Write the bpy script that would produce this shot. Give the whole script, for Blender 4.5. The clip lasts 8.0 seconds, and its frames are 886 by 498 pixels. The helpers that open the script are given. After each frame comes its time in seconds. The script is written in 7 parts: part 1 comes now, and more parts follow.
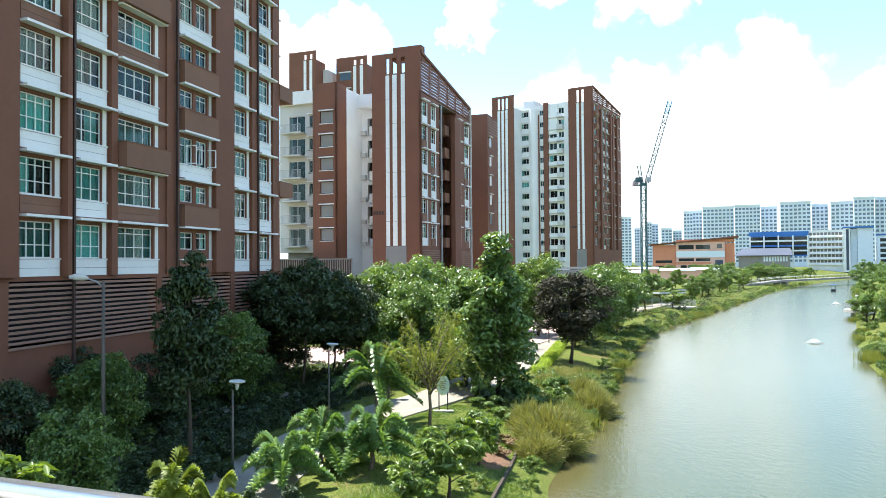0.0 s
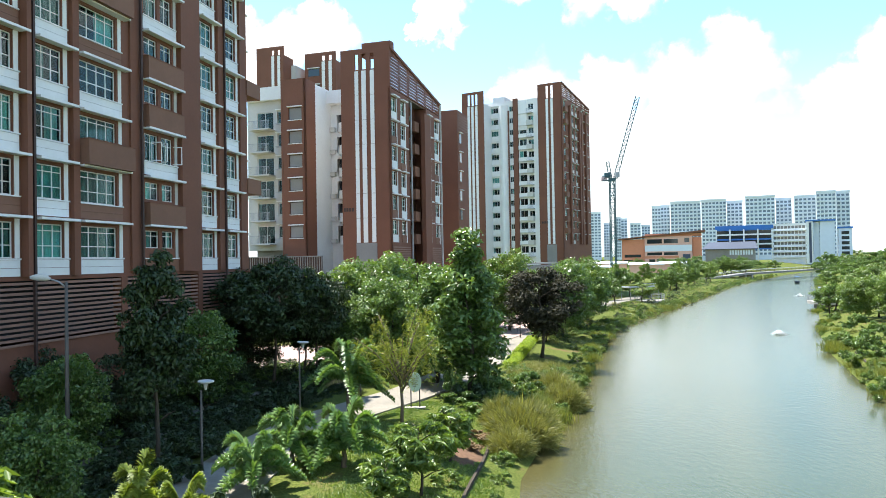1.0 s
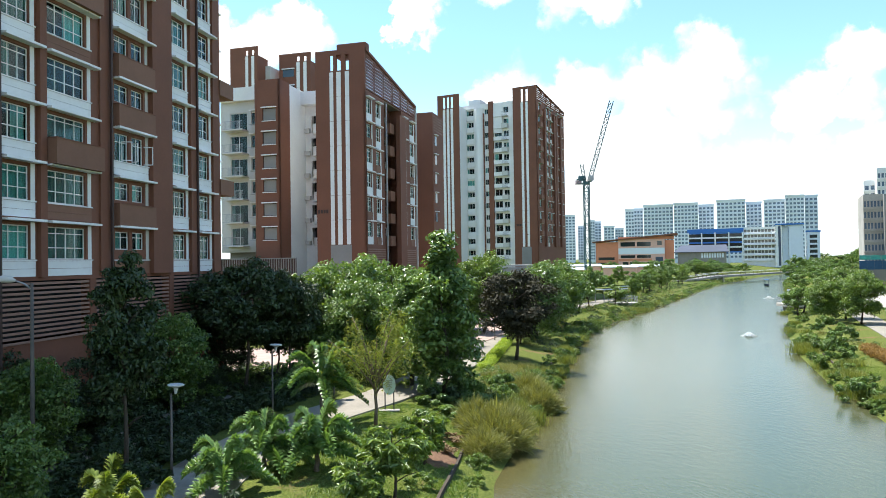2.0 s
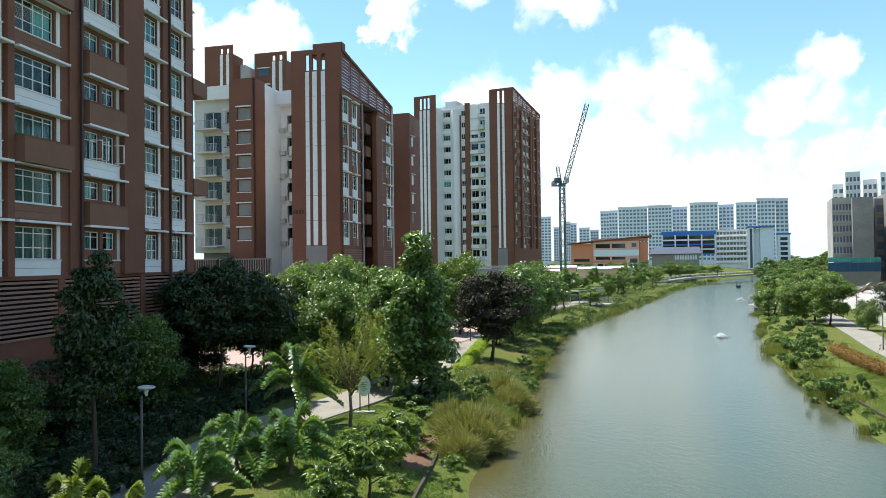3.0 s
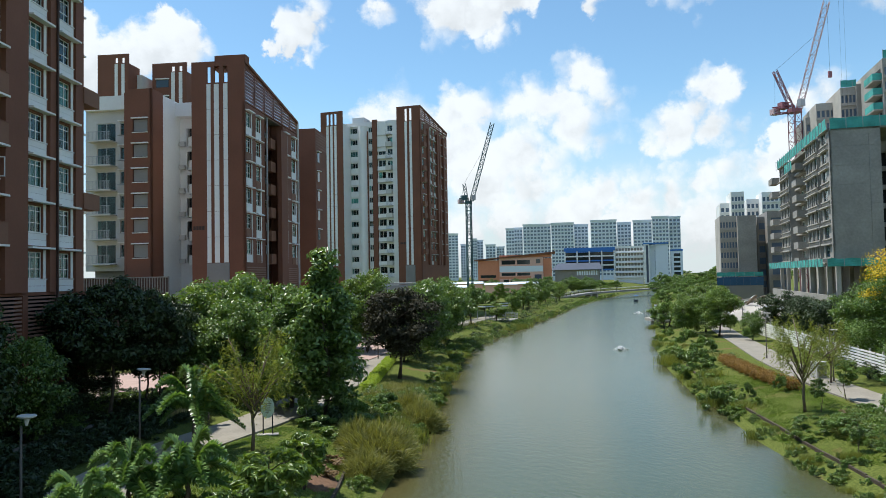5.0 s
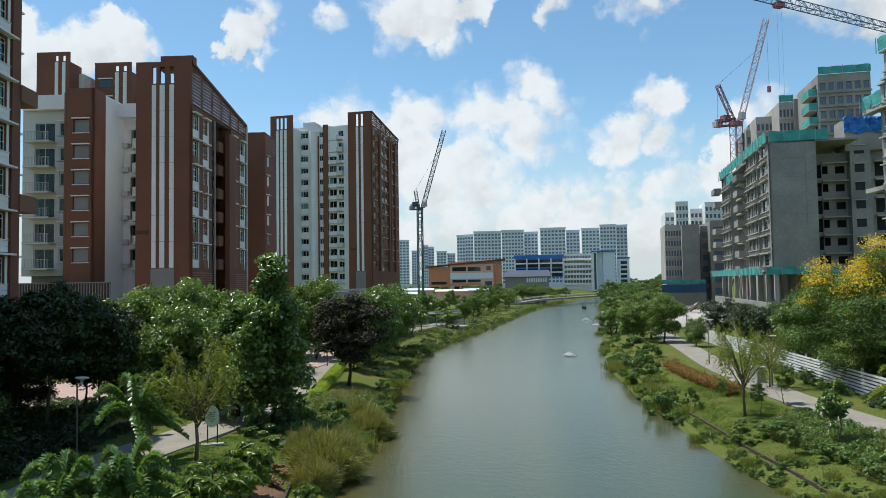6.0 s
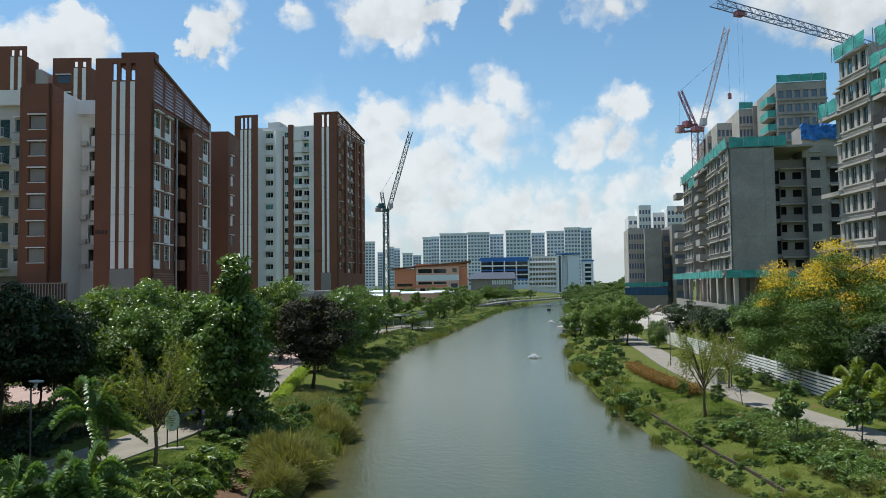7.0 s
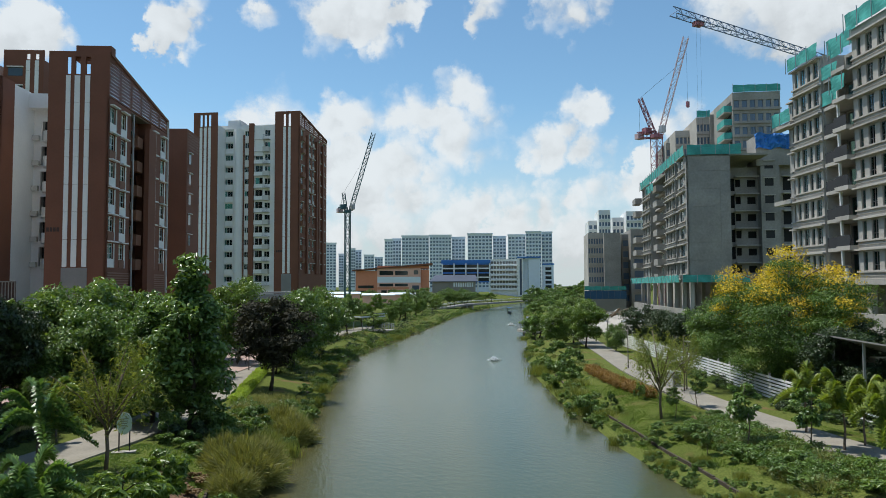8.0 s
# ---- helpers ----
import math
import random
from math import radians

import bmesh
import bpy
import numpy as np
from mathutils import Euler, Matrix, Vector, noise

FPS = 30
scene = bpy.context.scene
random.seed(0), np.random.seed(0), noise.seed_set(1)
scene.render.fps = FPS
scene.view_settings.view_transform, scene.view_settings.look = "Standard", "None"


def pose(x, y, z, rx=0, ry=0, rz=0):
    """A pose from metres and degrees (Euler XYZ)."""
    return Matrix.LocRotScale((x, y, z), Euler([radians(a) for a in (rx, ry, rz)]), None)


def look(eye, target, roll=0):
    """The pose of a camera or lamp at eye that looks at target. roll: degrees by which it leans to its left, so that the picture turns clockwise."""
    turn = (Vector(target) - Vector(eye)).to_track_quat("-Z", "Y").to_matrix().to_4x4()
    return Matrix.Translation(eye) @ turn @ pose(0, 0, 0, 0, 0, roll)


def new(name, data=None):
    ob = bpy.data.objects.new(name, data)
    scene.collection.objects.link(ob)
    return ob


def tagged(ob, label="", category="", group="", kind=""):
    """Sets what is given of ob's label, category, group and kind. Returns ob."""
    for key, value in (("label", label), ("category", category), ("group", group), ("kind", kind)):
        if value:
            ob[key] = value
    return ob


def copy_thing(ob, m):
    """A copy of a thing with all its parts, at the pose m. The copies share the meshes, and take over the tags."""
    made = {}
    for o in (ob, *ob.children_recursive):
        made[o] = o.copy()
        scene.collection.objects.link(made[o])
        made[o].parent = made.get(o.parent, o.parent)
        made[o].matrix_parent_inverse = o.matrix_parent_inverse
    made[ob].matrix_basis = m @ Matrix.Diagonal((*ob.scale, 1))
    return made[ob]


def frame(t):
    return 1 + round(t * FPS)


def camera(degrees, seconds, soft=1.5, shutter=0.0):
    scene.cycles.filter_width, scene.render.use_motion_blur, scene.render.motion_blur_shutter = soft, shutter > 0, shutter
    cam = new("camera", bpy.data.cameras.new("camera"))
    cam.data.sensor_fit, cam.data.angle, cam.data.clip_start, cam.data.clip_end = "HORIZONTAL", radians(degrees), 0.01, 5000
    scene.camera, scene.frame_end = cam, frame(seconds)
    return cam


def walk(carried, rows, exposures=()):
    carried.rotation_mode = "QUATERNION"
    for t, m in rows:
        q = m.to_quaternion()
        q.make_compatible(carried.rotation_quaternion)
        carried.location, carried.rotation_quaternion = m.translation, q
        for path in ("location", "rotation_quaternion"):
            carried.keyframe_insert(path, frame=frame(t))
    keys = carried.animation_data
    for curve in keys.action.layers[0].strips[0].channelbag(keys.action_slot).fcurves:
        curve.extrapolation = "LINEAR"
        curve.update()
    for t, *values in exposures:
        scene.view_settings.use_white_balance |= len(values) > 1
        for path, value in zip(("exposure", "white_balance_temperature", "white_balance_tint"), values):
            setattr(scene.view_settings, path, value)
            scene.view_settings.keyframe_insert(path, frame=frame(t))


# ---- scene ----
cam = camera(63.78, 8.0, soft=0.6)
# seconds, pitch above level, roll, yaw; the camera drifts slowly ahead and to the right
TURN = [
    (0, 1.134, 0.431, 0.068),
    (0.5, 0.928, 0.821, -1.049),
    (1, 0.809, 0.999, -2.232),
    (1.5, 0.926, 0.984, -3.296),
    (3, 1.033, 0.723, -6.127),
    (3.5, 1.266, 0.806, -7.412),
    (4, 1.542, 0.963, -9.202),
    (4.5, 1.961, 1.117, -11.290),
    (6, 2.725, 0.908, -17.469),
    (6.5, 2.763, 0.854, -18.878),
    (7, 2.847, 0.721, -20.217),
    (7.5, 2.847, 0.444, -21.677),
    (8, 3.001, 0.215, -23.319),
]
walk(cam, [(t, pose(0.040 * t, 0.069 * t, 10.0 - 0.007 * t, 90 + p, r, w)) for t, p, r, w in TURN],
     exposures=[(0.0, 1.36, 6500, 9), (1.0, 1.18, 6500, 9), (1.5, 1.05, 6500, 9), (3.0, 0.6, 6450, 8), (3.5, 0.47, 6450, 8), (4.5, 0.24, 6400, 8), (6.0, -0.05, 6400, 7), (8.0, -0.15, 6400, 7)])

# ---- sky and sun ----
SUN_AZ, SUN_EL = radians(-45.0), radians(68.0)   # left of straight ahead, high
SKY, CLOUD, HAZE = 0.15, 6.2, 4.5


# clouds, each a heap of puffs: azimuth, elevation and radius in degrees
BANK_WEST = [(7.9, 12.4, 1.7), (10.5, 12.9, 1.8), (14.5, 12.7, 1.9), (17, 12.8, 2), (19.1, 13.6, 1.4), (21.5, 13.3, 1.8), (15.8, 10.2, 2.8), (19.5, 9.7, 3), (21.9, 8.8, 1.6), (13.2, 9.7, 2.8), (16.8, 7.3, 3.2), (20.6, 7.1, 2.7)]
TOWER = [(24.6, 15.4, 1.5), (25.8, 14.5, 1.3), (26.9, 13.3, 1.5), (24.6, 12.1, 2.3), (26.3, 10.6, 1.4), (23.4, 13.6, 1.3)]
ANVIL = [(34.8, 13.7, 1.5), (36, 13.4, 0.9), (33.5, 12.5, 1.3), (32.1, 11.1, 1.8), (34.7, 11, 1.8), (36.4, 10.4, 1), (30.8, 10.4, 1)]
LOW_BANK = [(26.6, 6.6, 1.7), (24.7, 5.5, 1.7), (28.8, 5.8, 1.9), (31.4, 5.8, 1.9), (33.6, 6.5, 1.8), (35.8, 7.6, 1.6), (37.7, 7.4, 1.7), (39.2, 7.7, 1.7), (22.2, 4.6, 2.2), (19, 4.3, 2.5), (28.6, 3.9, 2.7), (34, 4.1, 2.7), (15, 3.9, 2.7), (41.4, 12.5, 0.9), (42.6, 12.9, 1.3), (38.3, 3.8, 2.6)]
HIGH = [(14.6, 20.5, 1.8), (17, 21, 2.2), (19.5, 21.5, 1.5), (13.3, 20.8, 1.1), (26.7, 21.5, 1.2), (26, 20.6, 0.8), (34.1, 21, 1.4), (32.8, 21.9, 1.4), (35.9, 21.5, 1), (2.4, 19.6, 1.4), (1.7, 18.3, 0.9), (3.2, 20.5, 1.1), (9.1, 20.8, 0.6)]
EAST = [(46, 20.3, 2.5), (49.1, 19.5, 2.8), (51.8, 18.7, 2.5), (54.8, 18.9, 3), (43.8, 21, 1.1), (58.5, 14.3, 3.3)]
WEST = [(-7, 17.6, 2), (-8.7, 17.1, 1.9), (-5.6, 17.5, 0.8), (-10.9, 16.2, 2.2), (-13.7, 16.1, 2.5), (-17.9, 15.8, 4)]
AROUND = [(-62.0, 24.0, 8.0), (75.0, 18.0, 7.0), (95.0, 25.0, 9.0), (140.0, 20.0, 10.0), (-90.0, 22.0, 9.0), (-140.0, 24.0, 10.0), (180.0, 35.0, 11.0)]
CLOUDS = BANK_WEST + TOWER + ANVIL + LOW_BANK + HIGH + EAST + WEST + AROUND


def sky_world():
    w = bpy.data.worlds.new("sky")
    scene.world = w
    w.use_nodes = True
    nt = w.node_tree
    nt.nodes.clear()
    N, L = nt.nodes.new, nt.links.new
    out, bg = N("ShaderNodeOutputWorld"), N("ShaderNodeBackground")
    sky = N("ShaderNodeTexSky")
    sky.sky_type, sky.sun_disc = "NISHITA", False
    sky.sun_elevation, sky.sun_rotation = SUN_EL, SUN_AZ
    sky.air_density, sky.dust_density, sky.ozone_density = 1.0, 0.2, 1.0
    bg.inputs["Strength"].default_value = SKY
    co = N("ShaderNodeTexCoord")

    def math_node(op, a, b=None, clamp=False):
        k = N("ShaderNodeMath")
        k.operation, k.use_clamp = op, clamp
        for i, q in enumerate((a, b)):
            if q is None:
                continue
            if isinstance(q, (int, float)):
                k.inputs[i].default_value = q
            else:
                L(q, k.inputs[i])
        return k.outputs[0]

    def noise_at(scale, detail, rough=0.55):
        n = N("ShaderNodeTexNoise")
        n.inputs["Scale"].default_value, n.inputs["Detail"].default_value, n.inputs["Roughness"].default_value = scale, detail, rough
        L(co.outputs["Generated"], n.inputs["Vector"])
        return n

    def puff_noise(scale, vec):
        n = N("ShaderNodeTexVoronoi")
        n.feature = "SMOOTH_F1"
        n.inputs["Scale"].default_value, n.inputs["Smoothness"].default_value = scale, 0.35
        L(vec, n.inputs["Vector"])
        return math_node("SUBTRACT", 0.45, n.outputs["Distance"])

    big, fine = noise_at(7.0, 4), noise_at(26.0, 9, 0.62)
    warp = N("ShaderNodeVectorMath")
    warp.operation = "MULTIPLY_ADD"
    warp.inputs[1].default_value, warp.inputs[2].default_value = (0.05, 0.05, 0.05), (-0.025, -0.025, -0.025)
    L(fine.outputs["Color"], warp.inputs[0])
    ad = N("ShaderNodeVectorMath")
    ad.operation = "ADD"
    L(co.outputs["Generated"], ad.inputs[0])
    L(warp.outputs[0], ad.inputs[1])
    high = N("ShaderNodeSeparateXYZ")
    L(ad.outputs[0], high.inputs[0])
    best = lit = None
    for az, el, r in CLOUDS:
        a, e = radians(az), radians(el)
        d = N("ShaderNodeVectorMath")
        d.operation = "DISTANCE"
        d.inputs[1].default_value = (math.sin(a) * math.cos(e), math.cos(a) * math.cos(e), math.sin(e))
        L(ad.outputs[0], d.inputs[0])
        v = math_node("SUBTRACT", radians(r), d.outputs["Value"])
        best = v if best is None else math_node("MAXIMUM", best, v)
        up = math_node("ADD", v, math_node("MULTIPLY", math_node("SUBTRACT", high.outputs["Z"], math.sin(e)), 0.8))
        lit = up if lit is None else math_node("MAXIMUM", lit, up)
    # heaped edges: round lobes of three sizes over a ragged base
    lobes = math_node("ADD", math_node("MULTIPLY", puff_noise(20.0, ad.outputs[0]), 0.034), math_node("MULTIPLY", puff_noise(52.0, ad.outputs[0]), 0.018))
    rag = math_node("MULTIPLY", math_node("SUBTRACT", fine.outputs["Fac"], 0.5), 0.045)
    body = math_node("ADD", math_node("ADD", best, lobes), rag)
    wisp = N("ShaderNodeMapRange")
    wisp.inputs["From Min"].default_value, wisp.inputs["From Max"].default_value = 0.40, 0.66
    wisp.inputs["To Min"].default_value, wisp.inputs["To Max"].default_value = -0.004, 0.046
    L(big.outputs["Fac"], wisp.inputs["Value"])
    mask = N("ShaderNodeMapRange")
    mask.interpolation_type = "SMOOTHSTEP"
    mask.inputs["From Min"].default_value = -0.017
    L(wisp.outputs[0], mask.inputs["From Max"])
    L(body, mask.inputs["Value"])
    shade = N("ShaderNodeMapRange")
    shade.interpolation_type = "SMOOTHSTEP"
    shade.inputs["From Min"].default_value, shade.inputs["From Max"].default_value = -0.045, 0.022
    shade.inputs["To Min"].default_value, shade.inputs["To Max"].default_value = 0.74, 1.0
    rel = math_node("SUBTRACT", lit, best)
    L(math_node("ADD", rel, math_node("ADD", math_node("MULTIPLY", lobes, 0.9), math_node("MULTIPLY", rag, 1.3))), shade.inputs["Value"])
    white = N("ShaderNodeVectorMath")
    white.operation = "SCALE"
    white.inputs[0].default_value = (CLOUD * 0.97, CLOUD, CLOUD * 1.03)
    L(shade.outputs[0], white.inputs["Scale"])
    # thin haze low over the horizon
    sep = N("ShaderNodeSeparateXYZ")
    L(co.outputs["Generated"], sep.inputs[0])
    hz = N("ShaderNodeMapRange")
    hz.interpolation_type = "SMOOTHSTEP"
    hz.inputs["From Min"].default_value, hz.inputs["From Max"].default_value = -0.02, 0.26
    hz.inputs["To Min"].default_value, hz.inputs["To Max"].default_value = 0.9, 0.0
    L(sep.outputs["Z"], hz.inputs["Value"])
    m1, m2 = N("ShaderNodeMix"), N("ShaderNodeMix")
    m1.data_type = m2.data_type = "RGBA"
    m1.inputs["B"].default_value = (HAZE * 0.92, HAZE * 1.0, HAZE * 1.08, 1)
    L(hz.outputs[0], m1.inputs["Factor"])
    clear = N("ShaderNodeVectorMath")
    clear.operation = "MULTIPLY"
    clear.inputs[1].default_value = (0.84, 1.02, 1.04)
    L(sky.outputs[0], clear.inputs[0])
    L(clear.outputs[0], m1.inputs["A"])
    L(m1.outputs["Result"], m2.inputs["A"])
    L(white.outputs[0], m2.inputs["B"])
    L(math_node("MULTIPLY", mask.outputs[0], 0.94), m2.inputs["Factor"])
    L(m2.outputs["Result"], bg.inputs[0])
    L(bg.outputs[0], out.inputs[0])
    return w


sky_world()
sun = new("sun", bpy.data.lights.new("sun", "SUN"))
sun.data.energy, sun.data.angle, sun.data.color = 4.8, radians(0.53), (1.0, 0.955, 0.88)
sun.matrix_world = look((math.sin(SUN_AZ) * math.cos(SUN_EL) * 300, math.cos(SUN_AZ) * math.cos(SUN_EL) * 300, math.sin(SUN_EL) * 300), (0, 0, 0))

# ---- materials ----
MATS = {}


def mat(name, color, rough=0.8, metal=0.0, grain=0.08, stain=0.12, scale=6.0, bump=0.0, spec=0.4, island=0.0, objrand=0.0):
    """A surface with fine grain and wide stains; island or objrand vary the tone from piece to piece."""
    if name in MATS:
        return MATS[name]
    m = bpy.data.materials.new(name)
    m.use_nodes = True
    nt = m.node_tree
    N, L = nt.nodes.new, nt.links.new
    b = nt.nodes["Principled BSDF"]
    b.inputs["Roughness"].default_value, b.inputs["Metallic"].default_value = rough, metal
    b.inputs["Specular IOR Level"].default_value = spec
    co = N("ShaderNodeNewGeometry")
    fine, wide = N("ShaderNodeTexNoise"), N("ShaderNodeTexNoise")
    fine.inputs["Scale"].default_value, fine.inputs["Detail"].default_value = scale, 6
    wide.inputs["Scale"].default_value, wide.inputs["Detail"].default_value = scale * 0.07, 4
    L(co.outputs["Position"], fine.inputs["Vector"])
    L(co.outputs["Position"], wide.inputs["Vector"])

    def spread(src, amount):
        r = N("ShaderNodeMapRange")
        r.inputs["From Min"].default_value, r.inputs["From Max"].default_value = 0.25, 0.75
        r.inputs["To Min"].default_value, r.inputs["To Max"].default_value = 1 - amount, 1 + amount
        L(src, r.inputs["Value"])
        return r.outputs["Result"]

    def times(a, c):
        k = N("ShaderNodeMath")
        k.operation = "MULTIPLY"
        L(a, k.inputs[0])
        L(c, k.inputs[1])
        return k.outputs[0]

    v = times(spread(fine.outputs["Fac"], grain), spread(wide.outputs["Fac"], stain))
    if island:
        r = spread(co.outputs["Random Per Island"], island)
        v = times(v, r)
    if objrand:
        oi = N("ShaderNodeObjectInfo")
        v = times(v, spread(oi.outputs["Random"], objrand))
    h = N("ShaderNodeVectorMath")
    h.operation = "SCALE"
    h.inputs[0].default_value = color[:3]
    L(v, h.inputs["Scale"])
    L(h.outputs[0], b.inputs["Base Color"])
    if bump:
        bp = N("ShaderNodeBump")
        bp.inputs["Strength"].default_value, bp.inputs["Distance"].default_value = 0.6, bump
        L(fine.outputs["Fac"], bp.inputs["Height"])
        L(bp.outputs[0], b.inputs["Normal"])
    MATS[name] = m
    return m


def leaf_mat(name, color, color2, rough=0.45, through_light=0.35):
    """Leaves: two tones mixed leaf by leaf, glossy on top, letting some light through."""
    m = bpy.data.materials.new(name)
    m.use_nodes = True
    nt = m.node_tree
    N, L = nt.nodes.new, nt.links.new
    b, out = nt.nodes["Principled BSDF"], nt.nodes["Material Output"]
    g, mix = N("ShaderNodeNewGeometry"), N("ShaderNodeMix")
    mix.data_type = "RGBA"
    mix.inputs["A"].default_value, mix.inputs["B"].default_value = (*color, 1), (*color2, 1)
    noi = N("ShaderNodeTexNoise")
    noi.inputs["Scale"].default_value = 0.6
    L(g.outputs["Position"], noi.inputs["Vector"])
    av = N("ShaderNodeMath")
    av.operation = "MULTIPLY_ADD"
    av.inputs[1].default_value, av.inputs[2].default_value = 0.7, -0.1
    L(g.outputs["Random Per Island"], av.inputs[0])
    ad = N("ShaderNodeMath")
    ad.operation, ad.use_clamp = "ADD", True
    sc = N("ShaderNodeMath")
    sc.operation = "MULTIPLY_ADD"
    sc.inputs[1].default_value, sc.inputs[2].default_value = 1.2, -0.35
    L(noi.outputs["Fac"], sc.inputs[0])
    L(av.outputs[0], ad.inputs[0])
    L(sc.outputs[0], ad.inputs[1])
    L(ad.outputs[0], mix.inputs["Factor"])
    L(mix.outputs["Result"], b.inputs["Base Color"])
    b.inputs["Roughness"].default_value = rough
    b.inputs["Specular IOR Level"].default_value = 0.5
    tr, ms = N("ShaderNodeBsdfTranslucent"), N("ShaderNodeMixShader")
    br = N("ShaderNodeVectorMath")
    br.operation = "MULTIPLY"
    br.inputs[1].default_value = (1.5, 1.5, 0.6)
    L(mix.outputs["Result"], br.inputs[0])
    L(br.outputs[0], tr.inputs["Color"])
    ms.inputs[0].default_value = through_light
    L(b.outputs[0], ms.inputs[1])
    L(tr.outputs[0], ms.inputs[2])
    L(ms.outputs[0], out.inputs["Surface"])
    MATS[name] = m
    return m


def glass_mat(name, tint, clear):
    m = bpy.data.materials.new(name)
    m.use_nodes = True
    nt = m.node_tree
    N, L = nt.nodes.new, nt.links.new
    out = nt.nodes["Material Output"]
    nt.nodes.remove(nt.nodes["Principled BSDF"])
    gl, tr, ms, lw = N("ShaderNodeBsdfGlossy"), N("ShaderNodeBsdfTransparent"), N("ShaderNodeMixShader"), N("ShaderNodeLayerWeight")
    gl.inputs["Roughness"].default_value = 0.03
    tr.inputs["Color"].default_value = (*tint, 1)
    lw.inputs["Blend"].default_value = 0.5
    pw, fr = N("ShaderNodeMath"), N("ShaderNodeMath")
    pw.operation, fr.operation = "POWER", "MULTIPLY_ADD"
    pw.inputs[1].default_value, fr.inputs[1].default_value, fr.inputs[2].default_value = 4.0, 0.8, clear
    L(lw.outputs["Facing"], pw.inputs[0])
    L(pw.outputs[0], fr.inputs[0])
    L(fr.outputs[0], ms.inputs[0])
    L(tr.outputs[0], ms.inputs[1])
    L(gl.outputs[0], ms.inputs[2])
    L(ms.outputs[0], out.inputs["Surface"])
    MATS[name] = m
    return m


def water_mat():
    m = bpy.data.materials.new("canal_water")
    m.use_nodes = True
    nt = m.node_tree
    N, L = nt.nodes.new, nt.links.new
    b = nt.nodes["Principled BSDF"]
    g, n1, n2 = N("ShaderNodeNewGeometry"), N("ShaderNodeTexNoise"), N("ShaderNodeTexNoise")
    n1.inputs["Scale"].default_value, n1.inputs["Detail"].default_value = 2.2, 3
    n2.inputs["Scale"].default_value, n2.inputs["Detail"].default_value = 0.035, 3
    mp = N("ShaderNodeMapping")
    mp.inputs["Rotation"].default_value, mp.inputs["Scale"].default_value = (0, 0, radians(30)), (1.6, 0.7, 1)
    L(g.outputs["Position"], mp.inputs["Vector"])
    L(mp.outputs[0], n1.inputs["Vector"])
    L(g.outputs["Position"], n2.inputs["Vector"])
    rp = N("ShaderNodeValToRGB")
    rp.color_ramp.elements[0].position, rp.color_ramp.elements[0].color = 0.35, (0.056, 0.074, 0.038, 1)
    rp.color_ramp.elements[1].position, rp.color_ramp.elements[1].color = 0.65, (0.068, 0.088, 0.048, 1)
    L(n2.outputs["Fac"], rp.inputs[0])
    # brown near the banks: silt, and the mirrored bank and blocks put into the colour
    at, sm = N("ShaderNodeAttribute"), N("ShaderNodeMix")
    at.attribute_name, sm.data_type = "bank_brown", "RGBA"
    sm.inputs["B"].default_value = (0.078, 0.070, 0.027, 1)
    L(at.outputs["Fac"], sm.inputs["Factor"])
    L(rp.outputs[0], sm.inputs["A"])
    L(sm.outputs["Result"], b.inputs["Base Color"])
    b.inputs["Roughness"].default_value, b.inputs["IOR"].default_value = 0.20, 1.33
    bp = N("ShaderNodeBump")
    bp.inputs["Strength"].default_value, bp.inputs["Distance"].default_value = 0.4, 0.04
    L(n1.outputs["Fac"], bp.inputs["Height"])
    L(bp.outputs[0], b.inputs["Normal"])
    return m


def grass_mat():
    m = bpy.data.materials.new("grass_ground")
    m.use_nodes = True
    nt = m.node_tree
    N, L = nt.nodes.new, nt.links.new
    b = nt.nodes["Principled BSDF"]
    g = N("ShaderNodeNewGeometry")
    n1, n2, n3 = N("ShaderNodeTexNoise"), N("ShaderNodeTexNoise"), N("ShaderNodeTexNoise")
    for n, s, dt in ((n1, 9.0, 6), (n2, 0.45, 5), (n3, 0.16, 3)):
        n.inputs["Scale"].default_value, n.inputs["Detail"].default_value = s, dt
        L(g.outputs["Position"], n.inputs["Vector"])
    r1, r2 = N("ShaderNodeValToRGB"), N("ShaderNodeValToRGB")
    r1.color_ramp.elements[0].position, r1.color_ramp.elements[0].color = 0.3, (0.058, 0.078, 0.016, 1)
    r1.color_ramp.elements[1].position, r1.color_ramp.elements[1].color = 0.75, (0.165, 0.190, 0.045, 1)
    L(n1.outputs["Fac"], r1.inputs[0])
    r2.color_ramp.elements[0].position, r2.color_ramp.elements[0].color = 0.60, (0, 0, 0, 1)
    r2.color_ramp.elements[1].position, r2.color_ramp.elements[1].color = 0.72, (1, 1, 1, 1)
    L(n2.outputs["Fac"], r2.inputs[0])
    mx = N("ShaderNodeMix")
    mx.data_type = "RGBA"
    mx.inputs["B"].default_value = (0.17, 0.115, 0.055, 1)
    L(r2.outputs[0], mx.inputs["Factor"])
    L(r1.outputs[0], mx.inputs["A"])
    L(mx.outputs["Result"], b.inputs["Base Color"])
    b.inputs["Roughness"].default_value, b.inputs["Specular IOR Level"].default_value = 0.95, 0.1
    bp = N("ShaderNodeBump")
    bp.inputs["Strength"].default_value, bp.inputs["Distance"].default_value = 0.8, 0.08
    L(n1.outputs["Fac"], bp.inputs["Height"])
    L(bp.outputs[0], b.inputs["Normal"])
    return m


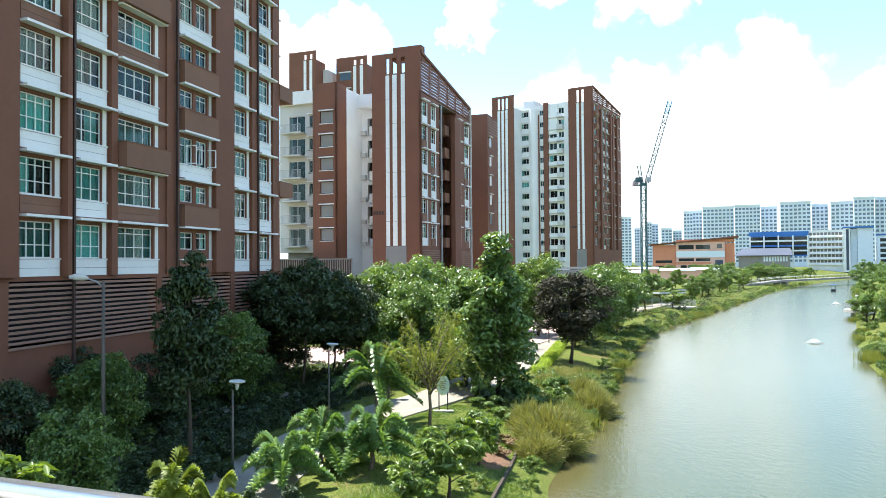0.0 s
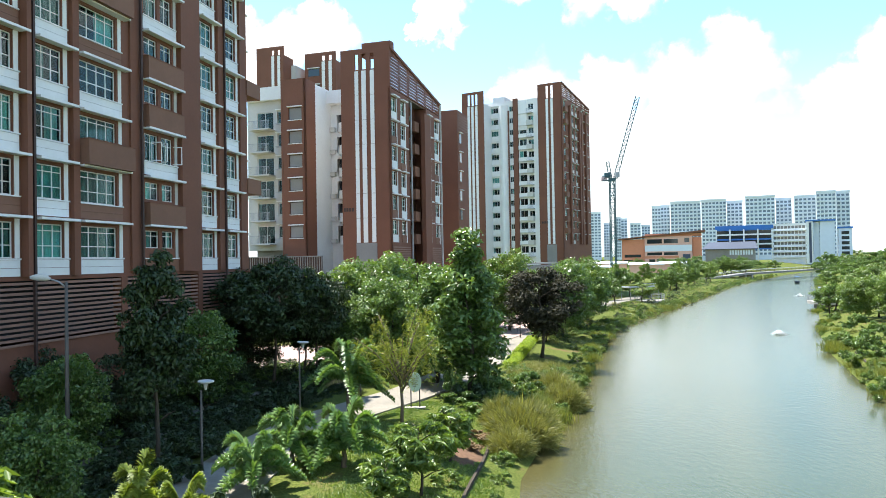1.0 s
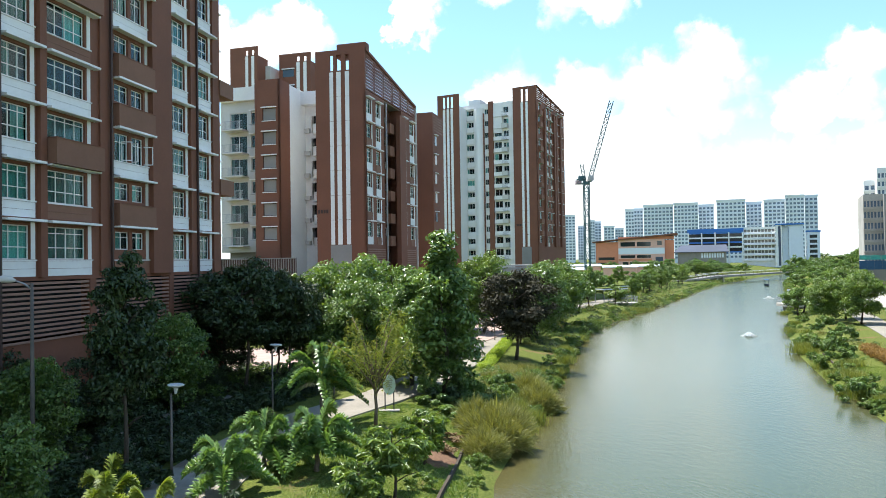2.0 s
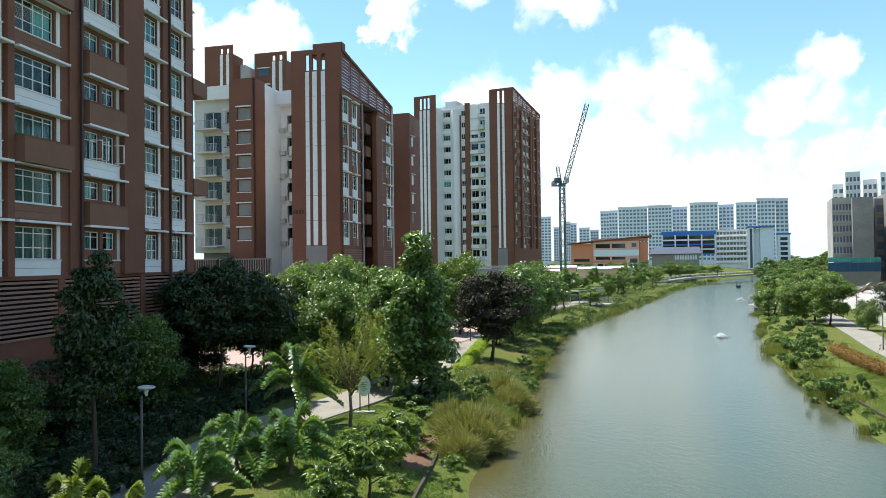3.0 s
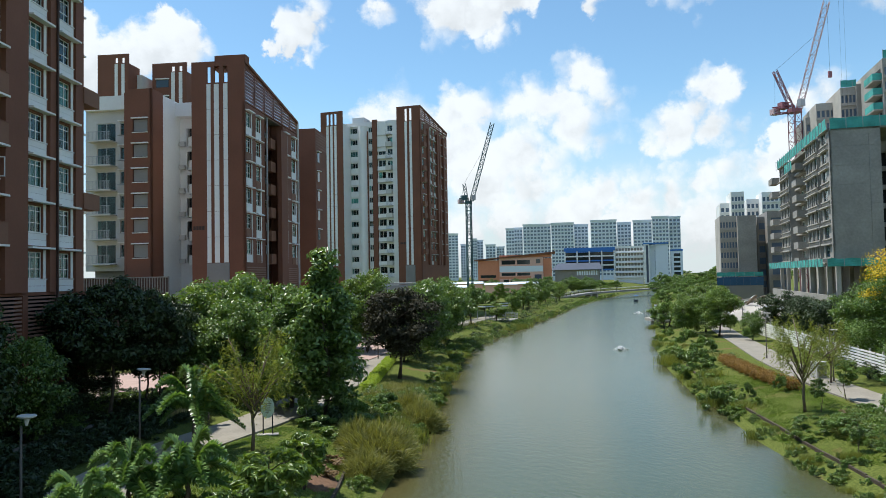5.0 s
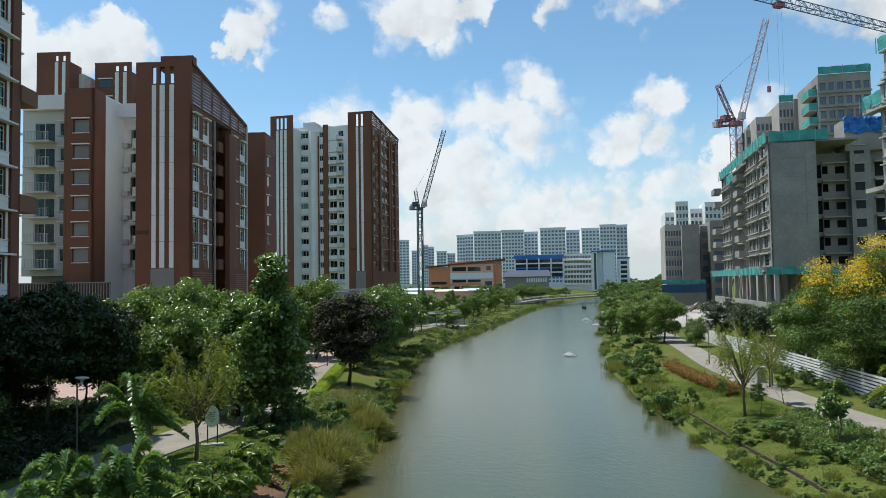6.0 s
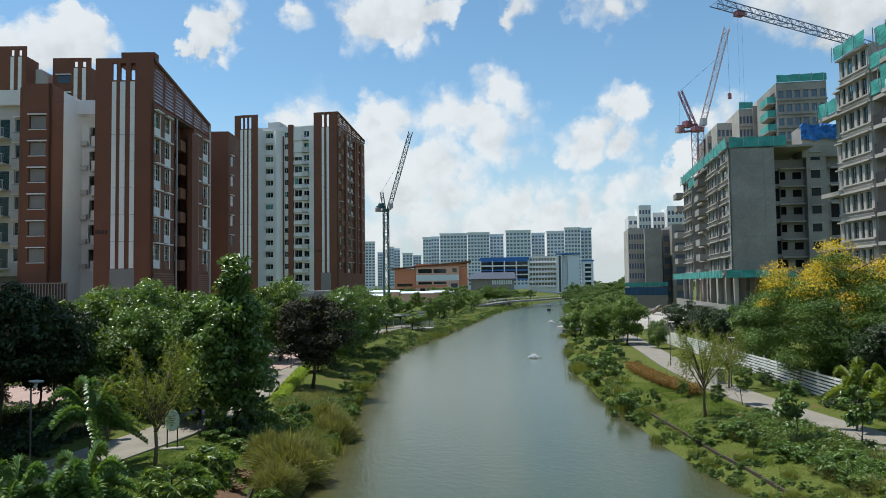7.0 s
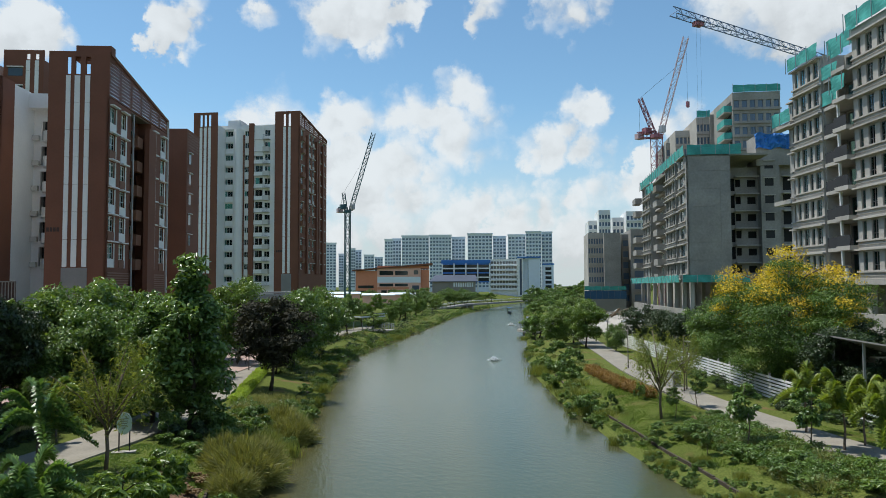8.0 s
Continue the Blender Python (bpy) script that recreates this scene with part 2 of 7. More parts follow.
BROWN = mat("brown_paint", (0.180, 0.072, 0.042), 0.75, grain=0.05, stain=0.10, scale=5)
BROWN2 = mat("brown_spandrel", (0.215, 0.105, 0.066), 0.75, grain=0.05, stain=0.10, scale=5)
WHITE = mat("white_paint", (0.78, 0.78, 0.76), 0.7, grain=0.03, stain=0.06, scale=4)
OFFWHITE = mat("offwhite_paint", (0.54, 0.53, 0.50), 0.75, grain=0.03, stain=0.08, scale=4)
GREYP = mat("grey_paint", (0.24, 0.23, 0.22), 0.75, grain=0.04, stain=0.1)
# near-black; behind windows it stands in for the darkness of unlit rooms
DARK = mat("black_and_room_shade", (0.035, 0.037, 0.04), 0.9)
FRAME = mat("white_window_frame", (0.74, 0.74, 0.72), 0.45, grain=0.02, stain=0.04)
CURTAIN = mat("pale_curtain", (0.34, 0.46, 0.43), 0.9, grain=0.06, stain=0.1, scale=12, objrand=0.6)
STEEL = mat("brushed_steel", (0.62, 0.63, 0.64), 0.28, metal=1.0, grain=0.04, stain=0.04, scale=30)
GALV = mat("grey_metal", (0.36, 0.37, 0.38), 0.5, metal=0.6, grain=0.05, stain=0.08)
CONCRETE = mat("raw_concrete", (0.30, 0.285, 0.26), 0.9, grain=0.12, stain=0.28, scale=3.0, bump=0.01)
CONC_L = mat("pale_concrete", (0.43, 0.40, 0.36), 0.9, grain=0.08, stain=0.2, scale=3.0)
PAVE = mat("pale_paving", (0.27, 0.245, 0.205), 0.9, grain=0.14, stain=0.15, scale=9.0, bump=0.005)
ASPHALT = mat("asphalt_grey", (0.09, 0.09, 0.09), 0.9, grain=0.2, stain=0.15, scale=20)
REDPAVE = mat("red_paving", (0.42, 0.30, 0.26), 0.9, grain=0.12, stain=0.12, scale=10)
NET = mat("green_safety_net", (0.075, 0.36, 0.32), 0.85, grain=0.12, stain=0.3, scale=9)
BLUE_TARP = mat("blue_tarpaulin", (0.03, 0.17, 0.48), 0.55, grain=0.1, stain=0.3, scale=5)
BARK = mat("grey_bark", (0.17, 0.13, 0.095), 0.95, grain=0.3, stain=0.2, scale=14, bump=0.02)
DARKBARK = mat("dark_bark", (0.07, 0.055, 0.04), 0.95, grain=0.3, stain=0.2, scale=14, bump=0.02)
SOIL = mat("bare_soil", (0.15, 0.085, 0.05), 0.95, grain=0.3, stain=0.2, scale=6, bump=0.03)
GLASS = glass_mat("window_glass", (0.58, 0.80, 0.78), 0.03)
WATER, GRASS = water_mat(), grass_mat()


# ---- building helpers ----
def mesh_of(name, verts, faces, material, smooth=False):
    me = bpy.data.meshes.new(name)
    me.from_pydata([tuple(v) for v in verts], [], [tuple(f) for f in faces])
    if material:
        me.materials.append(material)
    if smooth:
        me.polygons.foreach_set("use_smooth", [True] * len(me.polygons))
    me.update()
    return me


class Shape:
    """Collects boxes, tubes and quads into one mesh."""

    def __init__(self):
        self.v, self.f = [], []

    def box(self, x0, x1, y0, y1, z0, z1):
        n = len(self.v)
        self.v += [(x0, y0, z0), (x1, y0, z0), (x1, y1, z0), (x0, y1, z0), (x0, y0, z1), (x1, y0, z1), (x1, y1, z1), (x0, y1, z1)]
        self.f += [(n, n + 3, n + 2, n + 1), (n + 4, n + 5, n + 6, n + 7), (n, n + 1, n + 5, n + 4), (n + 1, n + 2, n + 6, n + 5), (n + 2, n + 3, n + 7, n + 6), (n + 3, n, n + 4, n + 7)]
        return self

    def quad(self, *p):
        n = len(self.v)
        self.v += list(p)
        self.f.append(tuple(range(n, n + len(p))))
        return self

    def tube(self, path, radii, sides=7, caps=True):
        """A round bar along the points of path, with a radius at each."""
        n = len(self.v)
        pts = [Vector(p) for p in path]
        for i, p in enumerate(pts):
            d = (pts[min(i + 1, len(pts) - 1)] - pts[max(i - 1, 0)]).normalized()
            a = d.cross(Vector((0, 0, 1)) if abs(d.z) < 0.9 else Vector((1, 0, 0))).normalized()
            b = d.cross(a)
            r = radii[i] if isinstance(radii, (list, tuple)) else radii
            for k in range(sides):
                t = 2 * math.pi * k / sides
                self.v.append(tuple(p + a * (r * math.cos(t)) + b * (r * math.sin(t))))
        for i in range(len(pts) - 1):
            for k in range(sides):
                a0, a1 = n + i * sides + k, n + i * sides + (k + 1) % sides
                self.f.append((a0, a1, a1 + sides, a0 + sides))
        if caps:
            self.f.append(tuple(n + k for k in reversed(range(sides))))
            self.f.append(tuple(n + (len(pts) - 1) * sides + k for k in range(sides)))
        return self

    def mesh(self, name, material, smooth=False):
        return mesh_of(name, self.v, self.f, material, smooth)


def thing(name, at, label, category, group="", kind=""):
    """An Empty at the base of a thing; its parts hang on it."""
    ob = new(name)
    ob.location = at
    ob.empty_display_size = 0.3
    return tagged(ob, label, category, group, kind)


def part(name, data, parent, m=None, label=""):
    """One mesh object under a thing or a part. data: a mesh; m: its pose in the world, or None for the parent's."""
    ob = new(name, data)
    ob.parent = parent
    if m is not None:
        ob.matrix_basis = m
    return tagged(ob, label)


def wall_frame(o, heading, side):
    """Pose of a wall: x runs to the right as seen from outside, y goes into the wall, z up.
    side: 'right' faces right of the heading, 'left' faces left of it, 'near' faces back along it."""
    h = radians(heading)
    f = Vector((math.sin(h), math.cos(h), 0))
    r = Vector((math.cos(h), -math.sin(h), 0))
    d = {"right": f, "left": -f, "near": r, "far": -r}[side]
    n = Vector((d.y, -d.x, 0))
    m = Matrix.Identity(4)
    m.col[0][:3], m.col[1][:3], m.col[2][:3] = d, -n, (0, 0, 1)
    m.col[3][:3] = o
    return m


def pierced(w, z0, z1, holes, thick=0.25, x0=0.0):
    """A wall with rectangular holes (x0, x1, z0, z1) right through it, with their reveals."""
    s = Shape()
    xs = sorted({x0, w, *[h[0] for h in holes], *[h[1] for h in holes]})
    zs = sorted({z0, z1, *[h[2] for h in holes], *[h[3] for h in holes]})
    for a, b in zip(xs, xs[1:]):
        run = None
        for c, d in zip(zs, zs[1:]):
            mx, mz = (a + b) / 2, (c + d) / 2
            hole = any(h[0] < mx < h[1] and h[2] < mz < h[3] for h in holes)
            if not hole:
                run = (run[0], d) if run else (c, d)
            if (hole or d == zs[-1]) and run:
                s.quad((a, 0, run[0]), (b, 0, run[0]), (b, 0, run[1]), (a, 0, run[1]))
                s.quad((b, thick, run[0]), (a, thick, run[0]), (a, thick, run[1]), (b, thick, run[1]))
                run = None
    for h in holes:
        a, b, c, d = h
        s.quad((a, 0, c), (a, thick, c), (b, thick, c), (b, 0, c))
        s.quad((a, 0, d), (b, 0, d), (b, thick, d), (a, thick, d))
        s.quad((a, 0, c), (a, 0, d), (a, thick, d), (a, thick, c))
        s.quad((b, 0, c), (b, thick, c), (b, thick, d), (b, 0, d))
    s.quad((x0, 0, z0), (x0, 0, z1), (x0, thick, z1), (x0, thick, z0))
    s.quad((w, 0, z0), (w, thick, z0), (w, thick, z1), (w, 0, z1))
    s.quad((x0, 0, z1), (w, 0, z1), (w, thick, z1), (x0, thick, z1))
    s.quad((x0, 0, z0), (x0, thick, z0), (w, thick, z0), (w, 0, z0))
    return s


KIT = {}


def kit(key, make):
    if key not in KIT:
        KIT[key] = make()
    return KIT[key]


def welded(shape, name, material):
    """The shape as one joined mesh."""
    me = shape.mesh(name, material)
    bm = bmesh.new()
    bm.from_mesh(me)
    bmesh.ops.remove_doubles(bm, verts=bm.verts, dist=0.0005)
    bm.to_mesh(me)
    bm.free()
    return me


def window_frame(w, h, cols, transom=0.72, bar=0.055, material=None):
    """A frame pierced by its lights."""
    rows = [t for t in ((transom,) if isinstance(transom, float) else transom) if t]
    zs = [0.0, *[h * t for t in rows], h]
    holes = []
    for i in range(cols):
        for a, b in zip(zs, zs[1:]):
            x0, x1 = w * i / cols, w * (i + 1) / cols
            holes.append((round(x0 + (bar if i == 0 else bar * 0.45), 4), round(x1 - (bar if i == cols - 1 else bar * 0.45), 4), round(a + (bar if a == 0 else bar * 0.4), 4), round(b - (bar if b == h else bar * 0.4), 4)))
    return welded(pierced(w, 0.0, h, holes, 0.06), "window", material or FRAME)


def add_window(parent, M, x, z, w, h, cols, transom=0.72, depth=0.12, curtain=0.0, label="", frame_mat=None):
    """A framed window in a hole of the wall M: frame, glass pane and, where one hangs, a curtain."""
    inv = Matrix.Translation(-parent.location)
    wm = kit(("win", round(w, 2), round(h, 2), cols, transom, frame_mat is None), lambda: window_frame(w, h, cols, transom, 0.055, frame_mat))
    win = part("window", wm, parent, inv @ M @ Matrix.Translation((x, depth, z)), label)
    pm = kit(("pane", round(w, 2), round(h, 2)), lambda: Shape().box(0.03, w - 0.03, 0.03, 0.038, 0.03, h - 0.03).mesh("pane", GLASS))
    pane = part("pane", pm, win)
    pane.visible_shadow = False
    if curtain > 0:
        cw = round(w * min(curtain, 1.0), 1)
        cm = kit(("curtain", cw, round(h, 2)), lambda: curtain_mesh(cw, h))
        part("curtain", cm, win, Matrix.Translation((0.04 if (x * 7 + z) % 2 < 1 else max(0.04, w - cw - 0.04), 0.13, 0.0)))
    return win


def curtain_mesh(w, h):
    n = max(4, int(w / 0.09))
    v, f = [], []
    for i in range(n + 1):
        x = w * i / n
        y = 0.03 * math.sin(i * 2.1) + 0.015 * math.sin(i * 0.7)
        v += [(x, y, 0.0), (x, y, h)]
    for i in range(n):
        f.append((2 * i, 2 * i + 2, 2 * i + 3, 2 * i + 1))
    return mesh_of("curtain", v, f, CURTAIN)


def boxpart(name, parent, M, x0, x1, y0, y1, z0, z1, material, label=""):
    """A box under parent, its mesh shared by all boxes of that size and stuff."""
    dx, dy, dz = round(x1 - x0, 3), round(y1 - y0, 3), round(z1 - z0, 3)
    me = kit(("box", name, dx, dy, dz, material.name), lambda: Shape().box(0, dx, 0, dy, 0, dz).mesh(name, material))
    return part(name, me, parent, Matrix.Translation(-parent.location) @ M @ Matrix.Translation((x0, y0, z0)), label)


def wallpart(name, parent, M, shape, material, label=""):
    return part(name, shape.mesh(name, material), parent, Matrix.Translation(-parent.location) @ M, label)


def louvres(parent, M, x0, x1, z0, z1, step=0.28, material=None, name="slat"):
    """Horizontal slats, one by one, on two posts."""
    z = z0
    while z < z1 - 0.1:
        boxpart(name, parent, M, x0, x1, -0.10, -0.02, z, z + step * 0.52, material or BROWN)
        z += step


# ---- ground and canal ----
LEFT_BANK = [(-6, -160), (-1, -60), (1.5, 0), (3.0, 22), (4.6, 32), (7.4, 40), (12.6, 54), (15.5, 63), (22.8, 84), (29, 99), (41, 120), (60, 151), (76, 178), (94, 209), (115, 243), (147, 289), (189, 345), (252, 420), (330, 470)]
RIGHT_BANK = [(20, -160), (23, -60), (24, 0), (24.6, 22), (25.4, 29), (27.9, 37.4), (31.1, 45.2), (34.0, 53.5), (40.2, 67.6), (48, 83), (68, 118), (92, 160), (118, 206), (150, 262), (188, 318), (235, 372), (300, 415), (350, 440)]


def seg_dist(px, py, line):
    """Distance to a polyline, and whether the point lies on its left."""
    best, left = np.full(px.shape, 1e9), np.zeros(px.shape, bool)
    for (ax, ay), (bx, by) in zip(line, line[1:]):
        dx, dy = bx - ax, by - ay
        t = np.clip(((px - ax) * dx + (py - ay) * dy) / (dx * dx + dy * dy), 0, 1)
        d = np.hypot(px - ax - t * dx, py - ay - t * dy)
        lf = dx * (py - ay) - dy * (px - ax) > 0
        left = np.where(d < best - 1e-6, lf, left)
        best = np.minimum(best, d)
    return best, left


def ground_z(px, py):
    px, py = np.atleast_1d(np.asarray(px, float)), np.atleast_1d(np.asarray(py, float))
    dl, ll = seg_dist(px, py, LEFT_BANK)
    dr, lr = seg_dist(px, py, RIGHT_BANK)
    d = np.where(ll, dl, np.where(~lr, dr, -np.minimum(dl, dr)))
    z = np.interp(d, [-6, -1.2, 0, 0.5, 1.5, 3.0, 5.0, 9.0, 60.0], [-1.8, -0.7, 0.0, 0.22, 0.42, 0.75, 1.15, 1.32, 1.45])
    far = np.hypot(px, py)
    z = z + np.interp(far, [0, 220, 420, 1500, 6000], [0, 0, 3.0, 5.0, 5.0]) * (d > 0) * np.clip(d / 25.0, 0, 1)
    return z


def gz(x, y):
    return float(ground_z(x, y)[0])


def build_ground():
    az = np.radians(np.r_[np.arange(-180, -38, 6), np.arange(-38, 62, 0.3), np.arange(62, 181, 6)][:-1])
    rad = np.r_[0.0, np.geomspace(6, 260, 190), np.geomspace(270, 4500, 40)]
    A, Rr = np.meshgrid(az, rad[1:], indexing="ij")
    X, Y = np.sin(A) * Rr, np.cos(A) * Rr
    Z = ground_z(X.ravel(), Y.ravel()).reshape(X.shape)
    wob = 0.05 * np.sin(X * 1.7 + np.sin(Y * 1.3)) * np.sin(Y * 1.1) * np.exp(-Rr / 200)
    Z = Z + wob * (Z > 0.3)
    nA, nR = X.shape
    v = np.c_[X.ravel(), Y.ravel(), Z.ravel()]
    i, j = np.meshgrid(np.arange(nA), np.arange(nR - 1), indexing="ij")
    a = (i * nR + j).ravel()
    b = (((i + 1) % nA) * nR + j).ravel()
    f = np.c_[a, a + 1, b + 1, b][:, ::-1]
    verts, faces = v.tolist(), f[:, ::-1].tolist()
    c = len(verts)
    verts.append((0, 0, gz(0, 0)))
    faces += [(c, int(k * nR), int(((k + 1) % nA) * nR)) for k in range(nA)]
    ob = new("ground", mesh_of("ground", verts, faces, GRASS, True))
    return tagged(ob, "grassy canal banks and flat estate ground with bare patches", "ground", kind="structure")


build_ground()


def build_water():
    lb, rb = LEFT_BANK, RIGHT_BANK
    n = 160

    def walk_line(line, k):
        pts = np.array(line, float)
        L = np.r_[0, np.cumsum(np.hypot(*np.diff(pts, axis=0).T))]
        q = np.linspace(0, L[-1], k)
        return np.c_[np.interp(q, L, pts[:, 0]), np.interp(q, L, pts[:, 1])]

    a, b = walk_line(lb, n), walk_line(rb, n)
    v, f, bank_brown = [], [], []
    for (ax, ay), (bx, by) in zip(a, b):
        dx, dy = bx - ax, by - ay
        w = math.hypot(dx, dy)
        # second value: share of the brown tint for silt and painted reflection
        for q, depth in ((-6.0, 1.0), (0.6, 1.0), (2.4, 0.45), (5.0, 0.0), (w - 3.0, 0.0), (w - 1.0, 0.5), (w + 6.0, 1.0)):
            v.append((ax + dx * q / w, ay + dy * q / w, 0.0))
            bank_brown.append(depth)
    f = [(7 * i + k, 7 * i + k + 1, 7 * i + k + 8, 7 * i + k + 7) for i in range(n - 1) for k in range(6)]
    me = mesh_of("water", v, f, WATER)
    me.attributes.new("bank_brown", "FLOAT", "POINT").data.foreach_set("value", bank_brown)
    ob = new("water", me)
    return tagged(ob, "calm murky green canal water with small ripples", "water", kind="structure")


build_water()


# ---- blocks of flats ----
RNG = random.Random(7)


def facade(block, M, xa, xb, za, zb, wins, material, name="wall", room=1.2, curtains=0.62, frame_mat=None, glazed=True):
    """A wall with its windows: wins are (x, z, width, height, columns, transom)."""
    holes = [(x, x + w, z, z + h) for x, z, w, h, c, t in wins]
    wallpart(name, block, M, pierced(xb, za, zb, holes, 0.25, xa), material)
    for x, z, w, h, c, t in wins if glazed else ():
        cur = RNG.choice((0.35, 0.5, 1.0)) if RNG.random() < curtains else 0.0
        add_window(block, M, x, z, w, h, c, t, 0.12, cur, "", frame_mat)
    # added near-black sheet behind the holes: the rooms' shade as a colour
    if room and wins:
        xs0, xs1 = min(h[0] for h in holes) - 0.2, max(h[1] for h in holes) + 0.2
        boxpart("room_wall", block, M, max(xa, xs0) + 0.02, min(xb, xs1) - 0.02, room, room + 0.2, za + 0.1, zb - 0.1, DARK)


def block_number(block, M, x, z, size, material):
    """The block's number as three plain bars."""
    for k in range(4):
        boxpart("number_bar", block, M, x + k * size * 0.8, x + k * size * 0.8 + size * 0.6, -0.03, -0.003, z, z + size, material)


def balcony(block, M, x, z, w, d, wall_h, material, rail=False):
    """A projecting slab with a solid or barred front."""
    boxpart("balcony_slab", block, M, x, x + w, -d, 0.0, z - 0.15, z, material)
    if rail:
        n = int(w / 0.16)
        holes = [(round(w * i / n + 0.015, 4), round(w * (i + 1) / n - 0.015, 4), 0.06, wall_h - 0.06) for i in range(n)]
        me = kit(("rail", round(w, 2), wall_h), lambda: welded(pierced(w, 0.0, wall_h, holes, 0.03), "balcony_rail", GALV))
        part("balcony_rail", me, block, Matrix.Translation(-block.location) @ M @ Matrix.Translation((x, -d + 0.05, z)))
    else:
        boxpart("balcony_front", block, M, x, x + w, -d, -d + 0.1, z, z + wall_h, material)
        boxpart("balcony_side", block, M, x, x + 0.1, -d + 0.1, 0.0, z, z + wall_h, material)
        boxpart("balcony_side", block, M, x + w - 0.1, x + w, -d + 0.1, 0.0, z, z + wall_h, material)


def round_balcony(block, M, x, z, r, wall_h, material):
    """A half-round slab with a solid curved front."""
    n = 10
    arc = [(x - r * math.cos(math.pi * i / n), -r * 1.1 * math.sin(math.pi * i / n)) for i in range(n + 1)]
    s = Shape()
    s.quad(*[(px, py, z) for px, py in arc]).quad(*[(px, py, z - 0.16) for px, py in reversed(arc)])
    for (ax, ay), (bx, by) in zip(arc, arc[1:]):
        s.quad((ax, ay, z - 0.16), (bx, by, z - 0.16), (bx, by, z + wall_h), (ax, ay, z + wall_h))
        qx, qy, rx, ry = x + (ax - x) * 0.93, ay * 0.93, x + (bx - x) * 0.93, by * 0.93
        s.quad((rx, ry, z), (qx, qy, z), (qx, qy, z + wall_h), (rx, ry, z + wall_h))
        s.quad((ax, ay, z + wall_h), (bx, by, z + wall_h), (rx, ry, z + wall_h), (qx, qy, z + wall_h))
    wallpart("balcony", block, M, s, material)


def block_a():
    """The long brown slab nearest the bridge."""
    o = (-17.2, 37.7)
    b = thing("apartment_block", (o[0], o[1], 1.4), "long brown and white apartment block with louvred car park podium", "building", "apartment blocks")
    M = wall_frame((*o, 0.0), 14.5, "right")
    z0, pitch, n = 9.5, 2.9, 9
    top = z0 + pitch * n + 0.4
    cols = [(-19.6, -17.3, 4, "w"), (-16.3, -14.1, 3, "w"), (-13.2, -9.6, 4, "b"), (-6.42, -4.13, 4, "m"), (-3.21, -1.0, 3, "w"), (-0.29, 3.19, 4, "b"), (5.2, 8.6, 4, "v"), (11.22, 13.31, 3, "w"), (14.43, 16.54, 3, "w")]
    wins, deco = [], []
    for ci, (a, c, k, kind) in enumerate(cols):
        for s in range(n):
            z = z0 + s * pitch
            box = (kind == "b" and s in (2, 5)) or (kind == "v" and s in (1, 3, 4, 6, 7))
            brown = (kind == "m" and s in (1, 4)) or (kind == "b" and s in (1, 4, 7)) or (kind == "v" and s == 0)
            if kind == "v":
                zz, hh = (z + 1.45, 1.05) if (box or brown) else (z + 0.85, 1.65)
                wins += [(a + 0.1, zz, 1.35, hh, 2, 0.7), (a + 1.75, zz, 1.2, hh, 2, 0.7)]
            else:
                inset = 0.32 if kind == "b" else 0.05
                zz, hh = (z + 1.25, 1.3) if box else (z + 0.87, 1.68)
                wins.append((a + inset * 0.6, zz, c - a - 0.3 - inset, hh, k, (0.36, 0.8) if not box else 0.8))
            deco.append((a, c, z, box, brown, kind))
    facade(b, M, -24.0, 18.0, z0, top, wins, BROWN, curtains=0.8)
    for a, c, z, box, brown, kind in deco:
        boxpart("ledge", b, M, a - 0.05, c + 0.32, -0.48, 0.0, z + pitch - 0.18, z + pitch - 0.06, WHITE)
        boxpart("sill", b, M, a - 0.02, c + 0.05, -0.10, 0.0, z + 0.80, z + 0.86, WHITE)
        m = BROWN2 if brown else WHITE
        if box:
            d = 0.75 if kind == "b" else 0.45
            boxpart("bay_box", b, M, a - 0.05, c + 0.2, -d, 0.0, z - 0.1, z + 1.2, BROWN2)
            boxpart("bay_rim", b, M, a - 0.08, c + 0.23, -d - 0.03, 0.0, z + 1.2, z + 1.25, BROWN)
        else:
            for q in range(2):
                boxpart("panel", b, M, a, c, -0.05, 0.0, z + 0.03 + q * 0.385, z + 0.40 + q * 0.385, m)
        side = WHITE if kind != "v" else OFFWHITE
        boxpart("jamb", b, M, c - 0.27, c, -0.03, 0.0, z + 0.87, z + 2.7, side)
    inv = Matrix.Translation(-b.location)
    for x, turn in ((6.0, -70), (6.95, -110), (8.15, -75)):
        sash = kit(("sash",), lambda: window_frame(0.62, 1.15, 1, 0.0, 0.05))
        part("open_sash", sash, b, inv @ M @ Matrix.Translation((x, 0.05, z0 + 2 * pitch + 0.92)) @ pose(0, 0, 0, 0, 0, turn))
    for x, w, d in ((-8.2, 1.45, 0.35), (-4.0, 0.28, 0.4), (-0.85, 0.45, 0.25), (3.9, 0.9, 0.12), (8.75, 2.2, 0.30), (13.5, 0.75, 0.20), (16.7, 0.5, 0.15), (-9.3, 0.6, 0.3), (-14.0, 0.6, 0.3)):
        boxpart("pier", b, M, x, x + w, -d, 0.0, z0, top + 0.3, BROWN)
    for x in (-3.55, 4.6, 14.15):
        boxpart("downpipe", b, M, x, x + 0.13, -0.34, -0.21, z0 - 6, top, DARKPIPE)
    # podium
    boxpart("podium_wall", b, M, -24.0, 18.2, 0.0, 0.4, 1.0, 6.3, BROWN)
    # near-black sheet behind the louvres, in place of the car park's shade
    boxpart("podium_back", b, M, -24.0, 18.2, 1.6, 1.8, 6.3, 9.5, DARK)
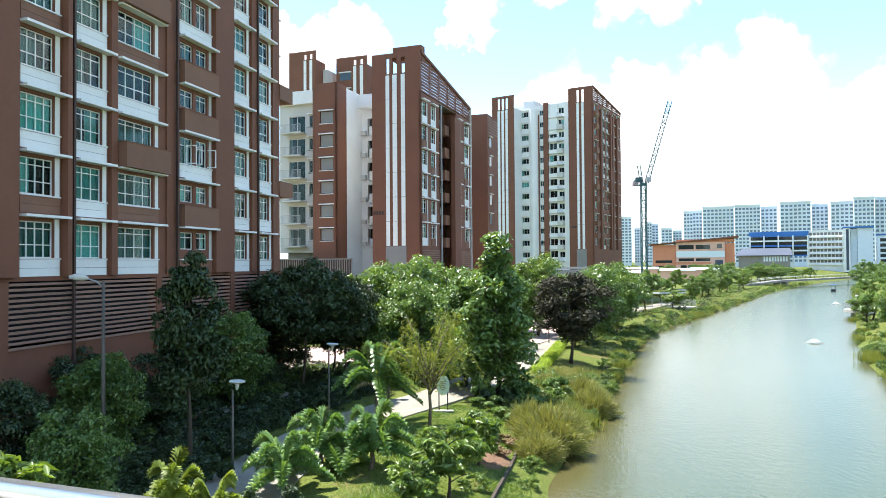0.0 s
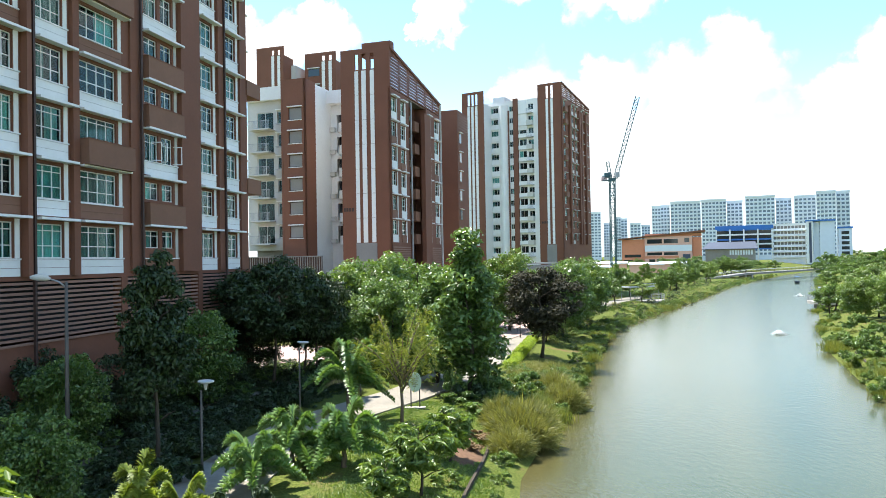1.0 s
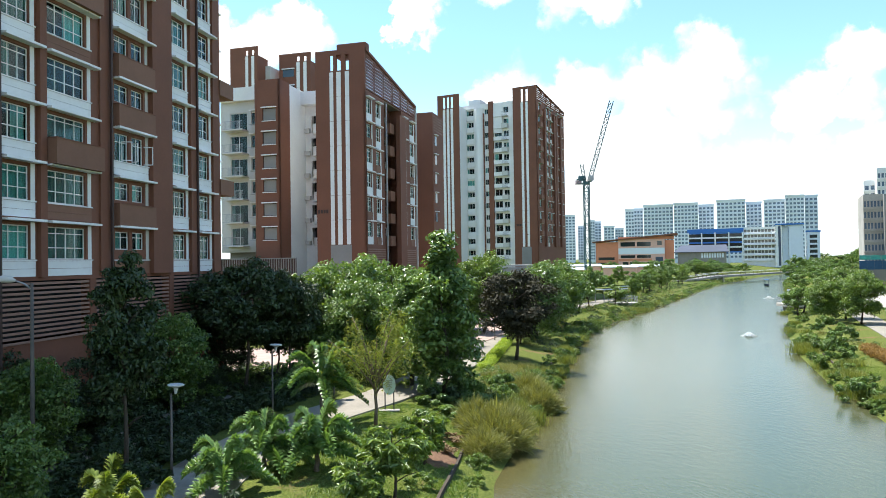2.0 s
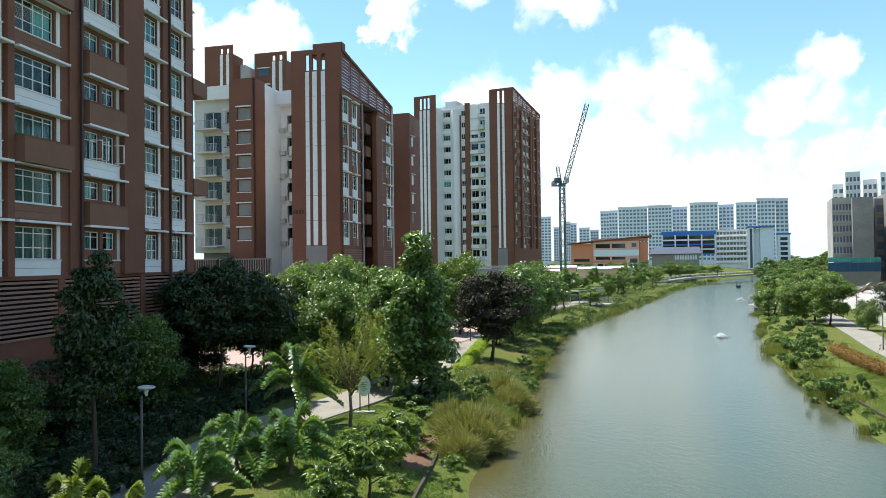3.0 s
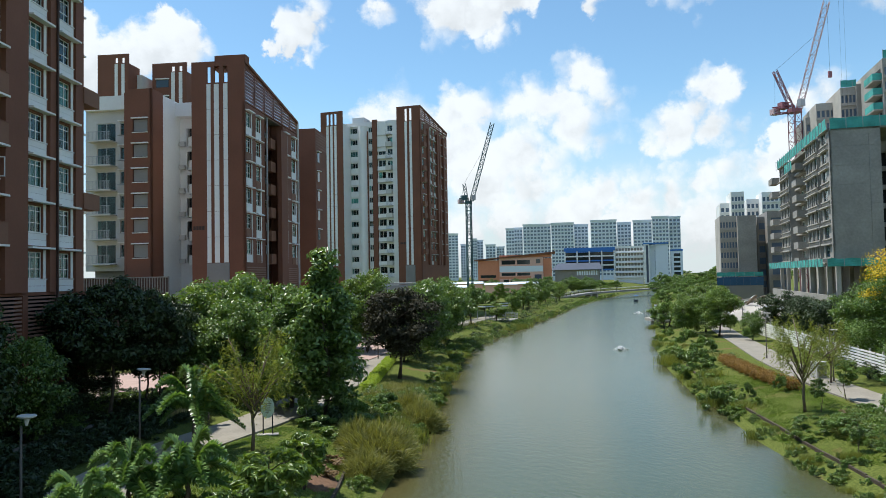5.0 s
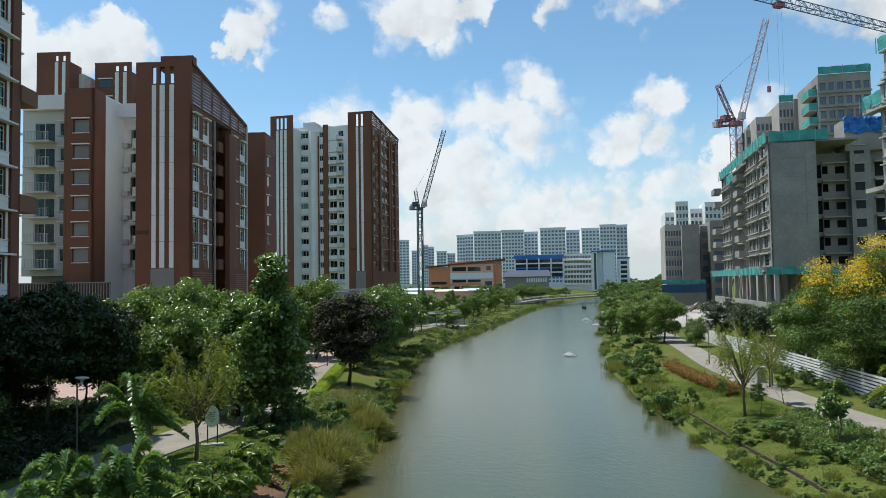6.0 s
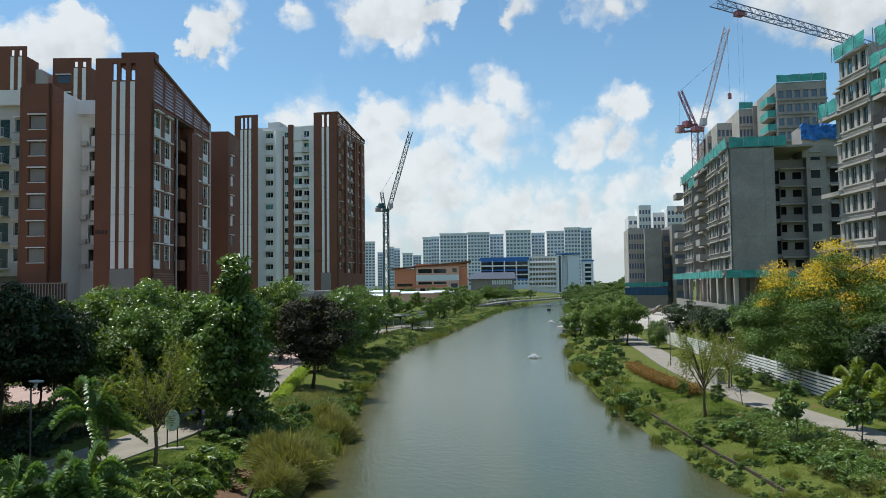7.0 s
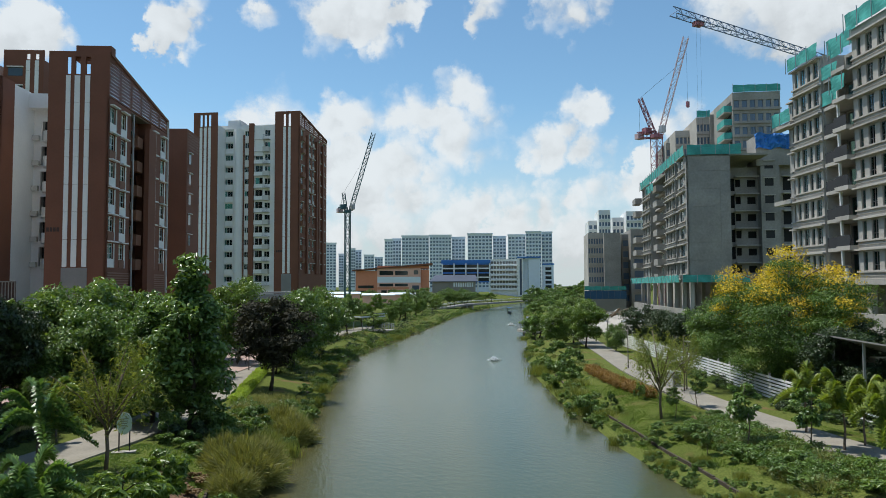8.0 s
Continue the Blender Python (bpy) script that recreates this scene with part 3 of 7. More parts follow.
    boxpart("podium_beam", b, M, -24.0, 18.2, -0.06, 0.35, 9.32, 9.5, BROWN)
    for x in (-24.0, -16.0, -7.6, 2.9, 10.7, 17.7):
        boxpart("podium_column", b, M, x, x + 0.5, -0.16, 0.4, 1.0, 9.32, BROWN)
    for a, c in ((-23.5, -16.0), (-15.5, -7.6), (-7.1, 2.9), (3.4, 10.7), (11.2, 17.7)):
        louvres(b, M, a, c, 6.3, 9.3, 0.235, SLATC)
    # far end, set back, with two projecting boxes
    boxpart("wall", b, M, 18.0, 20.0, 1.2, 12.0, 1.0, top - 1.0, BROWN)
    boxpart("wall", b, M, 17.75, 18.0, 0.25, 12.0, 1.0, top, BROWN)
    for k in range(n):
        z = z0 + k * pitch
        boxpart("ledge", b, M, 18.1, 19.9, 0.8, 1.2, z + pitch - 0.2, z + pitch - 0.08, WHITE)
        boxpart("window", b, M, 18.5, 19.4, 1.17, 1.2, z + 0.9, z + 2.5, GLASSD)
    for z in (z0 + 2.0 * pitch, z0 + 4.6 * pitch):
        boxpart("bay_box", b, M, 17.9, 20.05, -0.1, 1.2, z, z + 1.15, BROWN2)
    boxpart("roof", b, M, -24.0, 18.0, 0.25, 12.0, top - 0.3, top, GREYP)
    boxpart("wall", b, M, -24.0, 18.0, 12.0, 12.25, 1.0, top, BROWN)
    boxpart("wall", b, M, -24.25, -24.0, 0.0, 12.0, 1.0, top, BROWN)


DARKPIPE = mat("dark_pipe", (0.055, 0.03, 0.024), 0.6)
SLATC = mat("brown_slat", (0.27, 0.155, 0.115), 0.7, grain=0.06, stain=0.1)
# window glass made paler and bluer, with distance haze mixed into the colour
GLASS_HAZED = mat("hazed_window_glass", (0.13, 0.18, 0.25), 0.2, spec=0.6)
GLASSD = mat("dark_glass", (0.02, 0.03, 0.03), 0.08, spec=0.8)
block_a()


def fin_gable(b, Mg, w, z0, z1, strips, zs0, zs1, number=None):
    """A brown end wall with tall white recessed strips and open slots above them."""
    holes = [(a * w, c * w, zs1 + 0.15, z1 - 0.55) for a, c in strips]
    wallpart("wall", b, Mg, pierced(w, z0, z1, holes, 0.3), BROWN)
    for a, c in strips:
        z = zs0
        while z < zs1 - 0.1:
            q = min(z + 2.8, zs1)
            boxpart("strip_panel", b, Mg, a * w, c * w, -0.06, 0.0, z + 0.015, q - 0.015, WHITE)
            z = q
    if number:
        block_number(b, Mg, number[0], number[1], number[2], DARKPIPE)


def roof_screen(b, M, x0, x1, zlow, za, zb, step=0.36):
    """A slatted screen whose top slopes from za down to zb."""
    n = 6
    for i in range(n + 1):
        x = x0 + (x1 - x0) * i / n
        boxpart("screen_post", b, M, x - 0.09, x + 0.09, -0.05, 0.15, zlow, za + (zb - za) * i / n - 0.02, BROWN)
    s = Shape()
    s.quad((x0, -0.15, za), (x1, -0.15, zb), (x1, 0.25, zb), (x0, 0.25, za))
    s.quad((x0, -0.15, za - 0.3), (x0, 0.25, za - 0.3), (x1, 0.25, zb - 0.3), (x1, -0.15, zb - 0.3))
    s.quad((x0, -0.15, za - 0.3), (x1, -0.15, zb - 0.3), (x1, -0.15, zb), (x0, -0.15, za))
    s.quad((x0, 0.25, za - 0.3), (x0, 0.25, za), (x1, 0.25, zb), (x1, 0.25, zb - 0.3))
    wallpart("screen_coping", b, M, s, BROWN)
    z = zlow
    while z < max(za, zb) - 0.35:
        xe = x1
        if z > zb - 0.4:
            xe = x0 + (x1 - x0) * (za - 0.3 - z) / (za - zb)
        if xe - x0 > 0.6:
            boxpart("slat", b, M, x0, xe, 0.0, 0.16, z, z + step * 0.58, BROWN)
        z += step


def block_b():
    """The brown fin block with white stripes, and its white wing."""
    hd, C = 20.0, (-2.5, 80.0)
    b = thing("apartment_block", (C[0], C[1], 1.4), "brown apartment block with white gable stripes and slatted sloping roof screen", "building", "apartment blocks")
    h = radians(hd)
    r, f = Vector((math.cos(h), -math.sin(h))), Vector((math.sin(h), math.cos(h)))
    w = 6.05
    gl = Vector(C) - w * r
    Mg = wall_frame((gl.x, gl.y, 0), hd, "near")
    strips = [(0.29, 0.365), (0.43, 0.52), (0.605, 0.685)]
    fin_gable(b, Mg, w, 1.0, 34.1, strips, 12.0, 31.6, (0.15, 15.6, 0.42))
    boxpart("base_panel", b, Mg, 0.28 * w, 0.70 * w, -0.08, 0.0, 1.0, 11.95, GREYP)
    boxpart("roof_rim", b, Mg, 0.42 * w, w, 0.3, 1.4, 33.2, 34.8, BROWN)
    M = wall_frame((*C, 0.0), hd, "right")
    wins = []
    z0, pitch = 12.0, 2.8
    cols = [(0.35, 1.7, 0), (3.2, 1.6, 1), (12.55, 1.5, 0), (15.65, 1.8, 1)]
    for k in range(6):
        z = z0 + k * pitch
        for x, ww, q in cols:
            wins.append((x, z + 0.9, ww * 0.8, 1.6, 2, (0.35, 0.8)))
    facade(b, M, 0.0, 6.0, 1.0, 29.4, [q for q in wins if q[0] < 6], BROWN)
    facade(b, M, 12.3, 18.2, 1.0, 29.4, [q for q in wins if q[0] > 12], BROWN)
    # recess between the two bays, with balconies
    Mr = M @ Matrix.Translation((0, 1.6, 0))
    facade(b, Mr, 6.0, 12.3, 1.0, 29.4, [(6.6, z0 + k * pitch + 0.9, 1.2, 1.5, 2, 0.7) for k in range(6)] + [(9.2, z0 + k * pitch + 0.1, 1.8, 2.2, 2, 0.0) for k in range(6)], BROWN)
    boxpart("wall", b, M, 5.75, 6.0, 0.25, 1.6, 1.0, 29.4, BROWN)
    boxpart("wall", b, M, 12.3, 12.55, 0.25, 1.6, 1.0, 29.4, BROWN)
    boxpart("pier", b, M, 10.2, 12.5, -0.55, 0.0, 6.0, 28.4, BROWN)
    boxpart("downpipe", b, M, 18.0, 18.2, -0.2, 0.0, 9.0, 31.0, OFFWHITE)
    boxpart("downpipe", b, M, 6.05, 6.2, -0.3, -0.15, 9.0, 29.0, GALV)
    for k in range(6):
        z = z0 + k * pitch
        balcony(b, Mr, 8.6, z + 0.1, 1.6, 1.4, 1.05, BROWN2)
        for x, ww, q in cols:
            boxpart("ledge", b, M, x - 0.1, x + ww + 0.1, -0.4, 0.0, z + pitch - 0.2, z + pitch - 0.08, WHITE)
            white = (k + q) % 3 != 1
            boxpart("panel", b, M, x - 0.05, x + ww * 0.85, -0.05, 0.0, z, z + 0.86, WHITE if white else BROWN2)
            boxpart("jamb", b, M, x + ww * 0.8, x + ww, -0.04, 0.0, z, z + 2.5, WHITE if q else OFFWHITE)
    for a, c in ((0.2, 5.8), (12.6, 18.0)):
        louvres(b, M, a, c, 8.0, 11.7, 0.26, SLATC)
    roof_screen(b, M, 0.0, 18.25, 29.5, 34.1, 31.2)
    boxpart("wall", b, M, 0.3, 18.2, 5.7, 6.0, 1.0, 30.0, WHITE)
    boxpart("wall", b, M, 17.95, 18.2, 0.25, 5.7, 1.0, 30.0, BROWN)
    boxpart("roof", b, M, 0.3, 18.0, 0.25, 5.7, 29.4, 29.6, GREYP)
    # piece beyond, a little higher on the far side
    boxpart("wall", b, M, 24.5, 30.0, -0.6, 5.5, 1.0, 31.6, BROWN)
    for k in range(6):
        boxpart("window", b, M, 25.4, 26.4, -0.63, -0.6, z0 + k * pitch + 0.9, z0 + k * pitch + 2.3, GLASSD)
        boxpart("ledge", b, M, 25.2, 26.6, -0.9, -0.6, z0 + k * pitch + 2.4, z0 + k * pitch + 2.5, WHITE)
    louvres(b, M @ Matrix.Translation((0, -0.5, 0)), 25.0, 29.9, 29.0, 31.4, 0.4, SLATC)

    # white wing to the left of the fin
    W0 = (-15.4, 85.1)
    v = thing("apartment_block", (W0[0], W0[1], 1.4), "white apartment wing with brown stair wall and rounded balconies", "building", "apartment blocks")
    Mw = wall_frame((*W0, 0.0), hd, "near")
    sw = [(0.75, 12.75 + k * pitch, 1.75, 1.5, 1, 0.0) for k in range(6)]
    facade(v, Mw, 0.0, 3.0, 1.0, 31.6, sw, BROWN, room=0.0, glazed=False)
    for x, z, ww, hh, c, t in sw:
        boxpart("window_frame", v, Mw, x, x + ww, 0.16, 0.2, z, z + hh, DARKPIPE)
        boxpart("pane", v, Mw, x + 0.08, x + ww - 0.08, 0.13, 0.157, z + 0.08, z + hh - 0.08, GREYP)
        boxpart("ledge", v, Mw, x - 0.1, x + ww + 0.1, -0.25, 0.0, z + hh, z + hh + 0.12, WHITE)
        boxpart("sill", v, Mw, x - 0.05, x + ww + 0.05, -0.1, 0.0, z - 0.08, z, WHITE)
    cr = Vector(W0) + 3.0 * r
    Ms = wall_frame((cr.x, cr.y, 0), hd, "right")
    boxpart("wall", v, Ms, 0.0, 2.5, 0.0, 0.25, 1.0, 31.6, BROWN)
    boxpart("wall", v, Ms, 2.5, 6.6, 0.003, 0.25, 1.0, 31.4, WHITE)
    boxpart("roof", v, Ms, 0.25, 6.6, 0.25, 3.0, 31.0, 31.2, GREYP)
    # balconies in the gap between wing and fin
    gap = Vector(W0) + 3.0 * r + 6.6 * f
    Mp = wall_frame((gap.x, gap.y, 0), hd, "near")
    gw = []
    for k in range(6):
        z = z0 + k * pitch
        gw += [(0.8, z + 0.3, 3.4, 2.1, 4, 0.0)]
    facade(v, Mp, 0.0, 5.0, 1.0, 31.0, gw, WHITE, curtains=0.3, glazed=False)
    for k in range(6):
        z = z0 + k * pitch
        round_balcony(v, Mp, 2.7, z + 0.15, 1.5, 0.95, WHITE)
        boxpart("air_conditioner", v, Mp, 0.1, 0.75, -0.55, -0.1, z + 0.2, z + 0.75, OFFWHITE)
    boxpart("parapet", v, Mp, 0.0, 5.0, -1.3, 0.0, 29.6, 31.2, WHITE)
    # left white bay, set back
    lb = Vector(W0) + 2.2 * f
    Ml = wall_frame((lb.x, lb.y, 0), hd, "near")
    lw = []
    for k in range(6):
        z = z0 + k * pitch
        lw += [(-2.05, z + 0.95, 1.9, 1.45, 3, 0.0), (-4.9, z + 0.25, 2.3, 2.15, 2, 0.0)]
    facade(v, Ml, -6.0, 0.0, 11.4, 31.0, lw, OFFWHITE, curtains=0.1)
    boxpart("void_deck_wall", v, Ml, -6.0, 0.0, 1.42, 1.6, 1.0, 11.6, GREYP)
    boxpart("side_wall", v, Ml, -6.25, -6.0, 0.0, 12.0, 11.4, 31.0, OFFWHITE)
    for k in range(6):
        z = z0 + k * pitch
        balcony(v, Ml, -5.3, z + 0.2, 2.9, 1.5, 1.0, OFFWHITE, rail=True)
        boxpart("drying_rack", v, Ml, -1.9, -0.4, -0.9, -0.3, z + 0.75, z + 0.8, GALV)
        boxpart("ledge", v, Ml, -2.2, 0.0, -0.3, 0.0, z + 2.55, z + 2.65, WHITE)
    boxpart("parapet", v, Ml, -6.0, 0.0, -0.6, 0.0, 29.8, 31.4, WHITE)
    boxpart("core", v, Ml, -6.0, 2.8, 1.7, 12.0, 1.0, 30.6, OFFWHITE)
    boxpart("core", v, Mp, 0.0, 5.0, 1.6, 9.0, 1.0, 30.6, OFFWHITE)
    boxpart("wall", v, Ms, 0.0, 6.6, 3.02, 3.25, 1.0, 31.2, BROWN)
    boxpart("low_wall", v, Mw, -6.5, 6.0, -2.2, -1.9, 1.2, 8.9, DARKPIPE)
    boxpart("fence_panel", v, Mw, -6.5, 6.0, -2.02, -1.98, 8.9, 10.5, DARKPIPE)
    for k in range(42):
        boxpart("fence_bar", v, Mw, -6.4 + k * 0.3, -6.32 + k * 0.3, -2.1, -2.04, 8.6, 10.5, GREYP)
    boxpart("low_wall_coping", v, Mw, -6.5, 6.0, -2.2, -1.95, 10.5, 10.62, GREYP)


block_b()


def tower_behind(x, y, w, top, hd=20.0, windows=False):
    b = thing("apartment_block", (x, y, 1.4), "distant brown apartment block with white roof stripes", "building", "apartment blocks")
    Mg = wall_frame((x, y, 0), hd, "near")
    fin_gable(b, Mg, w, 1.0, top, [(0.56, 0.66), (0.78, 0.88)], 12.0, top - 1.6)
    boxpart("wall", b, Mg, 0.0, w, 0.3, 3.4, 1.0, top - 1.5, BROWN)
    if windows:
        for k in range(10):
            z = top - 4.0 - k * 2.8
            boxpart("window", b, Mg, 0.12 * w, 0.48 * w, -0.03, 0.0, z, z + 1.3, GLASSD)
            boxpart("ledge", b, Mg, 0.10 * w, 0.50 * w, -0.3, 0.0, z + 1.3, z + 1.45, WHITE)
    boxpart("wall", b, Mg, w + 0.05, w + 0.9, 2.5, 9.0, 1.0, top - 2.8, OFFWHITE)
    return b


tower_behind(-26.6, 122.9, 5.2, 46.6)
tower_behind(-18.6, 124.2, 5.9, 46.0, windows=True)


def block_c():
    """The tall pair of brown fins with white flats between them."""
    hd, G = 30.0, (34.1, 161.4)
    h = radians(hd)
    r, f = Vector((math.cos(h), -math.sin(h))), Vector((math.sin(h), math.cos(h)))
    b = thing("apartment_block", (G[0], G[1], 1.4), "tall brown apartment block with white stripes and white recessed flats", "building", "apartment blocks")
    w = 5.8
    gl = Vector(G) - w * r
    Mg = wall_frame((gl.x, gl.y, 0), hd, "near")
    fin_gable(b, Mg, w, 1.0, 50.2, [(0.34, 0.44), (0.54, 0.64)], 13.0, 46.6, (0.5, 17.8, 0.5))
    boxpart("base_panel", b, Mg, 0.3 * w, 0.7 * w, -0.1, 0.0, 1.0, 12.9, GREYP)
    M = wall_frame((*G, 0.0), hd, "right")
    z0, pitch, n = 13.0, 2.8, 12
    wins = []
    for k in range(n):
        z = z0 + k * pitch
        for x, ww in ((1.2, 1.5), (7.2, 1.4), (10.0, 1.4), (15.2, 1.4), (18.6, 1.6)):
            wins.append((x, z + 0.9, ww, 1.5, 2, 0.7))
    facade(b, M, 0.0, 22.2, 1.0, 46.8, wins, BROWN, curtains=0.4)
    for x, z, ww, hh, c, t in wins:
        boxpart("ledge", b, M, x - 0.1, x + ww + 0.2, -0.4, 0.0, z + 1.55, z + 1.7, OFFWHITE)
        if x > 6:
            boxpart("panel", b, M, x, x + ww, -0.05, 0.0, z - 0.85, z - 0.05, OFFWHITE if (x + z) % 3 < 2 else BROWN2)
    for k in range(n):
        if k % 3 != 0:
            boxpart("bay_box", b, M, 1.0, 3.0, -0.6, 0.0, z0 + k * pitch - 0.3, z0 + k * pitch + 0.8, BROWN2)
    for x in (4.6, 12.2, 13.8, 17.4):
        boxpart("pier", b, M, x, x + 1.1, -0.5, 0.0, 13.0, 45.5, BROWN)
    roof_screen(b, M, 0.0, 22.3, 46.9, 50.2, 47.8, 0.45)
    boxpart("wall", b, M, 0.3, 22.2, w - 0.3, w, 1.0, 47.0, BROWN)
    boxpart("wall", b, M, 21.95, 22.2, 0.25, w - 0.3, 1.0, 47.0, BROWN)
    # second fin
    C2 = Vector((16.9, 166.5))
    g2 = C2 - 5.9 * r
    M2 = wall_frame((g2.x, g2.y, 0), hd, "near")
    fin_gable(b, M2, 5.6, 1.0, 49.4, [(0.26, 0.37), (0.44, 0.55), (0.62, 0.73)], 13.0, 46.0)
    boxpart("wall", b, M2, 5.35, 5.6, 0.3, 9.0, 1.0, 46.5, WHITE)
    boxpart("wall", b, M2, 0.0, 0.25, 0.3, 9.0, 1.0, 46.5, BROWN)
    boxpart("roof", b, M2, 0.25, 5.35, 0.3, 9.0, 46.0, 46.3, GREYP)
    # white flats between
    mid = (16.5, 172.0)
    Mm = wall_frame((*mid, 0.0), hd, "near")
    wins = []
    n2 = 13
    for k in range(n2):
        z = 10.2 + k * pitch
        wins += [(2.0, z + 0.95, 2.6, 1.25, 4, 0.0), (7.45, z + 0.95, 1.05, 1.25, 2, 0.0), (9.95, z + 0.4, 1.8, 2.1, 2, 0.0), (12.2, z + 0.9, 1.3, 1.4, 2, 0.0)]
    facade(b, Mm, -1.0, 15.2, 1.0, 47.3, wins, WHITE, curtains=0.25)
    # rounded white wall
    s = Shape()
    pts = [(4.8 + 2.4 * i / 8, -1.0 * math.sin(math.pi * i / 8)) for i in range(9)]
    for (xa, ya), (xb, yb) in zip(pts, pts[1:]):
        s.quad((xa, ya, 1.0), (xb, yb, 1.0), (xb, yb, 46.3), (xa, ya, 46.3))
    wallpart("curved_wall", b, Mm, s, WHITE)
    boxpart("brown_pier", b, Mm, 8.6, 9.75, -0.6, 0.0, 1.0, 47.6, BROWN)
    boxpart("brown_pier", b, Mm, 7.2, 7.4, -0.4, 0.0, 1.0, 45.0, BROWN)
    for k in range(n2):
        z = 10.2 + k * pitch
        balcony(b, Mm, 1.0, z + 0.1, 1.2, 1.2, 0.9, OFFWHITE)
        balcony(b, Mm, 12.1, z + 0.1, 1.4, 1.2, 0.95, OFFWHITE, rail=(k % 2 == 0))
        boxpart("ledge", b, Mm, 1.9, 4.7, -0.35, 0.0, z + 2.5, z + 2.62, WHITE)
        boxpart("slab", b, Mm, 9.8, 13.5, -0.5, 0.0, z - 0.05, z + 0.12, OFFWHITE)
        boxpart("balcony_front", b, Mm, 9.85, 11.9, -0.48, -0.4, z + 0.12, z + 0.95, WHITE)
    boxpart("upper_wall", b, Mm, 9.8, 12.0, -0.3, 0.0, 40.0, 47.0, WHITE)
    boxpart("lift_house", b, Mm, 2.5, 5.5, 2.0, 6.0, 47.3, 49.0, WHITE)


block_c()


def window_band(b, M, x0, x1, z0, pitch, n, widths, wallm, ledgem, curtains=0.0):
    """A stack of storeys, each a row of tall dark windows between fins over a double ledge."""
    wins = []
    gap = (x1 - x0 - sum(widths)) / (len(widths) + 1)
    for k in range(n):
        x = x0 + gap
        for w in widths:
            wins.append((x, z0 + k * pitch + 0.75, w, 1.7, 1 if w < 0.8 else 2, 0.3))
            x += w + gap
    facade(b, M, x0, x1, z0, z0 + n * pitch, wins, wallm, curtains=curtains, frame_mat=GREYP)
    for k in range(n):
        z = z0 + k * pitch
        boxpart("ledge", b, M, x0 - 0.1, x1 + 0.1, -0.40, 0.0, z + pitch - 0.22, z + pitch - 0.07, ledgem)
        boxpart("sill", b, M, x0 - 0.05, x1 + 0.05, -0.18, 0.0, z + 0.58, z + 0.72, ledgem)
        boxpart("band", b, M, x0, x1, -0.08, 0.0, z + 0.28, z + 0.36, wallm)


def net_fence(b, M, x0, x1, z0, h, y=-0.5):
    """Green safety netting on poles, sagging a little."""
    s = Shape()
    n = max(2, int((x1 - x0) / 0.7))
    rows = 4
    base = len(s.v)
    for i in range(n + 1):
        for j in range(rows + 1):
            x = x0 + (x1 - x0) * i / n
            s.v.append((x, y + 0.05 * math.sin(i * 1.3 + j), z0 + h * j / rows + 0.06 * math.sin(i * 1.9) * (j == rows)))
    for i in range(n):
        for j in range(rows):
            a = base + i * (rows + 1) + j
            s.f.append((a, a + rows + 1, a + rows + 2, a + 1))
    wallpart("safety_net", b, M, s, NET)
    x = x0
    while x <= x1 + 0.01:
        boxpart("net_pole", b, M, x - 0.03, x + 0.03, y - 0.2, y - 0.14, z0 - 0.2, z0 + h + 0.15, GALV)
        x += 2.1


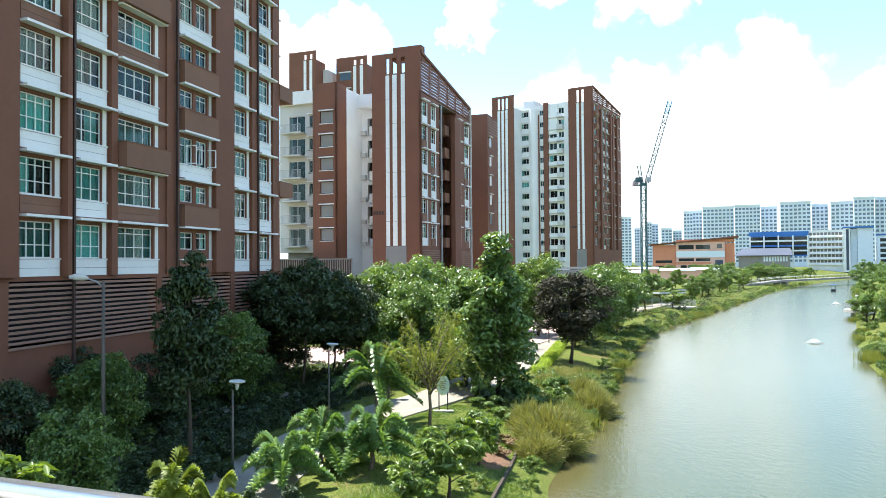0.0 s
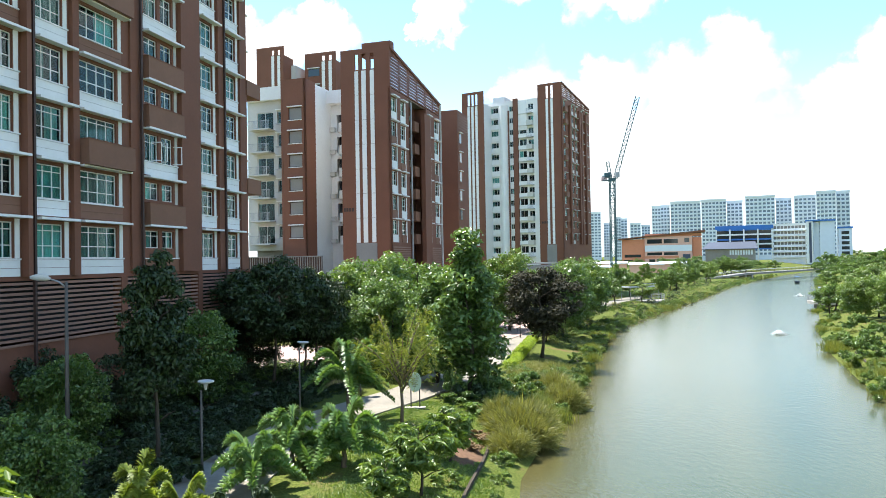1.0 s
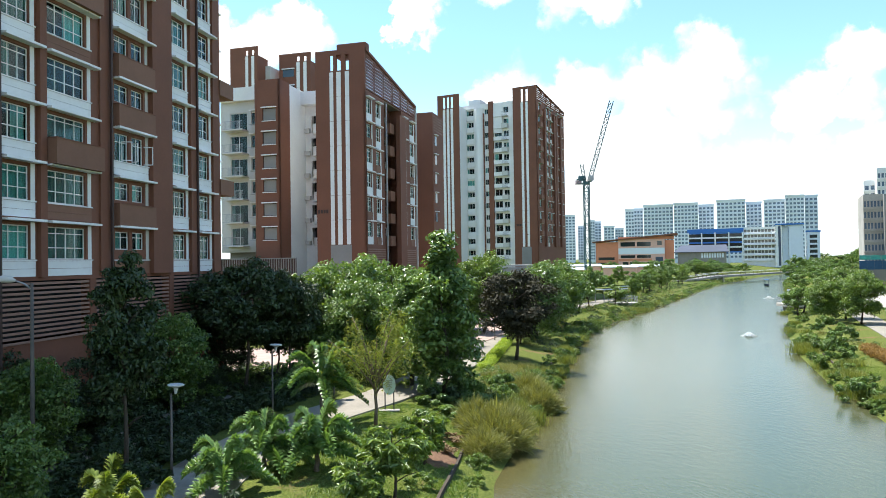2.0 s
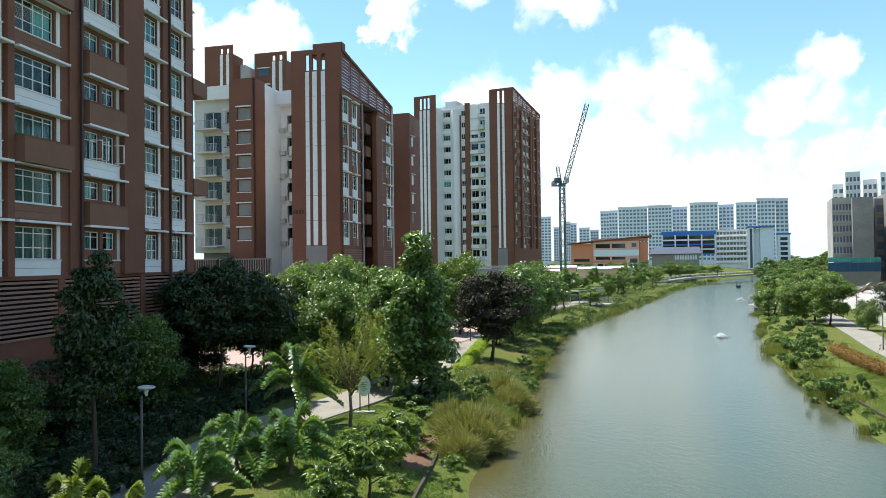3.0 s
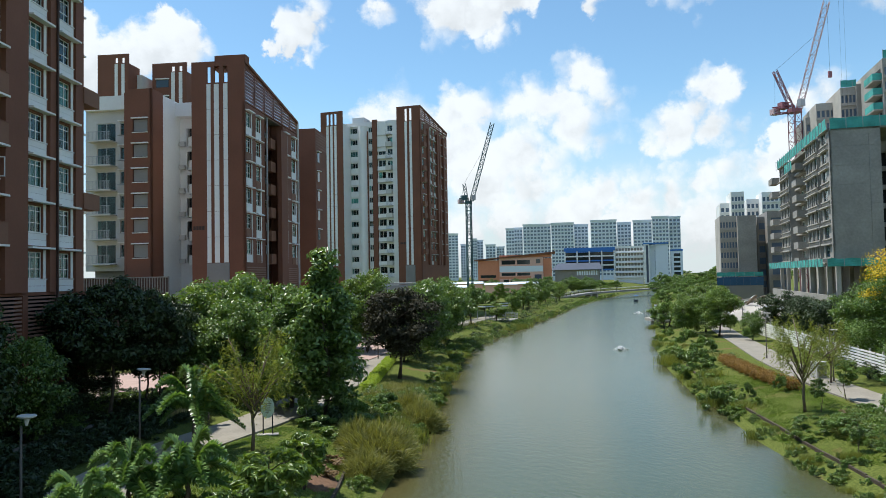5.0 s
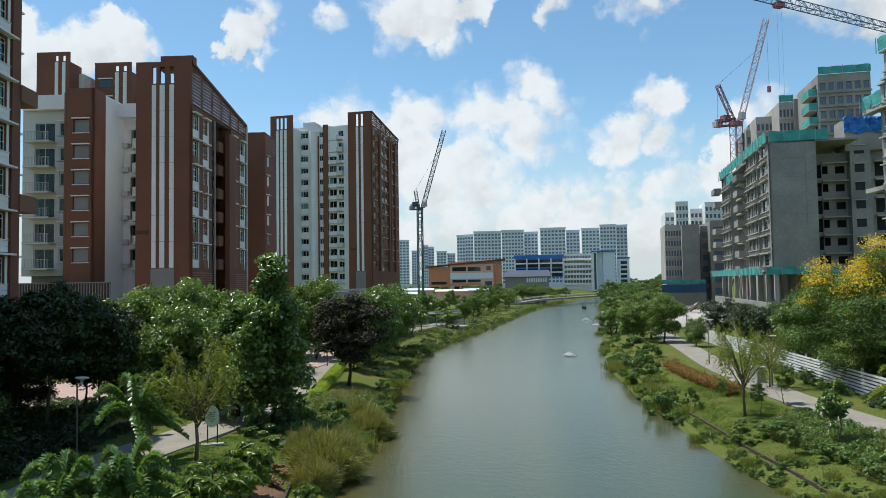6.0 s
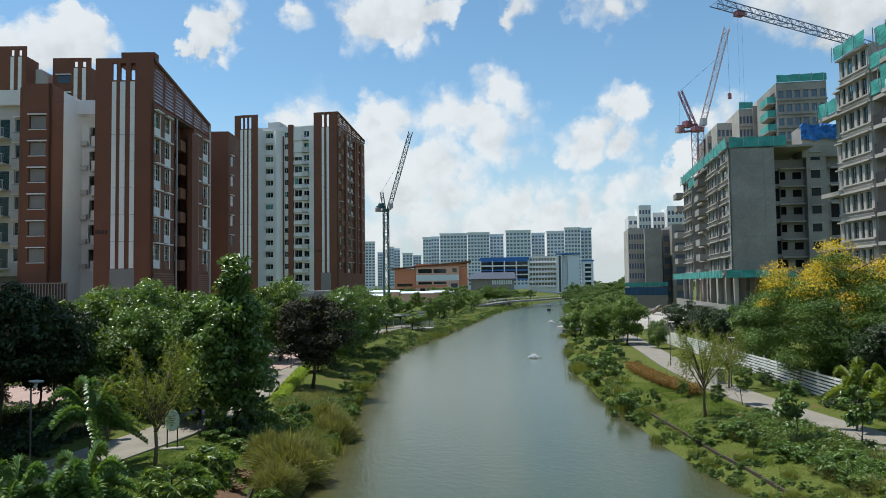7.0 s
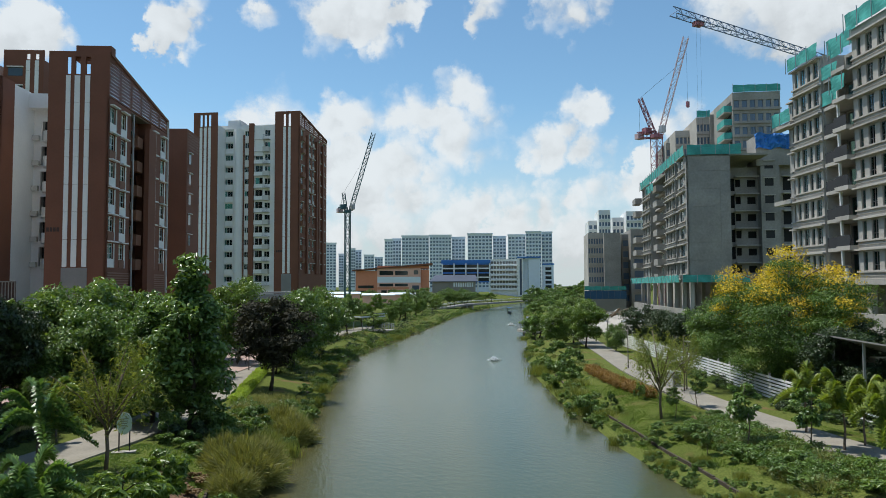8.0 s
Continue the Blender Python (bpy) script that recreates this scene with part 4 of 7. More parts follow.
def block_r1():
    """The unfinished grey concrete block across the canal."""
    hd, Q = 30.0, (77.1, 84.8)
    h = radians(hd)
    r, f = Vector((math.cos(h), -math.sin(h))), Vector((math.sin(h), math.cos(h)))
    b = thing("apartment_block", (Q[0], Q[1], 1.4), "unfinished grey concrete apartment block with green safety nets", "building", "blocks under construction")
    M = wall_frame((*Q, 0.0), hd, "left")
    z0, pitch, n = 11.0, 2.72, 7
    window_band(b, M, -41.5, -32.0, z0, pitch, n, (1.5, 0.7, 1.5, 0.7, 1.5), CONCRETE, CONC_L)
    window_band(b, M, -16.6, -8.4, z0, pitch, n, (1.3, 0.6, 1.3, 0.6, 1.3), CONCRETE, CONC_L)
    window_band(b, M, -6.0, -1.0, z0, pitch, n, (2.6,), CONCRETE, CONC_L)
    boxpart("wall", b, M, -1.0, 0.0, 0.0, 0.3, z0, 30.0, CONCRETE)
    Mr = M @ Matrix.Translation((0, 1.8, 0))
    for a, c in ((-32.0, -16.6), (-8.4, -6.0)):
        wn = []
        for k in range(n):
            if c - a > 5:
                wn += [(a + 1.0, z0 + k * pitch + 0.2, 2.2, 2.2, 2, 0.0), (a + 6, z0 + k * pitch + 0.2, 2.6, 2.2, 2, 0.0), (a + 11, z0 + k * pitch + 0.6, 2.0, 1.7, 2, 0.0)]
            else:
                wn += [(a + 0.4, z0 + k * pitch + 0.3, 1.5, 2.1, 2, 0.0)]
        facade(b, Mr, a, c, z0, z0 + n * pitch, wn, CONCRETE, curtains=0.0)
        for k in range(n):
            z = z0 + k * pitch
            boxpart("slab", b, Mr, a, c, -1.7 if c - a < 5 else -0.9, 0.0, z - 0.15, z + 0.15, CONC_L)
            if c - a > 5:
                balcony(b, Mr, a + 5.5, z + 0.1, 4.0, 2.3, 1.0, CONCRETE)
    for x in (-41.5, -32.0, -16.6, -8.4):
        boxpart("return_wall", b, M, x - 0.12, x + 0.12, 0.26, 2.0, z0, 30.0, CONCRETE)
    for k in (1, 2, 3, 5, 6):
        balcony(b, M, -46.0, z0 + k * pitch, 4.2, 1.4, 1.0, CONCRETE)
    boxpart("wall", b, M, -47.0, -41.6, 1.5, 1.8, z0, 30.0, CONCRETE)
    # blank concrete gable, cast storey by storey
    Mg = wall_frame((*Q, 0.0), hd, "near")
    for k in range(n):
        z = z0 + k * pitch
        boxpart("concrete_panel", b, Mg, 0.0, 4.9, 0.0, 0.3, z + 0.02, z + pitch - 0.02, CONCRETE)
        boxpart("concrete_panel", b, Mg, 4.94, 6.4, 0.0, 0.3, z + 0.02, z + pitch - 0.02, CONCRETE)
    boxpart("wall", b, Mg, 0.02, 6.38, 0.05, 0.28, z0, z0 + n * pitch, CONCRETE)
    boxpart("ceiling_slab", b, M, -47.0, 0.0, 0.3, 9.0, z0 - 0.5, z0 - 0.1, CONCRETE)
    boxpart("roof", b, M, -41.5, 0.0, 0.3, 12.0, 29.6, 29.9, CONCRETE)
    # open ground storey on columns
    for x in (-46.0, -39.0, -32.0, -25.0, -18.0, -12.0, -6.0, -0.5):
        boxpart("column", b, M, x, x + 0.6, 0.2, 0.8, 1.2, z0 - 0.5, CONC_L)
        boxpart("column", b, M, x, x + 0.6, 6.0, 6.6, 1.2, z0 - 0.5, CONC_L)
    boxpart("back_wall", b, M, -47.0, -0.2, 8.8, 9.1, 1.2, z0 - 0.5, CONCRETE)
    boxpart("low_wall", b, M, -47.0, 3.0, -1.2, -0.9, 1.2, 6.4, CONCRETE)
    net_fence(b, M, -48.0, 0.8, z0 - 0.6, 1.1, -1.6)
    net_fence(b, Mg, -1.2, 8.5, z0 - 0.6, 1.1, -1.4)
    net_fence(b, M, -41.5, 0.0, 29.8, 1.6, -0.4)
    net_fence(b, Mg, 0.0, 8.0, 29.8, 1.5, -0.3)
    net_fence(b, M, -29.0, -22.0, z0 + 6 * pitch, 1.5, -1.2)
    # recessed part facing the bridge
    rc = Vector((83.0, 88.0))
    Mc = wall_frame((rc.x, rc.y, 0), hd, "near")
    wn = []
    for k in range(6):
        z = z0 + k * pitch
        wn += [(3.5, z + 0.3, 1.6, 2.0, 2, 0.0), (5.2, z + 0.9, 0.8, 1.2, 1, 0.0), (7.0, z + 0.9, 1.3, 1.1, 2, 0.0), (9.2, z + 0.8, 1.5, 1.4, 2, 0.0), (12.4, z + 0.3, 2.2, 2.2, 2, 0.0), (15.0, z + 0.3, 1.2, 2.2, 2, 0.0)]
    facade(b, Mc, 2.0, 18.0, 1.2, 28.6, wn, CONCRETE, curtains=0.0, glazed=False)
    boxpart("pier", b, Mc, 8.6, 11.4, -1.6, 0.0, 1.2, 31.5, CONCRETE)
    for k in range(7):
        z = z0 + k * pitch
        # flat near-black panel on the pier: an opening's inner shade as colour
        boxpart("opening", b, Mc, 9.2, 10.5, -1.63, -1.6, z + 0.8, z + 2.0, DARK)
        boxpart("ledge", b, Mc, 9.0, 10.7, -1.9, -1.6, z + 2.0, z + 2.15, CONC_L)
        for x in (5.0, 6.7, 12.2):
            boxpart("ledge", b, Mc, x, x + 2.2, -0.9, 0.0, z + pitch - 0.35, z + pitch - 0.15, CONC_L)
    boxpart("downpipe", b, Mc, 11.5, 11.7, -0.3, -0.1, 3.0, 30.0, CONC_L)
    # blue sheet thrown over the lift house
    s = Shape()
    base, nx, nz = 0, 16, 6
    for i in range(nx + 1):
        for j in range(nz + 1):
            s.v.append((7.8 + 6.4 * i / nx, -2.0 - 0.25 * math.sin(i * 1.7 + j) - 0.15 * math.sin(j * 2.3 + i * 0.6) + (0.0 if j < nz else 1.8), 31.2 + 2.4 * min(j, nz - 1) / (nz - 1) + 0.2 * math.sin(i * 0.9)))
    for i in range(nx):
        for j in range(nz):
            a = i * (nz + 1) + j
            s.f.append((a, a + nz + 1, a + nz + 2, a + 1))
    wallpart("tarpaulin", b, Mc, s, BLUE_TARP, "crumpled blue tarpaulin")
    boxpart("lift_house", b, Mc, 8.0, 14.0, -1.7, 3.0, 28.6, 33.4, CONCRETE)


block_r1()


def block_r4():
    """The nearer unfinished block on the right bank."""
    hd, K = 22.0, (65.5, 56.5)
    b = thing("apartment_block", (K[0], K[1], 1.4), "unfinished beige concrete apartment block with ribbon windows and safety nets", "building", "blocks under construction")
    M = wall_frame((*K, 0.0), hd, "left")
    z0, pitch, n = 10.45, 2.8, 8
    top = z0 + n * pitch
    window_band(b, M, 1.5, 6.9, z0, pitch, n, (0.6, 0.95, 0.6, 0.95), CONC_L, CONC_L)
    window_band(b, M, 12.2, 27.0, z0, pitch, n, (0.6, 0.95, 1.0, 0.6, 0.95, 1.0, 0.6, 0.95, 1.0), CONC_L, CONC_L)
    window_band(b, M @ Matrix.Translation((0, 0.7, 0)), -0.6, 1.5, z0, pitch, n - 1, (1.1,), CONC_L, CONC_L)
    Mr = M @ Matrix.Translation((0, 2.4, 0))
    wn = []
    for k in range(n):
        wn += [(7.3, z0 + k * pitch + 0.2, 1.7, 2.3, 2, 0.0), (9.8, z0 + k * pitch + 0.2, 1.9, 2.3, 2, 0.0)]
    facade(b, Mr, 6.9, 12.2, z0, top, wn, CONCRETE, curtains=0.0, frame_mat=GREYP)
    for x in (6.9, 12.2):
        boxpart("return_wall", b, M, x - 0.12, x + 0.12, 0.26, 2.6, z0, top, CONC_L)
    for k in range(n):
        z = z0 + k * pitch
        boxpart("slab", b, M, 7.05, 12.05, 0.1, 2.4, z - 0.1, z + 0.25, CONC_L)
        boxpart("slab", b, M, 9.9, 12.05, -0.7, 0.1, z - 0.1, z + 0.3, CONC_L)
        if k < 6:
            boxpart("balcony_rail", b, M, 7.1, 9.8, 0.14, 0.19, z + 0.25, z + 1.3, DARK)
            boxpart("balcony_rail", b, M, 10.0, 12.0, -0.65, -0.6, z + 0.3, z + 1.3, DARK)
        if k in (1, 3, 6):
            boxpart("balcony_slab", b, M, -2.6, 1.3, -0.3, 0.7, z - 0.1, z + 0.35, CONC_L)
    boxpart("downpipe", b, M, 9.9, 10.1, -0.25, -0.05, 2.0, top - 3.0, WHITE)
    boxpart("downpipe", b, M, 11.6, 11.8, -0.95, -0.75, 2.0, z0 + 1.0, WHITE)
    boxpart("wall", b, M, -0.85, -0.6, 0.7, 12.0, 1.2, z0 + 7 * pitch, CONCRETE)
    boxpart("wall", b, M, -0.6, 27.0, 6.0, 6.3, 1.2, top, CONCRETE)
    boxpart("roof", b, M, 1.5, 6.9, 0.3, 6.0, top - 0.2, top + 0.1, CONCRETE)
    boxpart("roof", b, M, 12.2, 27.0, 0.3, 6.0, top - 0.2, top + 0.1, CONCRETE)
    boxpart("parapet", b, M, 12.2, 27.0, -0.1, 0.2, top, top + 0.7, CONC_L)
    for x in (-0.4, 4.0, 8.6, 12.6, 17.0, 22.0):
        boxpart("column", b, M, x, x + 0.6, 0.4, 1.0, 1.2, z0 - 0.5, CONC_L)
    boxpart("slab", b, M, -0.6, 27.0, -0.4, 6.0, z0 - 0.5, z0 - 0.03, CONC_L)
    boxpart("low_wall", b, M, 10.5, 27.0, -0.6, -0.3, 1.2, 7.4, CONC_L)
    net_fence(b, M, 1.4, 7.2, top, 1.3, -0.5)
    net_fence(b, M, 7.2, 12.1, top - 0.2, 1.5, 0.5)
    net_fence(b, M, 12.1, 27.0, top + 0.6, 1.5, -0.5)
    net_fence(b, M, 7.0, 9.7, top - 2.6, 1.3, 0.0)
    net_fence(b, M, 9.9, 12.1, top - 1.3, 1.4, -0.75)
    net_fence(b, M, 9.9, 12.1, top - 4.6, 1.4, -0.75)
    net_fence(b, M, 7.0, 9.7, top - 5.2, 1.3, 0.0)
    net_fence(b, M, -2.6, 1.3, z0 + 6 * pitch + 0.35, 1.4, -0.35)


block_r4()


def block_slab(x, y, hd, w, depth, z0, z1, label, rows, per, wallm, group, side_w=0.0, net=False, cat="building"):
    """A plain distant block: near face with rows of windows, and a side face."""
    b = thing("apartment_block", (x, y, gz(x, y)), label, cat, group)
    M = wall_frame((x, y, 0), hd, "near")
    pitch = (z1 - z0 - 1.2) / max(rows, 1)
    step = w / max(per, 1)
    ww, wh = round(step * 0.66, 2), round(pitch * 0.54, 2)
    holes, wins = [], []
    for k in range(rows):
        for i in range(per):
            wins.append((i * step + step * 0.19, z0 + k * pitch + pitch * 0.32, ww, wh))
    wallpart("wall", b, M, pierced(w, gz(x, y) - 2, z1, [(a, a + c, z, z + d) for a, z, c, d in wins], 0.3), wallm)
    pm = kit(("farwin", ww, wh), lambda: far_window(ww, wh))
    inv = Matrix.Translation(-b.location)
    for a, z, c, d in wins:
        part("window", pm, b, inv @ M @ Matrix.Translation((a, 0.2, z)))
    for k in range(rows):
        z = z0 + k * pitch + pitch * 0.10
        boxpart("ledge", b, M, -0.12, w + 0.12, -0.32, 0.0, z, z + 0.28, wallm)
    boxpart("wall", b, M, 0.0, 0.3, 0.3, depth, gz(x, y) - 2, z1, wallm)
    boxpart("wall", b, M, w - 0.3, w, 0.3, depth, gz(x, y) - 2, z1, wallm)
    boxpart("roof", b, M, 0.3, w - 0.3, 0.3, depth, z1 - 0.6, z1 - 0.3, wallm)
    if net:
        net_fence(b, M, 0.0, w, z1, 1.4, -0.3)
    return b, M


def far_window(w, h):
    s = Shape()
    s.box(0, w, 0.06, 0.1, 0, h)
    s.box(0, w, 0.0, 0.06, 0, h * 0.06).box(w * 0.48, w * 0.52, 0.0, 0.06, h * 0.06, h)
    return s.mesh("window", GLASS_HAZED)


def az_block(az0, az1, d, z0, ztop, rows, per, hd, label, wallm, net=False):
    """A block whose near face spans two azimuths as seen from the bridge."""
    h = radians(hd)
    r = Vector((math.cos(h), -math.sin(h)))
    a = d * Vector((math.sin(radians(az0)), math.cos(radians(az0))))
    t = math.tan(radians(az1))
    w = (t * a.y - a.x) / (r.x - t * r.y)
    return block_slab(a.x, a.y, hd, w, 14.0, z0, ztop, label, rows, per, wallm, "blocks under construction", net=net)


az_block(40.85, 41.5, 178, 20.0, 44.0, 8, 2, 30.0, "unfinished grey block stepping up behind", CONCRETE)
az_block(41.55, 43.0, 172, 20.0, 45.6, 9, 5, 30.0, "unfinished grey block with open bays", CONC_L)
az_block(43.1, 44.05, 166, 20.0, 47.0, 9, 4, 30.0, "unfinished grey block with netted roof edge", CONC_L, True)
az_block(44.08, 44.95, 166, 20.0, 47.4, 0, 0, 30.0, "blank concrete end wall of a stepped block", CONCRETE)
az_block(45.0, 45.75, 160, 20.0, 48.6, 10, 1, 30.0, "tall grey stair core under construction", CONC_L)
def netted_tower():
    """The tall tower behind, with netted balconies down its side."""
    b, M = block_slab(108.0, 105.5, 30.0, 9.0, 14.0, 12.0, 48.0, "grey unfinished tower with rows of windows and netting", 13, 6, CONCRETE, "blocks under construction", net=True)
    for k in range(13):
        z = 12.0 + 2.68 * k
        boxpart("balcony_slab", b, M, -1.5, -0.004, 0.6, 6.0, z - 0.1, z + 0.12, CONC_L)
        # no hole here: a thin near-black panel paints the shade of an opening
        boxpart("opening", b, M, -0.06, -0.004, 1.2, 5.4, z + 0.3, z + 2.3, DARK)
        if k > 5:
            boxpart("safety_net", b, M, -1.55, -1.5, 0.6, 6.0, z + 0.15, z + 1.35, NET)
            boxpart("safety_net", b, M, -1.5, -0.004, 0.55, 0.6, z + 0.15, z + 1.35, NET)


netted_tower()
az_block(34.85, 36.05, 192, 5.0, 23.9, 7, 6, 30.0, "low unfinished grey concrete block behind blue hoarding", CONC_L)
az_block(36.08, 37.35, 190, 5.0, 23.7, 0, 0, 30.0, "blank grey end wall of an unfinished block", CONCRETE)
az_block(37.4, 38.05, 196, 5.0, 23.6, 6, 1, 30.0, "recessed unfinished bay with large dark openings", CONCRETE)
az_block(38.1, 39.4, 192, 5.0, 24.6, 6, 1, 30.0, "low unfinished concrete block beside the site", CONCRETE)
for a0, a1, d, zt, r, p in ((34.9, 35.6, 242, 31.6, 8, 2), (35.7, 36.6, 236, 34.4, 9, 4), (36.75, 37.6, 250, 33.2, 8, 3), (37.8, 39.2, 244, 34.6, 9, 5)):
    az_block(a0, a1, d, 12.0, zt, r, p, 30.0, "white finished apartment tower behind the site", WHITE)


# ---- paths and edges ----
def ribbon(name, line, width, lift, material, label, category, step=1.5):
    """A paved strip laid over the ground along a line, with a thin edge."""
    pts = np.array(line, float)
    L = np.r_[0, np.cumsum(np.hypot(*np.diff(pts, axis=0).T))]
    q = np.arange(0, L[-1], step)
    cs = [np.interp(q, L, pts[:, k]) for k in (0, 1)]
    for _ in range(3):
        cs = [np.r_[c[0], (c[:-2] + 2 * c[1:-1] + c[2:]) / 4, c[-1]] for c in cs]
    x, y = cs
    dx, dy = np.gradient(x), np.gradient(y)
    n = np.hypot(dx, dy)
    nx, ny = dy / n, -dx / n
    v, f = [], []
    for i in range(len(x)):
        zc = max(gz(x[i] + s * nx[i] * width / 2, y[i] + s * ny[i] * width / 2) for s in (-1, 0, 1)) + lift
        for s, dz in ((-1, -0.5), (-1, 0), (0, 0.015), (1, 0), (1, -0.5)):
            v.append((x[i] + s * nx[i] * width / 2, y[i] + s * ny[i] * width / 2, zc + dz))
    for i in range(len(x) - 1):
        for j in range(4):
            a = i * 5 + j
            f.append((a, a + 1, a + 6, a + 5))
    ob = new(name, mesh_of(name, v, f, material))
    return tagged(ob, label, category, kind="structure")


LEFT_PATH = [(-8.4, 18), (-8.0, 25), (-7.7, 30), (-7.0, 34), (-6.0, 37.3), (-4.6, 40.3), (-2.4, 43.4), (0.3, 47.5), (2.8, 53.5), (6.0, 61), (9.5, 71), (12.5, 82), (17, 95), (26, 113), (38, 134), (47, 148)]
RIGHT_PATH = [(33.0, 10), (33.6, 18), (34.6, 25.5), (36.2, 31.5), (37.6, 36.5), (39.6, 42.5), (42.4, 49.5), (47.5, 60.5), (55, 74.5), (62, 88), (72, 106), (88, 134), (112, 176)]
ribbon("path", LEFT_PATH, 3.7, 0.05, PAVE, "pale concrete footpath winding along the bank", "path")
ribbon("path", RIGHT_PATH, 3.0, 0.05, PAVE, "pale concrete footpath along the opposite bank", "path")
ribbon("road", [(-40, 62), (-24, 63), (-13, 64.5), (-5, 69), (2, 77), (9, 92), (14, 110)], 16.0, 0.09, REDPAVE, "reddish paved estate driveway between the blocks", "road")
ribbon("road", [(-16, 18), (-14.6, 30), (-12.2, 42), (-9.2, 54), (-4, 64)], 2.2, 0.07, PAVE, "narrow paved service path beside the block", "path")


def edging(line, label):
    """A low dark timber edge along the bank."""
    pts = np.array(line, float)
    b = thing("bank_edging", (*line[0], gz(*line[0])), label, "edging", "bank edgings")
    L = np.r_[0, np.cumsum(np.hypot(*np.diff(pts, axis=0).T))]
    q = np.arange(0, L[-1], 1.2)
    xs, ys = np.interp(q, L, pts[:, 0]), np.interp(q, L, pts[:, 1])
    for i in range(len(xs) - 1):
        p0, p1 = Vector((xs[i], ys[i], gz(xs[i], ys[i]) + 0.05)), Vector((xs[i + 1], ys[i + 1], gz(xs[i + 1], ys[i + 1]) + 0.05))
        d = p1 - p0
        m = Matrix.Translation(p0 - Vector(b.location)) @ pose(0, 0, 0, 0, 0, math.degrees(math.atan2(d.y, d.x)))
        me = kit(("edging",), lambda: Shape().box(0, 1.24, -0.06, 0.06, -0.3, 0.12).mesh("log", DARKBARK))
        part("log", me, b, m)


edging([(25.0, 21), (25.9, 25.5), (28.2, 33.2), (31.0, 41.0), (33.6, 48), (36.5, 55.5), (41.5, 66)], "dark timber log edging along the grassy bank")
edging([(0.9, 24), (2.0, 29), (3.0, 33), (3.9, 37.0)], "dark timber log edging beside a mulch bed")
edging([(12.8, 60), (16, 68), (20, 79), (26, 94), (33, 107)], "dark timber log edging along the bank")


# ---- plants ----
def leaf_arrays(points, dirs, size, rng, slim=0.42, up=0.45, spread=0.8, fold=0.12):
    """Folded four-point leaves at points, facing roughly along dirs."""
    n = len(points)
    nor = dirs * 0.6 + np.array([0, 0, up]) + rng.normal(0, spread, (n, 3)) * 0.6
    nor /= np.linalg.norm(nor, axis=1)[:, None] + 1e-9
    t = np.cross(nor, rng.normal(0, 1, (n, 3)))
    t /= np.linalg.norm(t, axis=1)[:, None] + 1e-9
    b = np.cross(nor, t)
    l = size * rng.uniform(0.65, 1.3, (n, 1))
    v = np.empty((n, 4, 3))
    v[:, 0], v[:, 2] = points - t * l / 2, points + t * l / 2 - np.array([0, 0, 1]) * l * 0.12
    v[:, 1], v[:, 3] = points + b * l * slim / 2 + nor * l * fold, points - b * l * slim / 2 + nor * l * fold
    k = np.arange(n)[:, None] * 4
    return v.reshape(-1, 3), np.concatenate([k + [0, 1, 2], k + [0, 2, 3]])


def cloud_mesh(name, sets, materials):
    """One mesh out of (verts, faces, material index) sets."""
    vs, fs, mi, base = [], [], [], 0
    for v, f, m in sets:
        vs.append(v)
        fs.append(np.asarray(f) + base)
        mi.append(np.full(len(f), m))
        base += len(v)
    v, f, mi = np.concatenate(vs), np.concatenate(fs), np.concatenate(mi)
    me = bpy.data.meshes.new(name)
    me.vertices.add(len(v))
    me.vertices.foreach_set("co", v.astype(np.float32).ravel())
    me.loops.add(len(f) * 3)
    me.loops.foreach_set("vertex_index", f.astype(np.int32).ravel())
    me.polygons.add(len(f))
    me.polygons.foreach_set("loop_start", np.arange(0, len(f) * 3, 3, dtype=np.int32))
    me.polygons.foreach_set("material_index", mi.astype(np.int32))
    for m in materials:
        me.materials.append(m)
    me.update(calc_edges=True)
    me.validate()
    return me


def clumps(rng, n, centre, rad, shape="ball"):
    """Clump centres and radii that fill a crown unevenly."""
    out = []
    for _ in range(n):
        d = rng.normal(0, 1, 3)
        d /= np.linalg.norm(d)
        q = rng.uniform(0.3, 1.0) ** 0.55 * rng.uniform(0.86, 1.12)
        p = np.array(centre) + d * np.array(rad) * q
        if shape == "cone":
            h = (p[2] - (centre[2] - rad[2])) / (2 * rad[2])
            p[:2] = np.array(centre[:2]) + (p[:2] - np.array(centre[:2])) * np.clip(1.25 - 0.95 * h, 0.2, 1.2)
        r = min(rad) * rng.uniform(0.15, 0.34)
        out.append((p, r))
    return out


def leaf_cloud(rng, cl, count, size, slim=0.42, flat=0.75, cap=0.6):
    w = np.array([r ** 2 for _, r in cl])
    pick = rng.choice(len(cl), count, p=w / w.sum())
    c, r = np.array([p for p, _ in cl])[pick], np.array([q for _, q in cl])[pick]
    d = rng.normal(0, 1, (count, 3))
    d /= np.linalg.norm(d, axis=1)[:, None]
    d[:, 2] = np.where(rng.random(count) < cap, np.abs(d[:, 2]), d[:, 2])
    pts = c + d * np.array([1.15, 1.15, flat]) * (r * rng.uniform(0.35, 1.15, count))[:, None]
    return leaf_arrays(pts, d, size, rng, slim)


